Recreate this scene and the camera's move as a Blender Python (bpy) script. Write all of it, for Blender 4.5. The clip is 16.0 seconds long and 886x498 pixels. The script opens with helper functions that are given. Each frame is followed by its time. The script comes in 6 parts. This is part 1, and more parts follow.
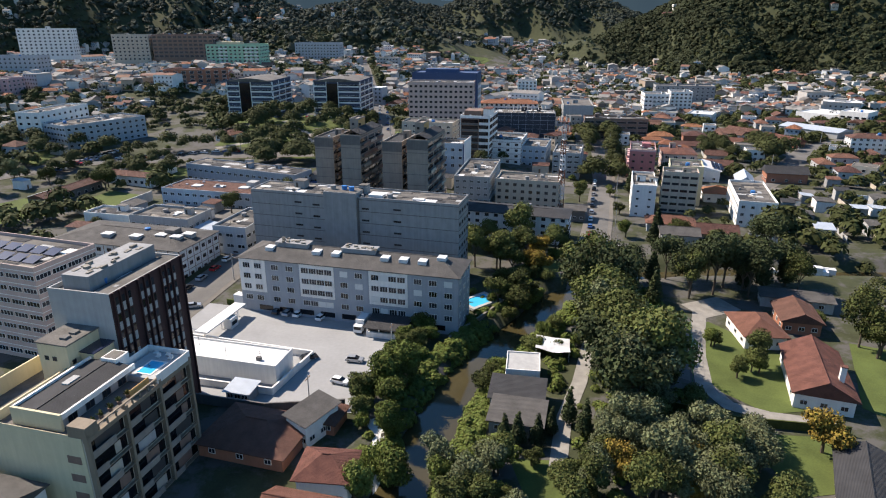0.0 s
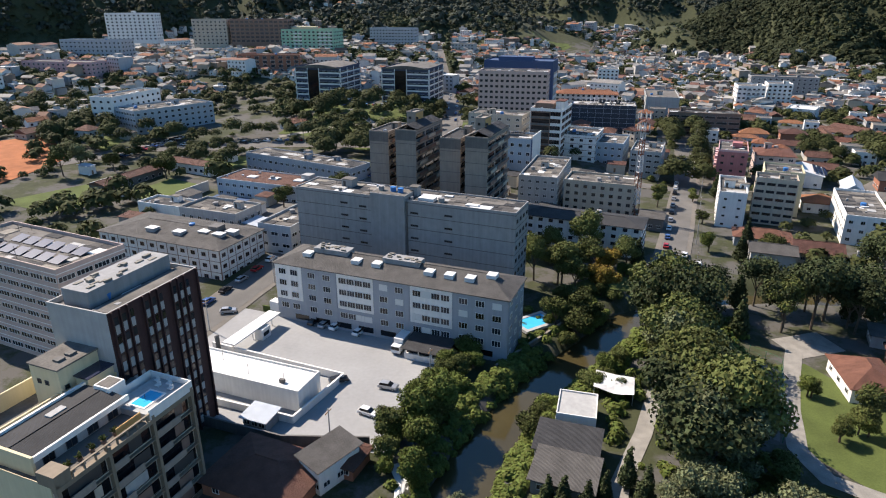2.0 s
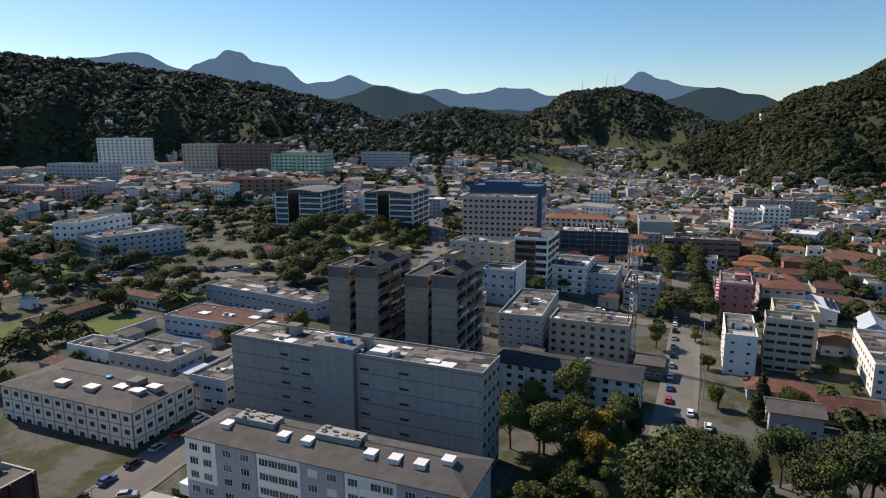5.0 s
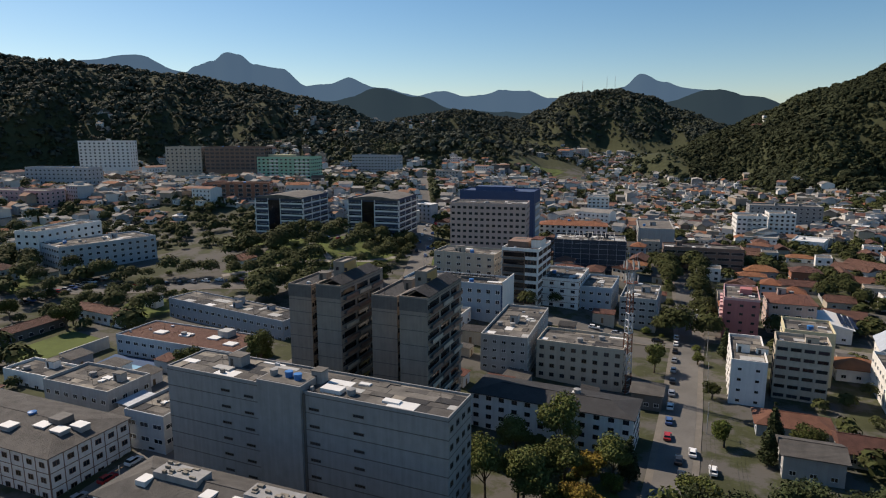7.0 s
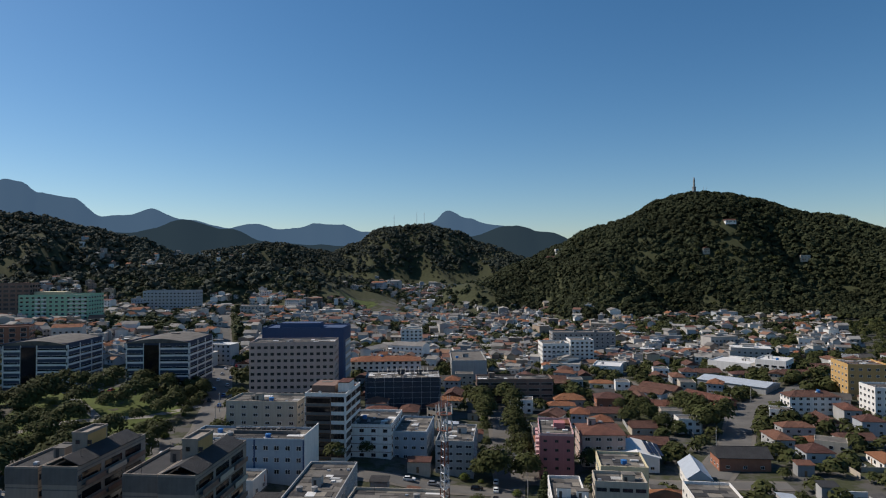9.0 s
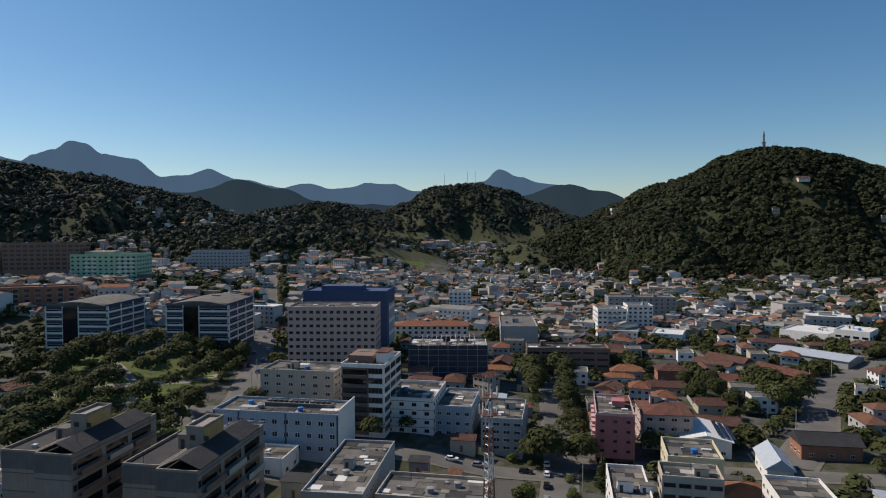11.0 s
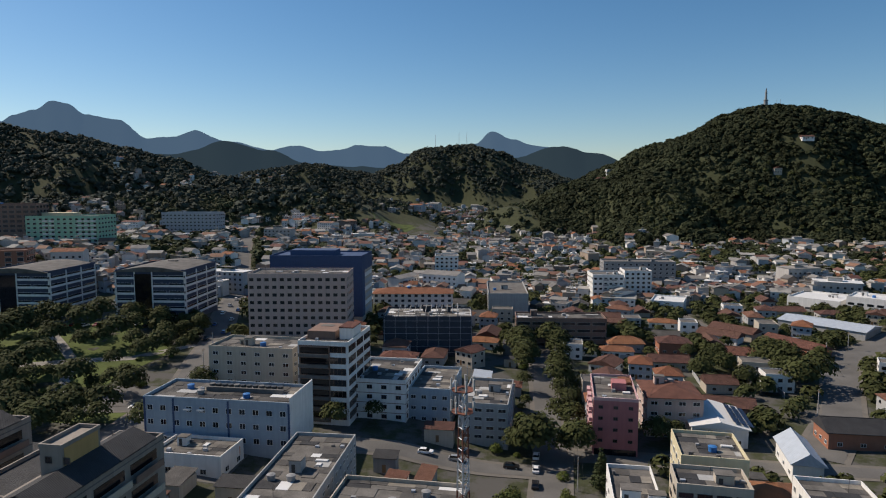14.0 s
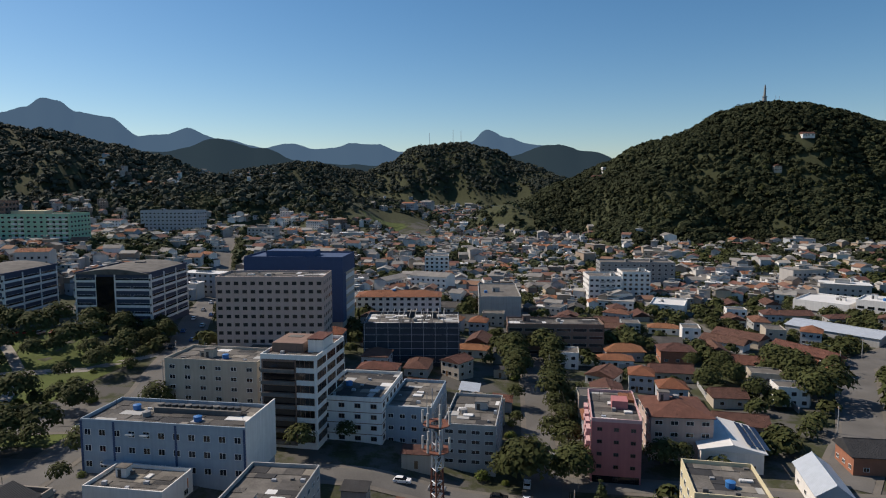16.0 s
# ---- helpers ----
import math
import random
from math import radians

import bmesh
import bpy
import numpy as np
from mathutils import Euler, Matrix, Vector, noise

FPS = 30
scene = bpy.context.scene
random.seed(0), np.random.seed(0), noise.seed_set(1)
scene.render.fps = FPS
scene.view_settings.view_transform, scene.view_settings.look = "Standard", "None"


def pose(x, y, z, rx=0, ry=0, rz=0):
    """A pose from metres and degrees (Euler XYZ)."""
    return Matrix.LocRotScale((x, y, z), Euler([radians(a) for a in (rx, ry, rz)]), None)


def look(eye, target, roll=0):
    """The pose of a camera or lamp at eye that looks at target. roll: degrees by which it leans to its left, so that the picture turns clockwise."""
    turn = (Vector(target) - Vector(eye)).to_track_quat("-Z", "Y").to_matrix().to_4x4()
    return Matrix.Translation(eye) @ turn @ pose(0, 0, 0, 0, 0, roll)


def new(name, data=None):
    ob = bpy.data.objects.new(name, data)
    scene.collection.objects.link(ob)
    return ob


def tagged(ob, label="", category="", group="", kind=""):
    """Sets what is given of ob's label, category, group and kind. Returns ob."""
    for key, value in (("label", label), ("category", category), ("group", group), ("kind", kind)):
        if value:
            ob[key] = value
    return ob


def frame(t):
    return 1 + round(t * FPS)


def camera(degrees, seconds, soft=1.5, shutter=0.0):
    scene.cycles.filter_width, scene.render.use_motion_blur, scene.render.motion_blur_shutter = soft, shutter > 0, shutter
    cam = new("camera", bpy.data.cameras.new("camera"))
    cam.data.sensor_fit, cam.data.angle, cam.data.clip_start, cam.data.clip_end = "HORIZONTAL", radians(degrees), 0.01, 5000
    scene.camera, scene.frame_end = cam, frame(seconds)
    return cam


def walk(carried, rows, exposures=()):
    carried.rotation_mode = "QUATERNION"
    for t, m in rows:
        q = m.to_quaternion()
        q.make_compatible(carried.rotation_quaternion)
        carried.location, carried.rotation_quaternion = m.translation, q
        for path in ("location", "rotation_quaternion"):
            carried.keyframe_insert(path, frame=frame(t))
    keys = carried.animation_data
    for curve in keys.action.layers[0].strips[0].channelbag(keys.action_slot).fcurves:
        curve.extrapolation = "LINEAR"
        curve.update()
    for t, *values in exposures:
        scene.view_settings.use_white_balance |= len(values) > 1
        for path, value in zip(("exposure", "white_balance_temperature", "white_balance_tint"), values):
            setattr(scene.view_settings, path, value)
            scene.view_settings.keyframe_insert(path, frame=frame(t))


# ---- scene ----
cam = camera(69.57, 16.0, soft=1.1)
ROWS = [
    (0.0, 0.00, 0.00, 74.99, 0.00, -19.74, -0.01),
    (0.5, 1.10, 4.82, 75.00, 0.53, -19.69, -0.18),
    (1.0, 2.44, 9.66, 75.05, 6.93, -20.90, 0.00),
    (1.5, 3.71, 14.36, 75.13, 6.98, -20.96, -0.03),
    (2.0, 4.88, 18.92, 75.27, 7.02, -20.99, -0.04),
    (2.5, 5.98, 23.39, 75.47, 7.06, -21.02, -0.00),
    (3.0, 7.06, 27.92, 75.74, 7.08, -21.08, 0.04),
    (3.5, 8.18, 32.58, 76.09, 7.13, -20.36, -0.02),
    (4.0, 9.34, 37.20, 76.20, 7.14, -14.63, 0.06),
    (4.2, 9.82, 39.17, 76.18, 7.14, -11.14, 0.06),
    (6.3, 14.94, 61.60, 75.83, 7.11, -10.49, -0.05),
    (6.5, 15.44, 63.67, 75.83, 7.17, -10.52, 0.00),
    (7.0, 16.74, 68.63, 75.94, 7.21, -10.43, -0.03),
    (7.5, 18.03, 73.41, 76.05, 2.82, -3.08, 0.16),
    (8.0, 19.09, 78.17, 76.06, -9.11, 1.16, -0.41),
    (8.5, 20.21, 83.03, 76.17, -9.11, 1.25, -0.34),
    (9.0, 21.43, 87.99, 76.37, -9.09, 1.29, -0.28),
    (9.5, 22.68, 93.07, 76.58, -9.06, 1.27, -0.27),
    (9.7, 23.17, 95.18, 76.63, -6.14, 1.30, -0.08),
    (11.8, 28.28, 118.13, 76.88, -4.37, -4.00, -0.14),
    (12.0, 28.79, 120.25, 76.77, -4.39, -4.04, -0.15),
    (12.5, 30.15, 125.40, 76.20, -4.55, -5.44, -0.17),
    (13.0, 31.43, 130.34, 75.44, -4.88, -5.50, -0.17),
    (13.5, 32.80, 135.20, 74.66, -5.00, -5.53, -0.16),
    (14.0, 34.16, 139.99, 74.00, -5.11, -5.59, -0.14),
    (14.5, 35.48, 144.73, 73.54, -5.23, -5.68, -0.16),
    (15.0, 36.88, 149.49, 73.30, -5.39, -5.69, -0.11),
    (15.5, 38.29, 154.30, 73.15, -5.47, -5.71, -0.11),
    (16.0, 39.67, 159.11, 73.05, -5.55, -5.72, -0.07),
]
walk(cam, [(t, pose(x, y, z, 90 + tilt, 0, turn) @ pose(0, 0, 0, 0, 0, roll)) for t, x, y, z, turn, tilt, roll in ROWS],
     exposures=[(0.0, 0.93, 6620, 12), (3.4, 0.97, 6620, 12), (4.2, 0.72, 6620, 12), (6.3, 0.25, 7050, 12), (7.2, 0.15, 7000, 12), (8.0, -0.05, 6450, 10), (9.7, -0.05, 6450, 10), (11.8, 0.0, 6700, 11), (16.0, 0.07, 6700, 11)])

# ---- world and sun ----
SUN_AZ, SUN_EL = 300.0, 44.0      # compass degrees clockwise from +y, and height
world = bpy.data.worlds.new("world")
scene.world = world
world.use_nodes = True
wn, wl = world.node_tree.nodes, world.node_tree.links
wn.clear()
sky = wn.new("ShaderNodeTexSky")
sky.sky_type, sky.sun_disc = "NISHITA", False
sky.sun_elevation, sky.sun_rotation = radians(SUN_EL), radians(SUN_AZ)
sky.altitude, sky.air_density, sky.dust_density, sky.ozone_density = 800, 1.0, 0.7, 2.8
back = wn.new("ShaderNodeBackground")
back.inputs["Strength"].default_value = 0.095
wout = wn.new("ShaderNodeOutputWorld")
tint = wn.new("ShaderNodeHueSaturation")
tint.inputs["Hue"].default_value, tint.inputs["Saturation"].default_value = 0.496, 1.25
wl.new(sky.outputs[0], tint.inputs["Color"])
wl.new(tint.outputs[0], back.inputs["Color"])
wl.new(back.outputs[0], wout.inputs["Surface"])
sun = bpy.data.lights.new("sun", "SUN")
sun.energy, sun.angle, sun.color = 4.8, radians(0.53), (1.0, 0.895, 0.775)
sdir = Vector((math.sin(radians(SUN_AZ)) * math.cos(radians(SUN_EL)), math.cos(radians(SUN_AZ)) * math.cos(radians(SUN_EL)), math.sin(radians(SUN_EL))))
new("sun", sun).matrix_world = look(tuple(sdir * 300), (0, 0, 0))


# ---- materials ----
def mat(name, colour, rough=0.8, vary=0.25, scale=0.5, fine=6.0, bump=0.0, metal=0.0, island=0.0, obj=0.0, wave=0.0, wave_axis="X", stain=0.0, spec=0.3):
    """A plaster-like procedural surface: two scales of mottling, streaks, ribs and relief."""
    m = bpy.data.materials.new(name)
    m.use_nodes = True
    n, l = m.node_tree.nodes, m.node_tree.links
    b = n["Principled BSDF"]
    b.inputs["Roughness"].default_value, b.inputs["Metallic"].default_value = rough, metal
    b.inputs["Specular IOR Level"].default_value = spec
    tc = n.new("ShaderNodeTexCoord")
    big = n.new("ShaderNodeTexNoise")
    big.inputs["Scale"].default_value, big.inputs["Detail"].default_value = scale, 5
    l.new(tc.outputs["Object"], big.inputs["Vector"])
    small = n.new("ShaderNodeTexNoise")
    small.inputs["Scale"].default_value, small.inputs["Detail"].default_value = fine, 3
    l.new(tc.outputs["Object"], small.inputs["Vector"])

    def math_node(op, a, c):
        k = n.new("ShaderNodeMath")
        k.operation = op
        for i, v in enumerate((a, c)):
            if isinstance(v, (int, float)):
                k.inputs[i].default_value = v
            else:
                l.new(v, k.inputs[i])
        return k.outputs[0]
    v = math_node("ADD", math_node("MULTIPLY", math_node("SUBTRACT", big.outputs["Fac"], 0.5), 2.4 * vary), 1.0)
    v = math_node("ADD", v, math_node("MULTIPLY", math_node("SUBTRACT", small.outputs["Fac"], 0.5), 1.2 * vary))
    if stain:
        mp = n.new("ShaderNodeMapping")
        mp.inputs["Scale"].default_value = (1.3, 1.3, 0.08)
        l.new(tc.outputs["Object"], mp.inputs["Vector"])
        st = n.new("ShaderNodeTexNoise")
        st.inputs["Scale"].default_value, st.inputs["Detail"].default_value = 1.0, 4
        l.new(mp.outputs[0], st.inputs["Vector"])
        v = math_node("MULTIPLY", v, math_node("SUBTRACT", 1.0 + 0.5 * stain, math_node("MULTIPLY", st.outputs["Fac"], stain)))
    if island:
        g = n.new("ShaderNodeNewGeometry")
        v = math_node("ADD", v, math_node("MULTIPLY", math_node("SUBTRACT", g.outputs["Random Per Island"], 0.5), 2 * island))
    if obj:
        o = n.new("ShaderNodeObjectInfo")
        v = math_node("ADD", v, math_node("MULTIPLY", math_node("SUBTRACT", o.outputs["Random"], 0.5), 2 * obj))
    hsv = n.new("ShaderNodeHueSaturation")
    hsv.inputs["Color"].default_value = (*colour, 1)
    l.new(v, hsv.inputs["Value"])
    if island or obj:
        src = n.new("ShaderNodeNewGeometry").outputs["Random Per Island"] if island else n.new("ShaderNodeObjectInfo").outputs["Random"]
        l.new(math_node("ADD", 0.5, math_node("MULTIPLY", math_node("SUBTRACT", src, 0.5), 0.10 * max(island, obj))), hsv.inputs["Hue"])
    l.new(hsv.outputs[0], b.inputs["Base Color"])
    h = None
    if wave:
        w = n.new("ShaderNodeTexWave")
        w.bands_direction = wave_axis
        w.inputs["Scale"].default_value = wave
        l.new(tc.outputs["Object"], w.inputs["Vector"])
        h = w.outputs["Fac"]
    if bump:
        bp = n.new("ShaderNodeBump")
        bp.inputs["Strength"].default_value, bp.inputs["Distance"].default_value = bump, 0.08
        l.new(math_node("ADD", h, small.outputs["Fac"]) if h is not None else small.outputs["Fac"], bp.inputs["Height"])
        l.new(bp.outputs[0], b.inputs["Normal"])
    return m


M = {}
def P(name, colour, **k):
    M[name] = mat(name, colour, **k)


P("white", (0.690, 0.675, 0.645), vary=0.10, stain=0.35, bump=0.1)
P("pale_blue", (0.350, 0.375, 0.400), vary=0.10, stain=0.35, bump=0.1)
P("grey_blue", (0.290, 0.310, 0.340), vary=0.10, stain=0.35, bump=0.1)
P("blue", (0.290, 0.350, 0.405), vary=0.12, stain=0.35, bump=0.1)
P("deep_blue", (0.045, 0.075, 0.150), vary=0.12, stain=0.2)
P("concrete", (0.245, 0.245, 0.245), vary=0.16, stain=0.5, bump=0.2)
P("concrete_pale", (0.343, 0.343, 0.335), vary=0.14, stain=0.4, bump=0.2)
P("concrete_dark", (0.12, 0.115, 0.11), vary=0.25, stain=0.6, bump=0.2)
P("cream", (0.561, 0.493, 0.323), vary=0.08, stain=0.3)
P("beige", (0.420, 0.370, 0.300), vary=0.10, stain=0.4)
P("tan", (0.205, 0.165, 0.120), vary=0.12, stain=0.4)
P("pink_beige", (0.448, 0.344, 0.304), vary=0.10, stain=0.3)
P("pink", (0.380, 0.150, 0.150), vary=0.10, stain=0.35)
P("pink_pale", (0.495, 0.315, 0.315), vary=0.10, stain=0.3)
P("ochre", (0.440, 0.280, 0.112), vary=0.12, stain=0.3)
P("mint", (0.306, 0.493, 0.340), vary=0.08, stain=0.2)
P("brown", (0.20, 0.13, 0.10), vary=0.2, stain=0.4)
P("brick", (0.30, 0.13, 0.08), vary=0.2, stain=0.4, bump=0.3)
P("maroon", (0.045, 0.022, 0.022), vary=0.3, stain=0.4)
P("navy_wall", (0.048, 0.060, 0.096), vary=0.15, stain=0.2)
P("net", (0.035, 0.045, 0.06), vary=0.3, stain=0.3)
P("turquoise", (0.10, 0.40, 0.34), vary=0.1)
P("glass", (0.018, 0.022, 0.028), rough=0.12, vary=0.4, scale=0.8, obj=0.6, spec=0.5)
# near-black: tinted glass, and flat sheets painted as shade in openings
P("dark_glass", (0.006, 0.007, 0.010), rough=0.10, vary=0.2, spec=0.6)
P("frame_white", (0.62, 0.62, 0.60), rough=0.5, vary=0.05)
P("frame_dark", (0.05, 0.05, 0.05), rough=0.5, vary=0.1)
P("roof_grey", (0.080, 0.075, 0.070), vary=0.5, scale=0.35, fine=4, bump=0.5, wave=1.6, rough=0.9)
P("roof_flat", (0.125, 0.116, 0.105), vary=0.6, scale=0.3, fine=2.5, bump=0.3, rough=0.95)
P("roof_dark", (0.036, 0.036, 0.038), vary=0.4, scale=0.4, bump=0.5, wave=1.6, rough=0.85)
P("roof_red", (0.150, 0.068, 0.047), vary=0.45, scale=0.5, fine=5, bump=0.8, wave=2.2, rough=0.9, obj=0.2)
P("roof_brown", (0.112, 0.056, 0.042), vary=0.45, scale=0.5, fine=5, bump=0.8, wave=2.2, rough=0.9, obj=0.15)
P("roof_orange", (0.225, 0.095, 0.050), vary=0.3, scale=0.5, fine=5, bump=0.8, wave=2.2, rough=0.9, obj=0.15)
P("roof_white", (0.600, 0.600, 0.590), vary=0.12, scale=0.3, rough=0.6)
P("metal", (0.45, 0.47, 0.50), rough=0.45, metal=0.4, vary=0.15)
P("metal_roof", (0.38, 0.42, 0.47), rough=0.5, vary=0.15, bump=0.4, wave=1.2)
P("solar", (0.015, 0.02, 0.05), rough=0.2, vary=0.2, spec=0.5)
P("tank_blue", (0.04, 0.16, 0.40), rough=0.5, vary=0.1)
P("asphalt", (0.118, 0.113, 0.106), vary=0.35, scale=0.12, fine=3, rough=0.95, bump=0.2)
P("lot_concrete", (0.270, 0.272, 0.272), vary=0.18, scale=0.10, fine=1.2, rough=0.9, bump=0.1)
P("paving", (0.140, 0.128, 0.112), vary=0.25, scale=0.4, rough=0.95, bump=0.3)
P("path_pale", (0.235, 0.222, 0.198), vary=0.4, scale=0.4, rough=0.95, bump=0.3)
P("paint", (0.75, 0.75, 0.72), vary=0.2, scale=1.0)
P("earth", (0.32, 0.12, 0.05), vary=0.4, scale=0.2, rough=1.0, bump=0.6)
P("grass", (0.072, 0.094, 0.024), vary=0.45, scale=0.15, fine=3, rough=1.0, bump=0.5)
P("water", (0.055, 0.045, 0.02), rough=0.08, vary=0.3, scale=0.1, spec=0.5)
P("pool_water", (0.05, 0.42, 0.68), rough=0.05, vary=0.12, scale=0.5, spec=0.5)
P("bark", (0.09, 0.07, 0.05), vary=0.4, scale=2, bump=0.8)
P("leaf", (0.075, 0.085, 0.026), vary=0.5, scale=0.35, fine=2, island=0.35, obj=0.35, rough=0.7, spec=0.08)
P("leaf_bright", (0.088, 0.108, 0.026), vary=0.4, scale=0.35, fine=2, island=0.35, obj=0.25, rough=0.7, spec=0.08)
P("leaf_grey", (0.11, 0.12, 0.06), vary=0.4, scale=0.35, fine=2, island=0.4, obj=0.25, rough=0.7, spec=0.08)
P("leaf_ochre", (0.17, 0.12, 0.025), vary=0.4, scale=0.35, fine=2, island=0.35, obj=0.25, rough=0.7, spec=0.08)
P("leaf_pine", (0.042, 0.052, 0.022), vary=0.4, scale=0.35, fine=2, island=0.35, obj=0.3, rough=0.7, spec=0.08)
# far woods: distance haze mixed into the leaf colour, paler and greyer
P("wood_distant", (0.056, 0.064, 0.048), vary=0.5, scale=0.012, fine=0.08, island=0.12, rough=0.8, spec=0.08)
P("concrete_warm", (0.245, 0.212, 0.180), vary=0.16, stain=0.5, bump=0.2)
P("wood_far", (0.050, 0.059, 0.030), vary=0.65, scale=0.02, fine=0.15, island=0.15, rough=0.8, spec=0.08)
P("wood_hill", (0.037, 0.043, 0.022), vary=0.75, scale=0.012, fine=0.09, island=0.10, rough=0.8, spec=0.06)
P("town_wall", (0.47, 0.45, 0.425), vary=0.15, scale=0.1, fine=1.0, island=0.42, stain=0.3)
P("town_wall_warm", (0.33, 0.26, 0.20), vary=0.15, scale=0.1, fine=1.0, island=0.4, stain=0.3)
P("leaf_mid", (0.050, 0.056, 0.021), vary=0.5, scale=0.06, fine=0.6, island=0.2, rough=0.75, spec=0.06)
P("town_clay", (0.160, 0.085, 0.062), vary=0.4, scale=0.2, fine=1.5, island=0.35, rough=0.9)
P("town_sheet", (0.205, 0.195, 0.182), vary=0.4, scale=0.2, fine=1.5, island=0.45, rough=0.9)
P("tyre", (0.02, 0.02, 0.02), vary=0.1)
P("car_white", (0.75, 0.75, 0.75), rough=0.25, vary=0.03, spec=0.5)
P("car_silver", (0.42, 0.43, 0.45), rough=0.3, vary=0.03, metal=0.5, spec=0.5)
P("car_black", (0.02, 0.02, 0.022), rough=0.25, vary=0.05, spec=0.5)
P("car_red", (0.35, 0.03, 0.03), rough=0.25, vary=0.05, spec=0.5)
P("car_blue", (0.05, 0.10, 0.25), rough=0.25, vary=0.05, spec=0.5)
P("rust", (0.15, 0.06, 0.04), vary=0.4, scale=2, rough=0.9)
P("timber", (0.18, 0.11, 0.06), vary=0.3, scale=2, bump=0.4)
P("sign_orange", (0.60, 0.16, 0.03), vary=0.3, scale=0.6)
P("sign_green", (0.03, 0.16, 0.07), vary=0.15)
P("stone", (0.20, 0.18, 0.15), vary=0.5, scale=0.5, bump=0.6)


# ---- terrain ----
LAND = [(-30, 130, 0), (2, 143, 0), (57, 207, 0.8), (68, 277, 1), (47, 232, 0.5), (86, 315, -0.5), (184, 334, 1.5), (214, 376, 1.5),
        (-27, 305, 8), (22, 323, 6), (106, 317, -1.5), (33, 384, 7), (92, 412, 2), (-21, 396, 11), (-84, 427, 16), (-205, 588, 32),
        (-130, 690, 31), (168, 562, -1), (50, 1000, 3), (380, 638, 15), (304, 409, 5), (79, 120, -0.5), (-45, 250, 4), (-120, 260, 3),
        (-120, 140, 0), (-230, 380, 10), (-20, 60, 0), (-420, 520, 30), (250, 150, 2), (100, 1700, 14)]
LX, LY, LZ = (np.array(c, float) for c in zip(*LAND))
# ridges of the hills: plan points with their heights, and the half width
RIDGES = [([(335, 1100, 40), (400, 1030, 96), (455, 985, 135), (515, 965, 165), (545, 955, 175), (600, 945, 164), (665, 900, 142), (740, 850, 108), (830, 780, 70)], 300),
          ([(-1100, 1050, 233), (-925, 1235, 204), (-825, 1310, 200), (-700, 1387, 186), (-600, 1433, 170), (-530, 1465, 150), (-440, 1500, 115)], 480),
          ([(-300, 2050, 120), (-175, 2100, 138), (-60, 2130, 115)], 330),
          ([(90, 2110, 130), (171, 2135, 186), (276, 2125, 200), (345, 2115, 182), (448, 2097, 140), (540, 2070, 95)], 330),
          ([(-330, 1050, 60), (-210, 1090, 66), (-105, 1120, 66), (0, 1250, 45)], 260)]
RIVER = [(-12, 40), (-7.5, 88), (0, 114), (7, 130), (15, 143), (25, 157), (34, 172), (60, 188), (100, 192), (240, 180)]


def smooth(a):
    a = np.clip(a, 0, 1)
    return a * a * (3 - 2 * a)


def river_distance(x, y):
    return seg_distance(x, y, RIVER)


def seg_distance(x, y, pts):
    best = np.full(np.shape(x), 1e9)
    for (ax, ay), (bx, by) in zip(pts, pts[1:]):
        ux, uy = bx - ax, by - ay
        s = np.clip(((x - ax) * ux + (y - ay) * uy) / (ux * ux + uy * uy), 0, 1)
        best = np.minimum(best, np.hypot(x - ax - s * ux, y - ay - s * uy))
    return best


def land(x, y):
    """Height of the ground at plan points (arrays or numbers)."""
    x, y = np.asarray(x, float), np.asarray(y, float)
    w = 1.0 / ((x[..., None] - LX) ** 2 + (y[..., None] - LY) ** 2 + 120.0) ** 1.6
    z = (w * LZ).sum(-1) / w.sum(-1)
    gully = 0.55 * np.sin(x / 31 + 1.4 * np.sin(y / 90)) + 0.45 * np.sin(x / 14 + y / 47) + 0.5 * np.sin(y / 52 - x / 77)
    for pts, wide in RIDGES:
        top = np.zeros(x.shape)
        for (ax, ay, az), (bx, by, bz) in zip(pts, pts[1:]):
            ux, uy = bx - ax, by - ay
            s = np.clip(((x - ax) * ux + (y - ay) * uy) / (ux * ux + uy * uy), 0, 1)
            d = np.hypot(x - ax - s * ux, y - ay - s * uy) * (1 + 0.16 * gully)
            top = np.maximum(top, (az + s * (bz - az)) * (0.5 + 0.5 * np.cos(np.pi * np.clip(d / wide, 0, 1))))
        z = np.maximum(z, top)
    z = z - 3.6 * (1 - smooth((river_distance(x, y) - 4.2) / 3.0))
    return z


gx = np.concatenate([np.arange(-3200, -1300, 95), np.arange(-1300, -400, 30), np.arange(-400, -60, 12), np.arange(-60, 110, 2.5), np.arange(110, 420, 12), np.arange(420, 1200, 30), np.arange(1200, 3300, 90)])
gy = np.concatenate([np.arange(-600, 40, 40), np.arange(40, 215, 2.5), np.arange(215, 460, 9), np.arange(460, 1300, 20), np.arange(1300, 4600, 70)])
GX, GY = np.meshgrid(gx, gy)
GZ = land(GX, GY)
GXL, GYL, GZL = gx.tolist(), gy.tolist(), GZ.tolist()


def ground_z(x, y):
    """Height of the ground sheet at one plan point."""
    i = min(max(bisect_right(GXL, x) - 1, 0), len(GXL) - 2)
    j = min(max(bisect_right(GYL, y) - 1, 0), len(GYL) - 2)
    u, v = (x - GXL[i]) / (GXL[i + 1] - GXL[i]), (y - GYL[j]) / (GYL[j + 1] - GYL[j])
    return (GZL[j][i] * (1 - u) + GZL[j][i + 1] * u) * (1 - v) + (GZL[j + 1][i] * (1 - u) + GZL[j + 1][i + 1] * u) * v


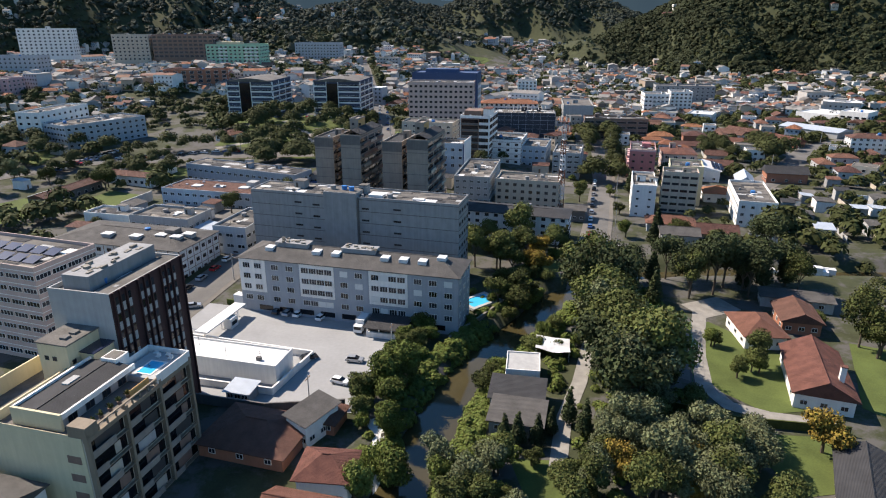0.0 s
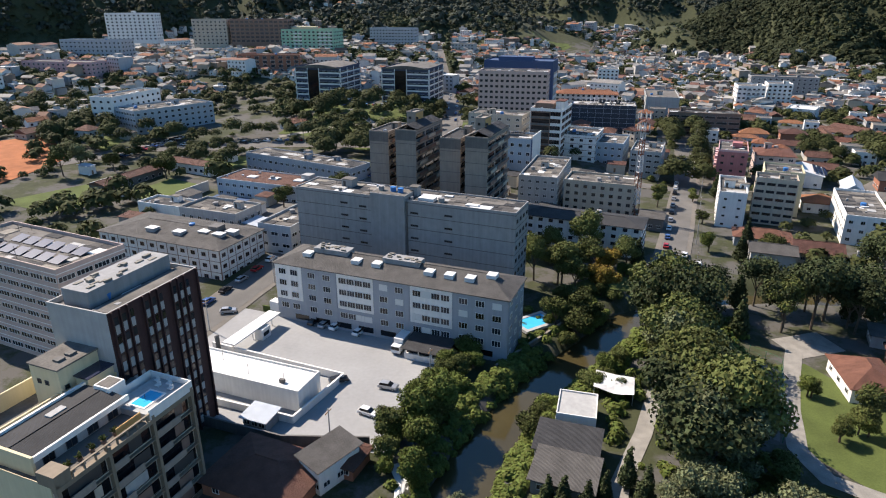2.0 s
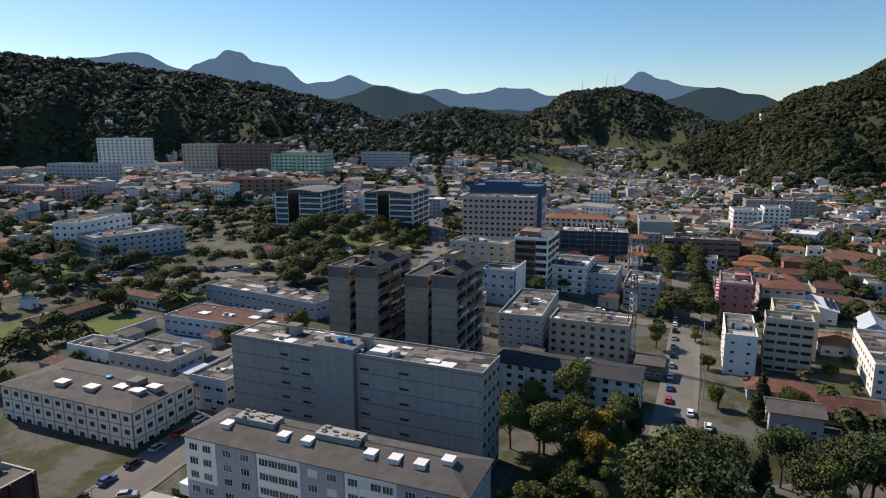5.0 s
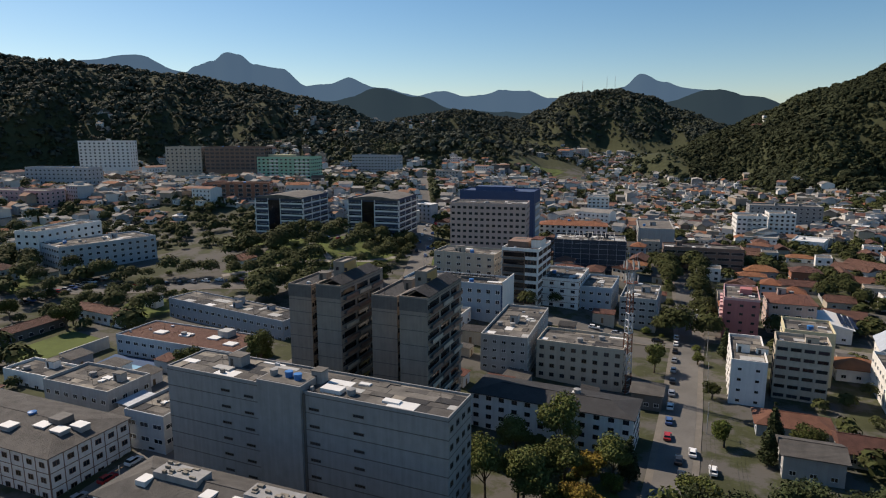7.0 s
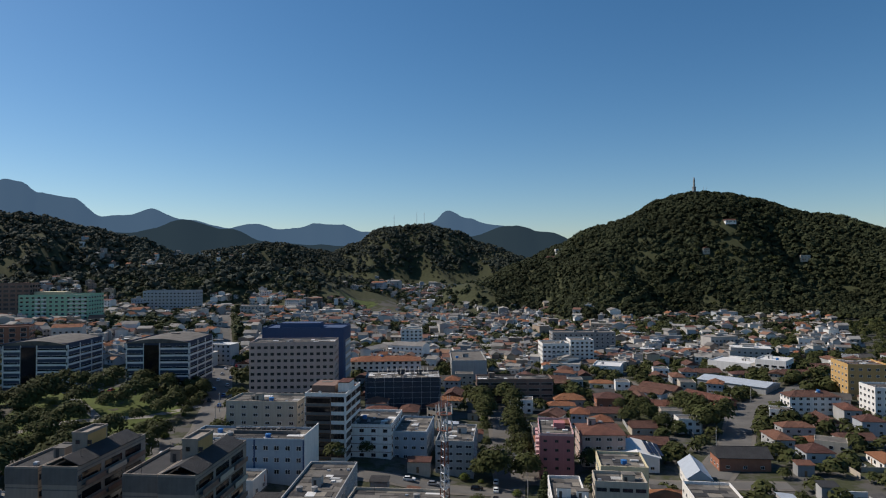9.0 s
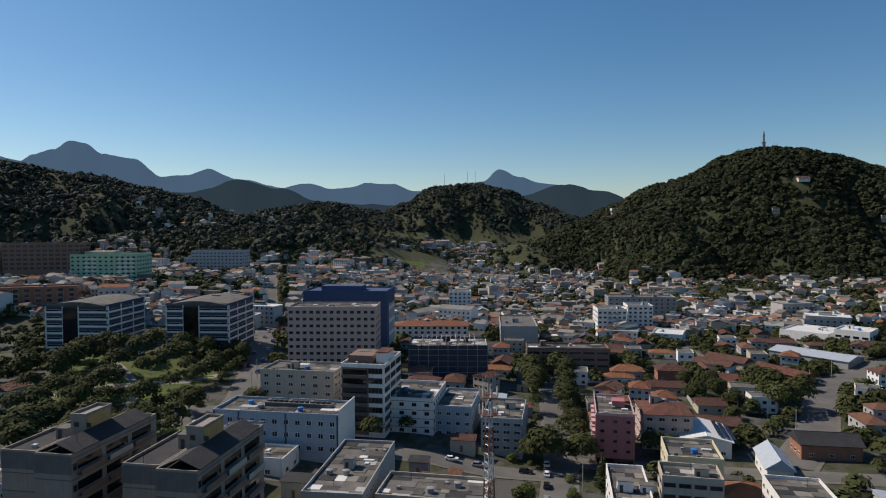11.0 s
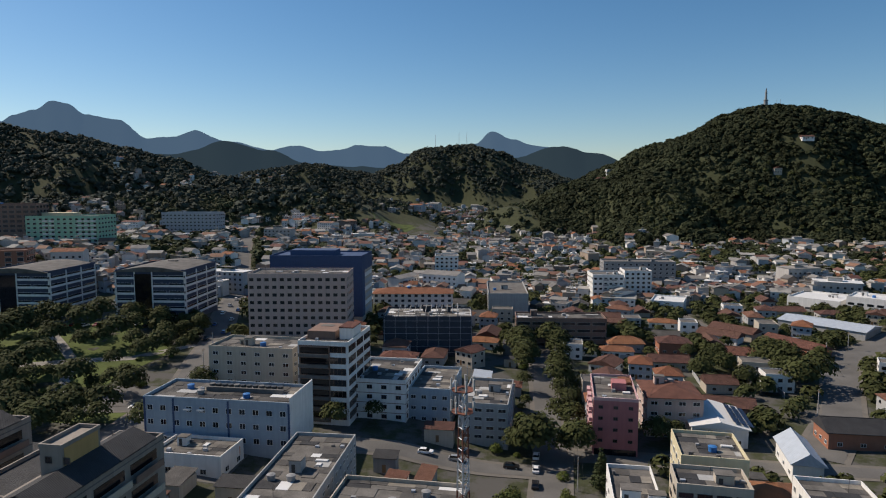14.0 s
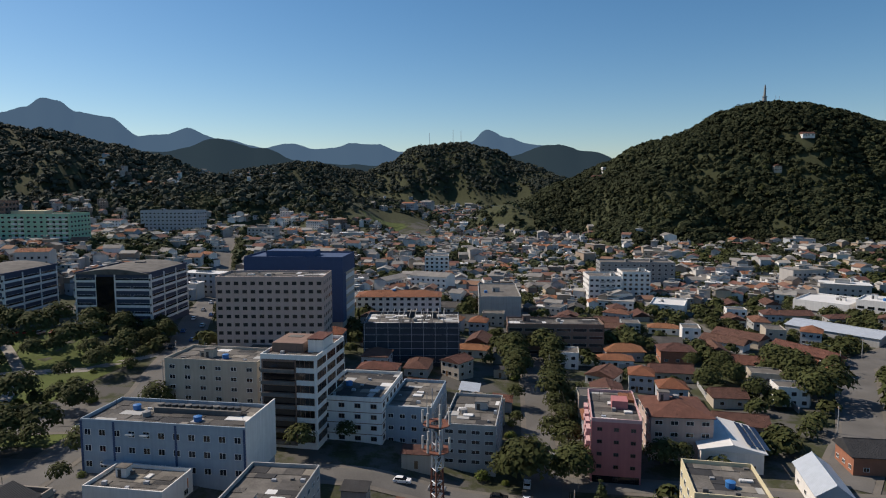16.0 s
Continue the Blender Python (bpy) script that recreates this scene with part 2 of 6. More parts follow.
def bisect_right(a, x):
    lo, hi = 0, len(a)
    while lo < hi:
        mid = (lo + hi) // 2
        if x < a[mid]:
            hi = mid
        else:
            lo = mid + 1
    return lo


def near_line(x, y, pts):
    """Distance of one plan point from a polyline."""
    best = 1e9
    for (ax, ay), (bx, by) in zip(pts, pts[1:]):
        ux, uy = bx - ax, by - ay
        k = ((x - ax) * ux + (y - ay) * uy) / (ux * ux + uy * uy)
        k = 0.0 if k < 0 else 1.0 if k > 1 else k
        best = min(best, math.hypot(x - ax - k * ux, y - ay - k * uy))
    return best


# ---- mesh helpers ----
class Build:
    """Collects faces with material slots and makes one mesh."""
    def __init__(self):
        self.v, self.f, self.m = [], [], []

    def poly(self, pts, m=0):
        k = len(self.v)
        self.v += [tuple(p) for p in pts]
        self.f.append(tuple(range(k, k + len(pts))))
        self.m.append(m)

    def box(self, x0, y0, z0, x1, y1, z1, m=0, top=None, bottom=True):
        k = len(self.v)
        self.v += [(x0, y0, z0), (x1, y0, z0), (x1, y1, z0), (x0, y1, z0), (x0, y0, z1), (x1, y0, z1), (x1, y1, z1), (x0, y1, z1)]
        fs = [(0, 1, 5, 4), (1, 2, 6, 5), (2, 3, 7, 6), (3, 0, 4, 7), (4, 5, 6, 7)] + ([(3, 2, 1, 0)] if bottom else [])
        self.f += [tuple(k + i for i in f) for f in fs]
        self.m += [m] * 4 + [m if top is None else top] + ([m] if bottom else [])

    def rod(self, a, b, r, n=6, m=0, r2=None):
        a, b = Vector(a), Vector(b)
        q = (b - a).to_track_quat("Z", "Y")
        k = len(self.v)
        for p, rr in ((a, r), (b, r if r2 is None else r2)):
            for i in range(n):
                t = 2 * math.pi * i / n
                self.v.append(tuple(p + q @ Vector((rr * math.cos(t), rr * math.sin(t), 0))))
        for i in range(n):
            j = (i + 1) % n
            self.f.append((k + i, k + j, k + n + j, k + n + i))
            self.m.append(m)
        self.f += [tuple(k + n + i for i in range(n)), tuple(k + n - 1 - i for i in range(n))]
        self.m += [m, m]

    def mesh(self, name, mats):
        me = bpy.data.meshes.new(name)
        me.from_pydata(self.v, [], self.f)
        for x in mats:
            me.materials.append(M[x])
        me.polygons.foreach_set("material_index", self.m)
        me.update()
        return me


def part(name, b, mats, parent, label="", m=None):
    me = b.mesh(name, mats) if isinstance(b, Build) else b
    ob = new(name, me)
    ob.parent = parent
    if m is not None:
        ob.matrix_basis = m
    return tagged(ob, label) if label else ob


def thing(name, x, y, z, turn, label, category, group=""):
    ob = new(name)
    ob.empty_display_size = 0.5
    ob.matrix_basis = pose(x, y, z, 0, 0, turn)
    return tagged(ob, label, category, group)


FOOT = []      # plan rectangles that are taken: x, y, turn, w, d


def taken(x, y, grow=1.5):
    for fx, fy, c, s, w, d in FOOT:
        u, v = (x - fx) * c + (y - fy) * s, -(x - fx) * s + (y - fy) * c
        if -grow < u < w + grow and -grow < v < d + grow:
            return True
    return False


def claim(x, y, turn, w, d):
    FOOT.append((x, y, math.cos(radians(turn)), math.sin(radians(turn)), w, d))


WINDOWS = {}


def window_mesh(w, h, frame="frame_white", glass="glass", bars=2):
    """A framed window in one piece: front frame with recessed panes."""
    key = (round(w, 2), round(h, 2), frame, glass, bars)
    if key not in WINDOWS:
        b = Build()
        e, f, y0, y1 = 0.08, 0.06, -0.10, -0.03
        xs = [-w / 2, -w / 2 + e]
        for i in range(1, bars):
            x = -w / 2 + w * i / bars
            xs += [x - f / 2, x + f / 2]
        xs += [w / 2 - e, w / 2]
        zs = [0, e, h - e, h]
        k = {}

        def at(x, y, z):
            p = (round(x, 4), round(y, 4), round(z, 4))
            if p not in k:
                k[p] = len(b.v)
                b.v.append(p)
            return k[p]
        for i in range(len(xs) - 1):
            for j in range(3):
                q = [(xs[i], zs[j]), (xs[i + 1], zs[j]), (xs[i + 1], zs[j + 1]), (xs[i], zs[j + 1])]
                front = [at(x, y0, z) for x, z in q]
                if j == 1 and i % 2 == 1:
                    deep = [at(x, y1, z) for x, z in q]
                    b.f.append(tuple(deep))
                    b.m.append(1)
                    for a_ in range(4):
                        c_ = (a_ + 1) % 4
                        b.f.append((front[a_], front[c_], deep[c_], deep[a_]))
                        b.m.append(0)
                else:
                    b.f.append(tuple(front))
                    b.m.append(0)
        rim = [(-w / 2, 0), (w / 2, 0), (w / 2, h), (-w / 2, h)]
        for a_ in range(4):
            p, q = rim[a_], rim[(a_ + 1) % 4]
            b.f.append((at(q[0], y0, q[1]), at(p[0], y0, p[1]), at(p[0], 0.02, p[1]), at(q[0], 0.02, q[1])))
            b.m.append(0)
        WINDOWS[key] = b.mesh("window", [frame, glass])
    return WINDOWS[key]


def windows(parent, side, w, d, floors, bays, win, z0, fh, frame="frame_white", glass="glass", bars=2, skip=0.0, lo=0.0, hi=1.0, rng=random.Random(3), joined=False, into=None):
    """Rows of windows on one side (front, right, left, back) of a body w by d whose corner is at the origin."""
    ww, wh = win
    span = w if side in ("front", "back") else d
    b = Build() if into is None else into
    for f in range(floors):
        for i in range(bays):
            if rng.random() < skip:
                continue
            s = span * (lo + (hi - lo) * (i + 0.5) / bays)
            z = z0 + f * fh
            m = {"front": pose(s, 0, z), "right": pose(w, s, z, 0, 0, 90), "left": pose(0, span - s, z, 0, 0, -90), "back": pose(w - s, d, z, 0, 0, 180)}[side]
            if not joined:
                part("window", window_mesh(ww, wh, frame, glass, bars), [], parent, m=m)
                continue
            for x0, z0_, x1, z1, y, k in ((-ww / 2 - 0.1, -0.1, ww / 2 + 0.1, wh + 0.1, -0.03, 0), (-ww / 2, 0, ww / 2, wh, -0.06, 1)):
                b.poly([m @ Vector(p) for p in ((x0, y, z0_), (x1, y, z0_), (x1, y, z1), (x0, y, z1))], k)
    if joined and b.f and into is None:
        tagged(part("glazing", b, [frame, glass], parent), kind="stuff")


def parapet_roof(t, w, d, h, wall, roof, pp=0.9, th=0.25, name="roof"):
    b = Build()
    b.box(th, th, h - 0.05, w - th, d - th, h + 0.06, 0)
    part(name, b, [roof], t)
    if pp > 0:
        b = Build()
        for x0, y0, x1, y1 in ((0, 0, w, th), (0, d - th, w, d), (0, th, th, d - th), (w - th, th, w, d - th)):
            b.box(x0, y0, h, x1, y1, h + pp, 0)
        part("parapet", b, [wall], t)


def hip_roof(t, w, d, h, rise, mat_name, over=0.5, gable=False, label=""):
    b = Build()
    x0, y0, x1, y1, z = -over, -over, w + over, d + over, h
    if w >= d:
        k = 0 if gable else min(d / 2 + over, w / 2)
        r0, r1 = (x0 + k, d / 2, z + rise), (x1 - k, d / 2, z + rise)
        fs = [((x0, y0, z), (x1, y0, z), r1, r0), ((x1, y1, z), (x0, y1, z), r0, r1), ((x1, y0, z), (x1, y1, z), r1), ((x0, y1, z), (x0, y0, z), r0)]
    else:
        k = 0 if gable else min(w / 2 + over, d / 2)
        r0, r1 = (w / 2, y0 + k, z + rise), (w / 2, y1 - k, z + rise)
        fs = [((x1, y0, z), (x1, y1, z), r1, r0), ((x0, y1, z), (x0, y0, z), r0, r1), ((x0, y0, z), (x1, y0, z), r0), ((x1, y1, z), (x0, y1, z), r1)]
    for f in fs:
        b.poly(f, 0)
    # eaves: a thin board underneath
    b.box(x0, y0, z - 0.18, x1, y1, z - 0.004, 0)
    # ridge cap
    b.rod(r0, r1, 0.14, 5)
    part("roof", b, [mat_name], t, label)


def block(name, x, y, w, d, h, floors, label, category="building", turn=-15.0, z=None, wall="white", roof="roof_flat", style="flat", bays=8, side_bays=4,
          win=(1.6, 1.3), frame="frame_white", glass="glass", bars=2, first=1.2, sides=("front", "right", "left"), pp=0.9, rise=2.2, bands="", skip=0.0, clutter=2, trim=""):
    """A house block: body, roof, floor bands, rows of windows and what stands on the roof."""
    if z is None:
        z = min(ground_z(x + w * a, y + d * c) for a in (0, 1) for c in (0, 1))
    t = thing(name, x, y, z, turn, label, category)
    claim(x, y, turn, w, d)
    b = Build()
    b.box(0, 0, -2.5, w, d, h, 0, bottom=False)
    part("wall", b, [wall], t)
    fh = (h - 0.3) / floors
    if style == "flat":
        parapet_roof(t, w, d, h, trim or wall, roof, pp)
    elif style in ("hip", "gable"):
        hip_roof(t, w, d, h, rise, roof, gable=style == "gable")
    if bands:
        for f in range(1, floors + (style == "flat")):
            b = Build()
            b.box(-0.04, -0.04, f * fh - 0.09, w + 0.04, d + 0.04, f * fh + 0.09)
            part("floor_band", b, [bands], t)
    rng = random.Random(int(abs(x * 7 + y * 13)))
    for s in sides:
        n = bays if s in ("front", "back") else side_bays
        if n:
            windows(t, s, w, d, floors, n, win, first, fh, frame, glass, bars, skip, rng=rng, joined=y > 392 or x < -150)
    if style == "flat" and clutter > 1 and y < 420:
        b = Build()
        py = 0.5
        while py < d - 1.2:
            c = min(rng.uniform(1.8, 3.6), d - 0.5 - py)
            px = 0.5
            while px < w - 1.0:
                a = min(rng.uniform(1.6, 6.0), w - 0.5 - px)
                if rng.random() < 0.82:
                    b.box(px, py, h + 0.06, px + a - 0.06, py + c - 0.05, h + rng.uniform(0.09, 0.24), rng.choice((0, 0, 0, 1, 1, 3, 3, 3, 4, 2)) if rng.random() < 0.96 else 5)
                px += a
            py += c
        tagged(part("roof_patchwork", b, ["roof_grey", "roof_dark", "concrete_pale", "roof_flat", "stone", "roof_white"], t), kind="stuff")
    if style == "flat" and y < 420:
        for i in range(3 + int(w * d / 140)):
            b = Build()
            px, py = rng.uniform(0.8, w - 1.4), rng.uniform(0.8, d - 1.4)
            if rng.random() < 0.45:
                b.rod((px, py, h), (px, py, h + rng.uniform(1.6, 3.2)), 0.05, 4)
                b.rod((px - 0.5, py, h + 1.5), (px + 0.5, py, h + 1.5), 0.03, 3)
                part("aerial", b, ["frame_dark"], t)
            else:
                b.box(px, py, h, px + rng.uniform(0.5, 1.1), py + rng.uniform(0.5, 0.9), h + rng.uniform(0.4, 1.0))
                part("roof_vent", b, [rng.choice(["concrete", "metal", "concrete_dark"])], t)
    for i in range(clutter):
        cx, cy = w * rng.uniform(0.15, 0.75), d * rng.uniform(0.25, 0.65)
        roof_bits(t, cx, cy, h if style == "flat" else h + rise * 0.6, rng, wall)
    return t


def roof_bits(t, x, y, z, rng, wall):
    k = rng.random()
    b = Build()
    if k < 0.35:
        a, c, e = rng.uniform(2, 4), rng.uniform(2, 3), rng.uniform(1.6, 2.8)
        b.box(x, y, z, x + a, y + c, z + e)
        b.box(x - 0.15, y - 0.15, z + e, x + a + 0.15, y + c + 0.15, z + e + 0.15, 1)
        b.box(x + 0.5, y - 0.03, z + 0.1, x + 1.3, y, z + 1.9 if e > 2 else z + 1.3, 2)
        part("stair_head", b, [wall, "roof_flat", "frame_dark"], t)
    elif k < 0.7:
        b.rod((x, y, z), (x, y, z + 1.3), 0.85, 12, 0, 0.95)
        b.rod((x, y, z + 1.3), (x, y, z + 1.5), 0.95, 12, 0, 0.3)
        part("water_tank", b, ["tank_blue" if rng.random() < 0.5 else "concrete"], t)
    else:
        a, c = rng.uniform(1.2, 3.0), rng.uniform(1.0, 2.2)
        b.box(x, y, z, x + a, y + c, z + 0.35, 0)
        b.box(x + 0.1, y + 0.1, z + 0.35, x + a - 0.1, y + c - 0.1, z + 0.5, 1)
        part("skylight", b, ["concrete_pale", "roof_white"], t)
P("court_blue", (0.16, 0.34, 0.50), vary=0.15, scale=0.5, rough=0.8, bump=0.05)
P("court_dark", (0.045, 0.085, 0.17), vary=0.2, scale=0.4, rough=0.85, bump=0.05)


# ---- ground: one sheet to the horizon ----
def ground_material():
    m = mat("ground_mix", (0.042, 0.047, 0.021), vary=0.4, scale=0.2, fine=2, rough=1.0, bump=0.4)
    n, l = m.node_tree.nodes, m.node_tree.links
    b = n["Principled BSDF"]
    old = b.inputs["Base Color"].links[0].from_socket
    tc = n.new("ShaderNodeTexCoord")
    k = n.new("ShaderNodeTexNoise")
    k.inputs["Scale"].default_value, k.inputs["Detail"].default_value = 0.06, 7
    l.new(tc.outputs["Object"], k.inputs["Vector"])
    r = n.new("ShaderNodeValToRGB")
    k.inputs["Roughness"].default_value = 0.72
    r.color_ramp.elements[0].position, r.color_ramp.elements[1].position = 0.47, 0.56
    l.new(k.outputs["Fac"], r.inputs["Fac"])
    mx = n.new("ShaderNodeMix")
    mx.data_type = "RGBA"
    # bare yards and paving below, forest floor on the slopes
    sep = n.new("ShaderNodeSeparateXYZ")
    l.new(tc.outputs["Object"], sep.inputs[0])
    up = n.new("ShaderNodeMapRange")
    up.inputs["From Min"].default_value, up.inputs["From Max"].default_value = 14.0, 22.0
    up.inputs["To Min"].default_value, up.inputs["To Max"].default_value = 1.0, 0.0
    l.new(sep.outputs["Z"], up.inputs["Value"])
    mul = n.new("ShaderNodeMath")
    mul.operation = "MULTIPLY"
    l.new(r.outputs["Color"], mul.inputs[0])
    l.new(up.outputs[0], mul.inputs[1])
    l.new(mul.outputs[0], mx.inputs["Factor"])
    l.new(old, mx.inputs["A"])
    mx.inputs["B"].default_value = (0.085, 0.081, 0.074, 1)
    l.new(mx.outputs["Result"], b.inputs["Base Color"])
    M["ground_mix"] = m


ground_material()
nx, ny = len(gx), len(gy)
idx = np.arange(nx * ny).reshape(ny, nx)
me = bpy.data.meshes.new("ground")
me.from_pydata(np.stack([GX, GY, GZ], -1).reshape(-1, 3).tolist(), [], np.stack([idx[:-1, :-1], idx[:-1, 1:], idx[1:, 1:], idx[1:, :-1]], -1).reshape(-1, 4).tolist())
me.materials.append(M["ground_mix"])
me.polygons.foreach_set("use_smooth", [True] * len(me.polygons))
tagged(new("ground", me), "valley floor and hillsides of grass and bare earth", "ground", kind="structure")

ROADLINES = []


def strip(name, pts, width, material, label, lift=0.06, kind="structure", category="road", step=4.0):
    """A flat band laid on the ground along plan points."""
    line = []
    for (ax, ay), (bx, by) in zip(pts, pts[1:]):
        n = max(1, int(math.hypot(bx - ax, by - ay) / step))
        line += [(ax + (bx - ax) * i / n, ay + (by - ay) * i / n) for i in range(n)]
    line.append(pts[-1])
    b = Build()
    cross = 5
    rows = []
    for i, (x, y) in enumerate(line):
        ax, ay = line[max(0, i - 1)]
        bx, by = line[min(len(line) - 1, i + 1)]
        L = math.hypot(bx - ax, by - ay)
        nx_, ny_ = -(by - ay) / L, (bx - ax) / L
        row = []
        for j in range(cross):
            o = (j / (cross - 1) - 0.5) * width
            px, py = x + nx_ * o, y + ny_ * o
            row.append(len(b.v))
            b.v.append((px, py, ground_z(px, py) + lift))
        rows.append(row)
    for r0, r1 in zip(rows, rows[1:]):
        for j in range(cross - 1):
            b.f.append((r0[j + 1], r0[j], r1[j], r1[j + 1]))
            b.m.append(0)
    ROADLINES.append((pts, width / 2))
    return tagged(new(name, b.mesh(name, [material])), label, category, kind=kind)


def road(pts, width, label="worn grey asphalt street"):
    strip("pavement", pts, width + 3.2, "paving", "grey paved footway beside the street", 0.16, category="pavement")
    strip("road", pts, width, "asphalt", label, 0.20)


def on_road(x, y, grow=1.0):
    return any(near_line(x, y, p) < h + grow for p, h in ROADLINES)


MAIN = [(40, 168), (50, 201), (60, 236), (72, 281), (79, 305), (90, 358), (97, 395), (110, 470), (122, 540)]
road(MAIN, 7.8)
road([(77, 294), (58, 298), (36, 304), (20, 306)], 6)
road([(84, 306), (125, 296), (170, 282)], 6)
road([(-84, 90), (-76, 140), (-70, 172), (-62, 205), (-52, 245), (-42, 285), (-36, 330)], 10)
road([(-36, 330), (-33, 360), (-37, 412), (-45, 461), (-55, 530), (-75, 640), (-90, 740)], 9)
road([(-36, 336), (-70, 338), (-120, 338), (-185, 318), (-215, 280)], 8)
road([(150, 296), (176, 322), (203, 358), (226, 388), (290, 420), (380, 450)], 11)
road([(203, 358), (190, 400), (196, 470), (200, 520)], 7)
road([(170, 500), (220, 490), (290, 470)], 8)
strip("path", [(70, 158), (65, 146), (60.5, 134), (57, 121), (59, 113), (66, 109), (78, 106)], 3.6, "path_pale", "pale gravel drive beside a lawn", 0.12, category="path")
strip("path", [(38, 150), (36, 140), (30, 122), (24, 108), (20, 92)], 3.2, "path_pale", "pale earth lane", 0.12, category="path")
strip("yard", [(68, 158), (80, 163)], 9, "path_pale", "pale gravel forecourt", 0.10, category="yard")


def water_sheet():
    pts = RIVER
    b = Build()
    rows = []
    for i, (x, y) in enumerate(pts):
        ax, ay = pts[max(0, i - 1)]
        bx, by = pts[min(len(pts) - 1, i + 1)]
        L = math.hypot(bx - ax, by - ay)
        n_ = (-(by - ay) / L * 7, (bx - ax) / L * 7)
        rows.append(((x + n_[0], y + n_[1], -2.3), (x - n_[0], y - n_[1], -2.3)))
    for a, c in zip(rows, rows[1:]):
        b.poly((a[1], a[0], c[0], c[1]))
    tagged(new("water", b.mesh("water", ["water"])), "shallow muddy brown river between walls and shrubs", "river", kind="structure")


water_sheet()


LAWNS = []


def on_lawn(x, y):
    """Whether a plan point lies inside one of the open patches."""
    for pts in LAWNS:
        odd = False
        for (ax, ay), (bx, by) in zip(pts, pts[1:] + pts[:1]):
            if (ay > y) != (by > y) and x < ax + (y - ay) * (bx - ax) / (by - ay):
                odd = not odd
        if odd:
            return True
    return False


def lawn(pts, label="mown green lawn", name="lawn", material="grass", lift=0.09):
    """A patch of grass with an uneven rim."""
    cx, cy = sum(p[0] for p in pts) / len(pts), sum(p[1] for p in pts) / len(pts)
    LAWNS.append(pts)
    b = Build()
    n = 6
    for (ax, ay), (bx, by) in zip(pts, pts[1:] + pts[:1]):
        for i in range(n):
            def q(s, r):
                x, y = ax + (bx - ax) * s, ay + (by - ay) * s
                x, y = cx + (x - cx) * r, cy + (y - cy) * r
                return (x, y, ground_z(x, y) + lift)
            for r0, r1 in ((0.0, 0.35), (0.35, 0.7), (0.7, 1.0)):
                b.poly((q(i / n, r0), q(i / n, r1), q((i + 1) / n, r1), q((i + 1) / n, r0)))
    tagged(new(name, b.mesh(name, [material])), label, name.replace("_", " "), kind="structure")


lawn([(60, 150), (58, 120), (66, 110), (82, 112), (84, 128), (70, 152)])
lawn([(56, 104), (60, 86), (74, 88), (76, 102)])
lawn([(12, 96), (14, 84), (26, 84), (26, 95)])
lawn([(18, 186), (22, 176), (40, 188), (36, 200)])
lawn([(-154.5, 252), (-148.2, 277), (-131, 269.8), (-138.3, 241.6)])
lawn([(-195, 234), (-174, 268), (-150, 244), (-168, 225)])
lawn([(-118, 372), (-60, 352), (-46, 395), (-80, 410), (-120, 402)], "park lawn between paths and trees")
lawn([(-147, 304.6), (-149.7, 321.8), (-130.3, 316), (-123, 313), (-126, 300), (-130.1, 290.7)])
lawn([(-213, 316), (-226, 354), (-203, 348), (-199, 308)])
lawn([(-119, 234), (-117, 256), (-93, 249), (-91, 228)], "dark blue painted court surround", "sports_court", "court_dark", 0.12)
lawn([(-110.3, 239.3), (-109.9, 248.8), (-96.8, 244.4), (-95.5, 234.7)], "faded light blue sports court", "sports_court", "court_blue", 0.17)
lawn([(-90, 226), (-86, 262), (-40, 250), (-40, 212)], "grey paved yard round the apartment towers", "paved_yard", "asphalt", 0.1)
lawn([(-100, 283), (-98, 296), (-44, 290), (-46, 272)], "grey paved school yard", "paved_yard", "paving", 0.1)
lawn([(-60, 296), (-56, 318), (0, 304), (-4, 284)], "grey paved car park", "paved_yard", "asphalt", 0.1)
lawn([(-85, 330), (-80, 348), (-40, 340), (-44, 322)], "park lawn beside a footpath")
lawn([(-40, 345), (-34, 392), (-26, 390), (-30, 345)], "grass strip with young trees")
lawn([(-330, 400), (-270, 420), (-270, 455), (-340, 450)])
lawn([(10, 1030), (46, 1030), (85, 1110), (8, 1100)], "football pitch of short grass")
lawn([(-140, 405), (-60, 400), (-62, 425), (-140, 425)], "lawn in front of an office building")
lawn([(86, 112), (96, 100), (120, 130), (100, 140)])

